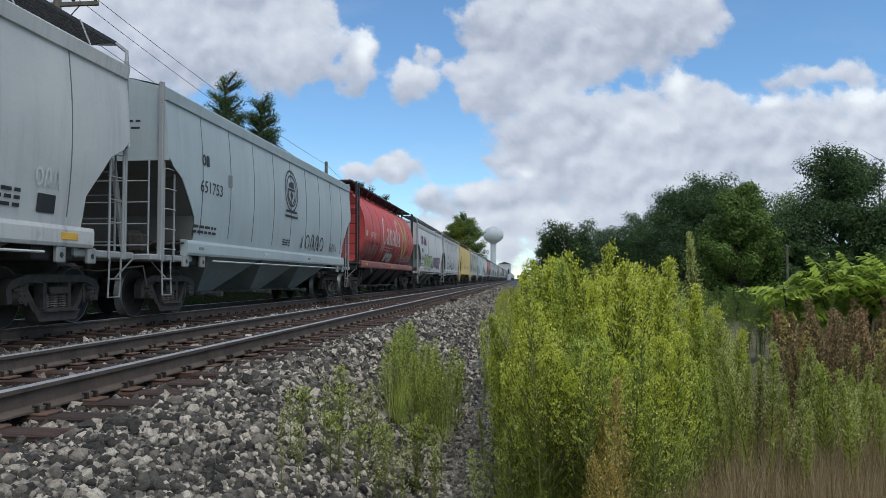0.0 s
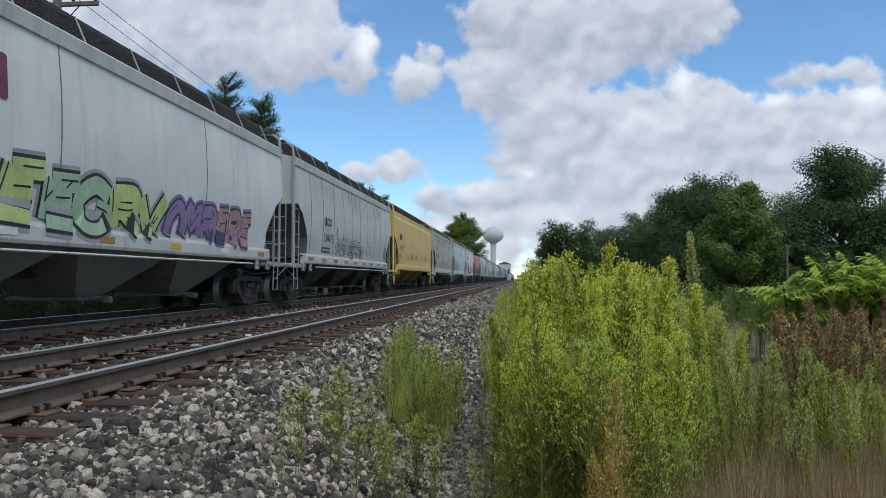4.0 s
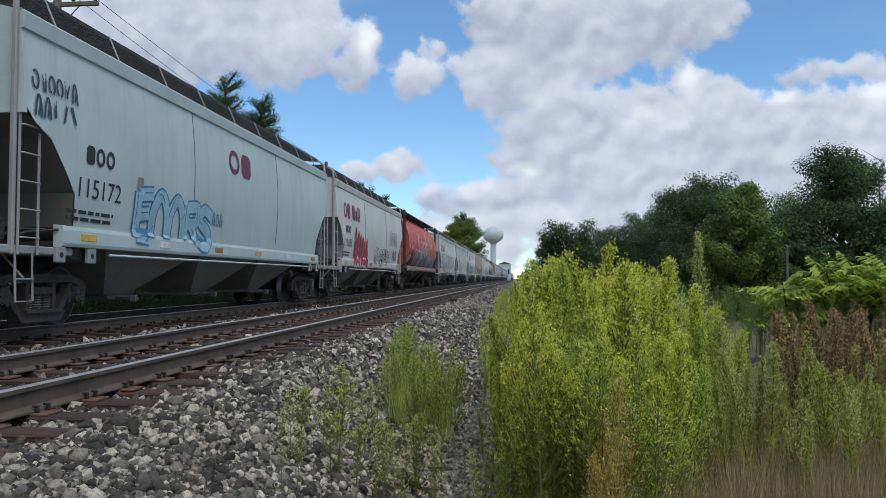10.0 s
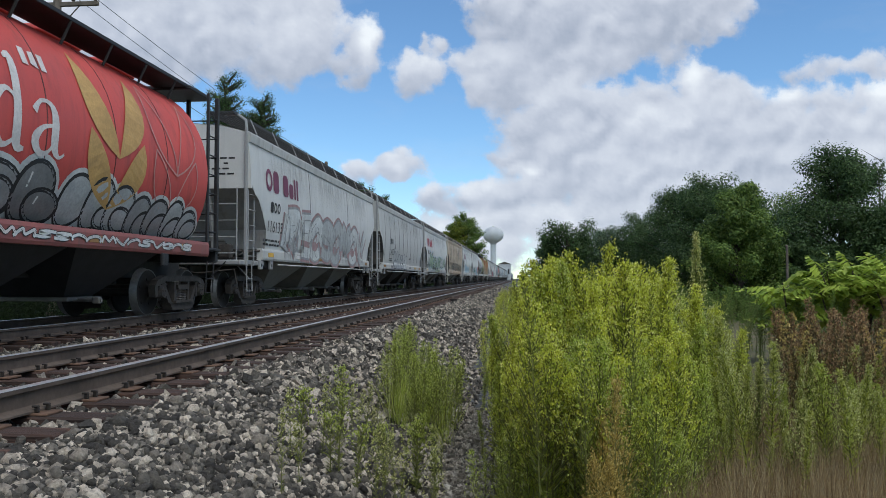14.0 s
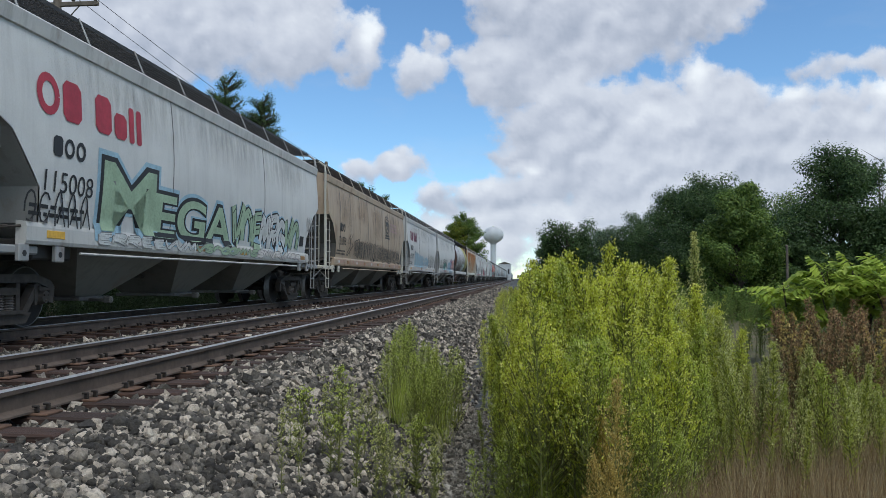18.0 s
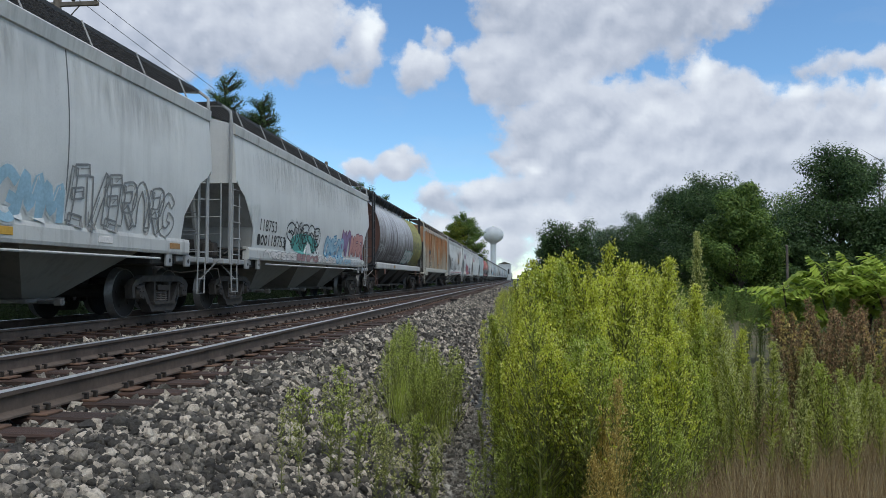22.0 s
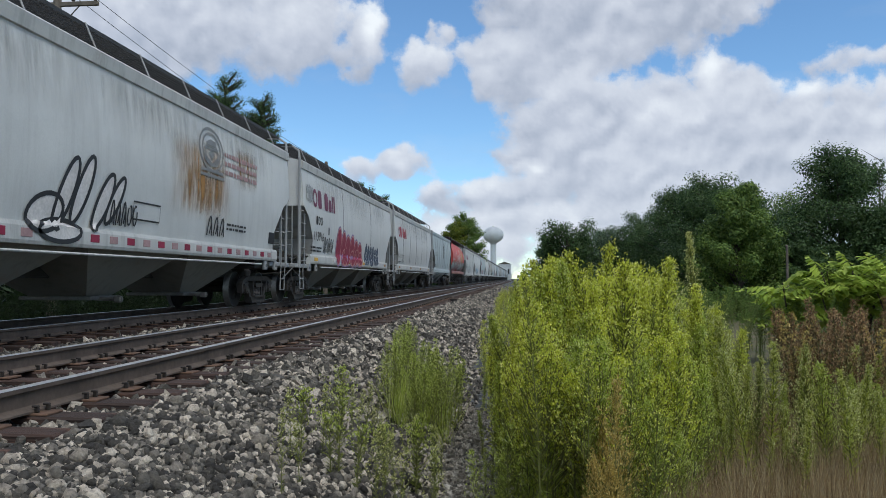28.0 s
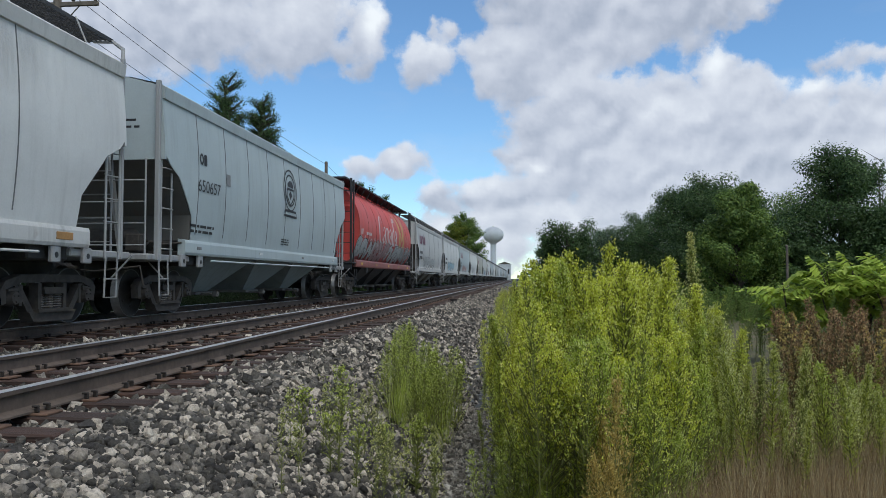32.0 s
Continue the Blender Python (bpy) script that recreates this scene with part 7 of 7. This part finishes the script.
def fence_post(px, top, depth, mat, label):
    p = ray(px, top, depth)
    t = thing("fence_post", label, "post", pose(p.x, p.y, ground_z(p.x)), "fence posts")
    h = p.z - ground_z(p.x)
    part("shaft", Geo().tube([(0, 0, 0), (0.01, 0, h)], 0.032, 8), mat, t)
    part("cap", Geo().lathe([(h, 0.036), (h + 0.03, 0.036), (h + 0.05, 0.0)], 8, (0, 0, 0), 2), mat, t)


fence_post(1392, 437, 20, M_POLE, "weathered grey post standing in the weeds")
fence_post(1105, 462, 24, M_BLACK, "dark slim post standing in the weeds")

# ---- distant things ----


def water_tower():
    p = ray(873, 415, 450)
    base = ground_z(p.x)
    t = thing("water_tower", "white single-pedestal water tower", "water tower", pose(p.x, p.y, base))
    zc = p.z - base
    prof = [(zc - 6.2, 1.7), (zc - 5.2, 2.2), (zc - 4.0, 4.2), (zc - 2.5, 5.6), (zc - 0.5, 6.15), (zc + 1.2, 5.9), (zc + 2.8, 4.7), (zc + 3.9, 2.9), (zc + 4.4, 1.0), (zc + 4.45, 0.0)]
    part("tank", Geo().lathe(prof, 40, (0, 0, 0), 2), M_WHITE, t, smooth=True)
    part("pedestal", Geo().lathe([(0, 3.4), (1.5, 2.2), (3, 1.8), (zc - 6.2, 1.7)], 24, (0, 0, 0), 2), M_WHITE, t, smooth=True)
    part("vent", Geo().lathe([(zc + 4.4, 0.5), (zc + 5.0, 0.5), (zc + 5.2, 0.0)], 10, (0, 0, 0), 2), M_WHITE, t)


water_tower()


def pole(x, y, h, drop):
    t = thing("utility_pole", "weathered wooden utility pole with a crossarm", "utility pole", pose(x, y, ground_z(x)), "utility poles")
    b = ground_z(x)
    part("shaft", Geo().tube([(0, 0, 0), (0, 0, h - b)], [0.16, 0.11], 10), M_POLE, t)
    part("crossarm", Geo().box((0, 0, h - b - drop), (2.6, 0.1, 0.13), 0.01), M_POLE, t)
    part("crossarm_brace", Geo().tube([(-0.7, 0.06, h - b - drop), (0, 0.09, h - b - drop - 0.7), (0.7, 0.06, h - b - drop)], 0.02, 5), M_POLE, t)
    for dx in (-1.2, -0.5, 0.5, 1.2):
        part("insulator", Geo().lathe([(h - b - drop + 0.06, 0.03), (h - b - drop + 0.13, 0.06), (h - b - drop + 0.19, 0.05), (h - b - drop + 0.25, 0.0)], 8, (dx, 0, 0), 2), M_SPIKE, t)


pole(-13.8, 21.2, 10.7, 1.75)
for i in range(2):
    pole(-13.8, 53 + 37 * i, 9.1 - 2.4 * i, 1.9)
for x, z0, z1 in ((-14.1, 9.83, 8.3), (-13.8, 10.05, 8.9), (-14.6, 9.2, 7.6)):
    wire = thing("overhead_wire", "thin black overhead wire along the line", "wire", None, "overhead wires")
    ends = [(-14.5, z0 + 0.2), (21.2, z0), (53, z1), (90, z1 - 2.4)]
    for (ya, za), (yb, zb) in zip(ends, ends[1:]):
        pts = [(x, ya + (yb - ya) * u / 8, za + (zb - za) * u / 8 - 0.3 * 4 * (u / 8) * (1 - u / 8)) for u in range(9)]
        part("span", Geo().tube(pts, 0.012, 4), M_WIRE, wire)

# ---- clouds ----


def coords_uv(nodes, links, vec, scale):
    mp = nodes.new("ShaderNodeMapping")
    mp.inputs["Scale"].default_value = scale
    links.new(vec, mp.inputs[0])
    return mp.outputs[0]


def cloud_layer():
    """A drifting sheet of broken cloud ahead, its cover thick in drawn banks and thin between them."""
    f = 784 / math.tan(radians(30.3))
    us = np.arange(-500, 2100, 7.0)
    vs = np.arange(-560, 506, 6.0)
    U, V = np.meshgrid(us, vs)

    def fbm(u, v, seed, octaves=5):
        out, amp = np.zeros_like(u), 1.0
        r = np.random.default_rng(seed)
        for _ in range(octaves):
            tab = r.uniform(-1, 1, (64, 64))
            iu, iv = np.floor(u).astype(int), np.floor(v).astype(int)
            fu, fv = u - iu, v - iv
            fu, fv = fu * fu * (3 - 2 * fu), fv * fv * (3 - 2 * fv)
            g = lambda a, b: tab[a % 64, b % 64]
            out += amp * ((g(iu, iv) * (1 - fu) + g(iu + 1, iv) * fu) * (1 - fv) + (g(iu, iv + 1) * (1 - fu) + g(iu + 1, iv + 1) * fu) * fv)
            u, v, amp = u * 2.03 + 7.1, v * 2.03 + 3.3, amp * 0.5
        return out
    # banks of cloud: middle, half sizes, thickness
    banks = [(250, -30, 350, 200, 1.3), (520, 70, 110, 105, 1.1), (615, 120, 38, 46, 0.9), (728, 148, 36, 32, 0.8), (748, 96, 16, 14, 0.5),
             (1045, 15, 235, 135, 1.3), (925, 130, 135, 85, 1.2), (1215, 300, 330, 150, 1.3), (1500, 290, 250, 125, 1.3), (1222, 172, 58, 48, 1.2),
             (1010, 240, 150, 100, 1.2), (850, 345, 110, 44, 1.1), (702, 300, 46, 22, 0.9), (636, 312, 36, 18, 0.9),
             (900, 420, 220, 56, 0.9), (1475, 135, 100, 34, 0.45), (900, -420, 1000, 260, 1.1), (-350, 380, 500, 200, 1.1)]
    heads = [(1222, 150, 46, 34), (918, 296, 26, 12), (634, 100, 26, 44), (1335, 168, 44, 18), (812, 330, 60, 20), (1540, 175, 36, 20)]
    n1 = fbm(U / 120, V / 90, 5)
    n2 = fbm(U / 46, V / 40, 9)
    puff = 1.0 - np.abs(fbm(U / 62, V / 52, 41, 5)) * 1.5
    wu, wv = U + 22 * fbm(U / 80, V / 80, 31, 4), V + 17 * fbm(U / 80, V / 80, 32, 4)
    cover = np.full(U.shape, -0.9)
    belly, share = np.zeros(U.shape), np.full(U.shape, 1e-3)
    for cu, cv, a, b, w in banks:
        d = np.sqrt(((wu - cu) / a) ** 2 + ((wv - cv) / b) ** 2)
        size = min(1.0, 0.5 + a / 300)
        c = np.clip((1.0 - d) * 2.0 * w * size, -0.9, 1.0)
        cover = np.maximum(cover, c)
        k = np.clip(c + 0.2, 0, 1) ** 2
        belly += k * np.clip((wv - cv) / b, -1, 1)
        share += k
    belly /= share
    dens = cover + 0.16 * n1 + 0.16 * n2 + 0.26 * (puff - 0.55)
    # tops face the sky's light, undersides are grey
    lit = np.roll(dens, -2, axis=0) - np.roll(dens, 2, axis=0) + 0.5 * (np.roll(puff, (-1, -1), (0, 1)) - np.roll(puff, (1, 1), (0, 1)))
    n3 = fbm(U / 210 + 3, V / 70 + 9, 21)
    bright = np.zeros(U.shape)
    for cu, cv, a, b in heads:
        bright = np.maximum(bright, np.clip(1.25 - np.sqrt(((wu - cu) / a) ** 2 + ((wv - cv) / b) ** 2), 0, 1))
    shade = np.clip(0.50 + 0.09 * n3 + 0.07 * n2 - 0.09 * belly + 0.22 * np.clip(lit, -0.5, 0.5) + 0.34 * bright + 0.10 * np.clip((V - 230) / 200, 0, 1), 0, 1)
    R = np.array(VIEW.to_3x3())
    ways = np.stack([(U - 784) / f, (441 - V) / f, -np.ones_like(U)], -1) @ R.T
    ways /= np.linalg.norm(ways, axis=-1, keepdims=True)
    s = np.minimum(400 / np.maximum(ways[..., 2], 1e-3), 4500)
    P = ways * s[..., None]
    me_geo = Geo()
    me_geo.sheet([list(map(tuple, row)) for row in P.tolist()])
    mat = bpy.data.materials.new("cloud")
    mat.use_nodes = True
    n, l = mat.node_tree.nodes, mat.node_tree.links
    n.clear()
    out = n.new("ShaderNodeOutputMaterial")
    uv = n.new("ShaderNodeUVMap")
    uv.uv_map = "sheet"
    at = n.new("ShaderNodeAttribute")
    at.attribute_name = "cover"
    ash = n.new("ShaderNodeAttribute")
    ash.attribute_name = "thick"
    d1 = noise_tex(n, l, uv.outputs[0], 20, 12, 0.64)
    ma = n.new("ShaderNodeMath")
    ma.operation = "MULTIPLY_ADD"
    l.new(d1, ma.inputs[0])
    ma.inputs[1].default_value = 1.1
    l.new(at.outputs["Fac"], ma.inputs[2])
    alpha = ramp(n, l, ma.outputs[0], [(0.44, (0, 0, 0)), (0.53, (0.30,) * 3), (0.62, (0.80,) * 3), (0.74, (0.97,) * 3)])
    veil = ramp(n, l, noise_tex(n, l, coords_uv(n, l, uv.outputs[0], (2.2, 7.0, 1)), 2.0, 8, 0.6), [(0.52, (0, 0, 0)), (0.78, (0.16,) * 3)])
    alpha = mix(n, l, 1.0, alpha, veil, "LIGHTEN")
    # thin edges are bright, thick bellies grey
    def madd(a, k, c):
        m = n.new("ShaderNodeMath")
        m.operation = "MULTIPLY_ADD"
        l.new(a, m.inputs[0])
        m.inputs[1].default_value = k
        if isinstance(c, float):
            m.inputs[2].default_value = c
        else:
            l.new(c, m.inputs[2])
        return m.outputs[0]
    tone = madd(ash.outputs["Fac"], 0.9, -0.28)
    tone = madd(noise_tex(n, l, uv.outputs[0], 9, 10, 0.6), 0.30, tone)
    tone = madd(noise_tex(n, l, uv.outputs[0], 36, 8, 0.6), 0.26, tone)
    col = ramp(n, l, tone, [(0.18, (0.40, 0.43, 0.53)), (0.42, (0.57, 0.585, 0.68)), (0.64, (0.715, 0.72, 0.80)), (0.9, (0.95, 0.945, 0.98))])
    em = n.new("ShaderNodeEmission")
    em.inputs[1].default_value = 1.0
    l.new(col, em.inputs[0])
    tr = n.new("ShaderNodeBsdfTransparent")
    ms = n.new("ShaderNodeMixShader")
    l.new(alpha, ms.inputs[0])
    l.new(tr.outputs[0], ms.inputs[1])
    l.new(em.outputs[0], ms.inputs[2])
    l.new(ms.outputs[0], out.inputs[0])
    me = me_geo.mesh("clouds", mat, True)
    for nm, arr in (("cover", dens * 0.5), ("thick", shade)):
        a = me.attributes.new(nm, "FLOAT", "POINT")
        a.data.foreach_set("value", arr.astype(np.float32).ravel())
    uvl = me.uv_layers.new(name="sheet")
    vi = np.empty(len(me.loops), dtype=np.int32)
    me.loops.foreach_get("vertex_index", vi)
    uvs = np.stack([U.ravel() / 1568, -V.ravel() / 1568], 1)[vi]
    uvl.data.foreach_set("uv", uvs.astype(np.float32).ravel())
    ob = new("cloud_layer", me)
    return tagged(ob, "broken white and grey cumulus drifting over blue sky", "clouds", kind="structure")


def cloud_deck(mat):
    """The same broken cover, unseen overhead and behind: its glow is added for neutral light, thin where the sun comes
    through.
    """
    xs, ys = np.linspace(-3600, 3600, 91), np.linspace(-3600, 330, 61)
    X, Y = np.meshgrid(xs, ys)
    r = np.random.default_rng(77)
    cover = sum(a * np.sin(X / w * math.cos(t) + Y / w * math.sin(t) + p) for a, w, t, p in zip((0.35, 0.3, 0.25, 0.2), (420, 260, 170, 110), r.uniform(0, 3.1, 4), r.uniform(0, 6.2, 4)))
    # opening cut so that this added sheet does not block the sun lamp
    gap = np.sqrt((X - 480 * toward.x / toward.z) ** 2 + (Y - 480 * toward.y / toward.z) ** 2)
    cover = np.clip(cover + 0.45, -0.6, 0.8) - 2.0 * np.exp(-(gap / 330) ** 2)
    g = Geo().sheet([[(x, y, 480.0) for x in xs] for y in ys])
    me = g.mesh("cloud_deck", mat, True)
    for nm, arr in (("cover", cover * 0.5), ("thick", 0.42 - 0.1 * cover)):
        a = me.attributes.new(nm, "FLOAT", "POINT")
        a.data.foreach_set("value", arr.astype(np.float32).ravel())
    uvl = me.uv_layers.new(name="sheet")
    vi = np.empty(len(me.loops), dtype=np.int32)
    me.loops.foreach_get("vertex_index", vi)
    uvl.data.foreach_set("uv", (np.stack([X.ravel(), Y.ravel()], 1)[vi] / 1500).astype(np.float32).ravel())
    return tagged(new("cloud_deck", me), "unseen broken cloud cover overhead, added for neutral light", "clouds", kind="structure")


CLOUDS = cloud_layer()
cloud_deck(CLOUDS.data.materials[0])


def motions():
    # the whole train rolls at an even pace towards and past the viewer
    for car in CARS.values():
        x, y, z = car.location
        walk(car, [(t, pose(x, y - SPEED * t, z)) for t in (0.0, 8.0, 16.0, 24.0, 32.0)])
    # wheels turn with it; wheelsets at the same place in their trucks share one action
    step = 1 / 30
    rows = []
    for k in range(961):
        t = min(32.0, k * step)
        rows.append((t, SPEED * t / 0.457))
    first = {}
    for w, s in WHEELSETS:
        if s not in first:
            walk(w, [(t, pose(0, s, 0.457, math.degrees(a) % 360, 0, 0)) for t, a in rows])
            first[s] = w
        else:
            w.rotation_mode = "QUATERNION"
            w.animation_data_create()
            w.animation_data.action = first[s].animation_data.action
            w.animation_data.action_slot = first[s].animation_data.action_slot
    # single stalks nod in the wind
    rng = random.Random(2)
    for t in SWAYING:
        m, ph, sp, k = t.matrix_basis.copy(), rng.uniform(0, 6.28), rng.uniform(1.3, 2.2), rng.uniform(0.8, 1.8)
        rows = []
        for i in range(54):
            s = 32.0 * i / 53
            rows.append((s, m @ pose(0, 0, 0, k * 0.6 * math.sin(sp * s * 1.3 + ph), k * (0.8 + math.sin(sp * s + ph)) * (0.7 + 0.3 * math.sin(0.4 * s + ph)))))
        walk(t, rows)
    walk(CLOUDS, [(t, pose(CLOUDS.location.x + 1.3 * t, -4.2 * t, 0)) for t in (0.0, 16.0, 32.0)])


motions()
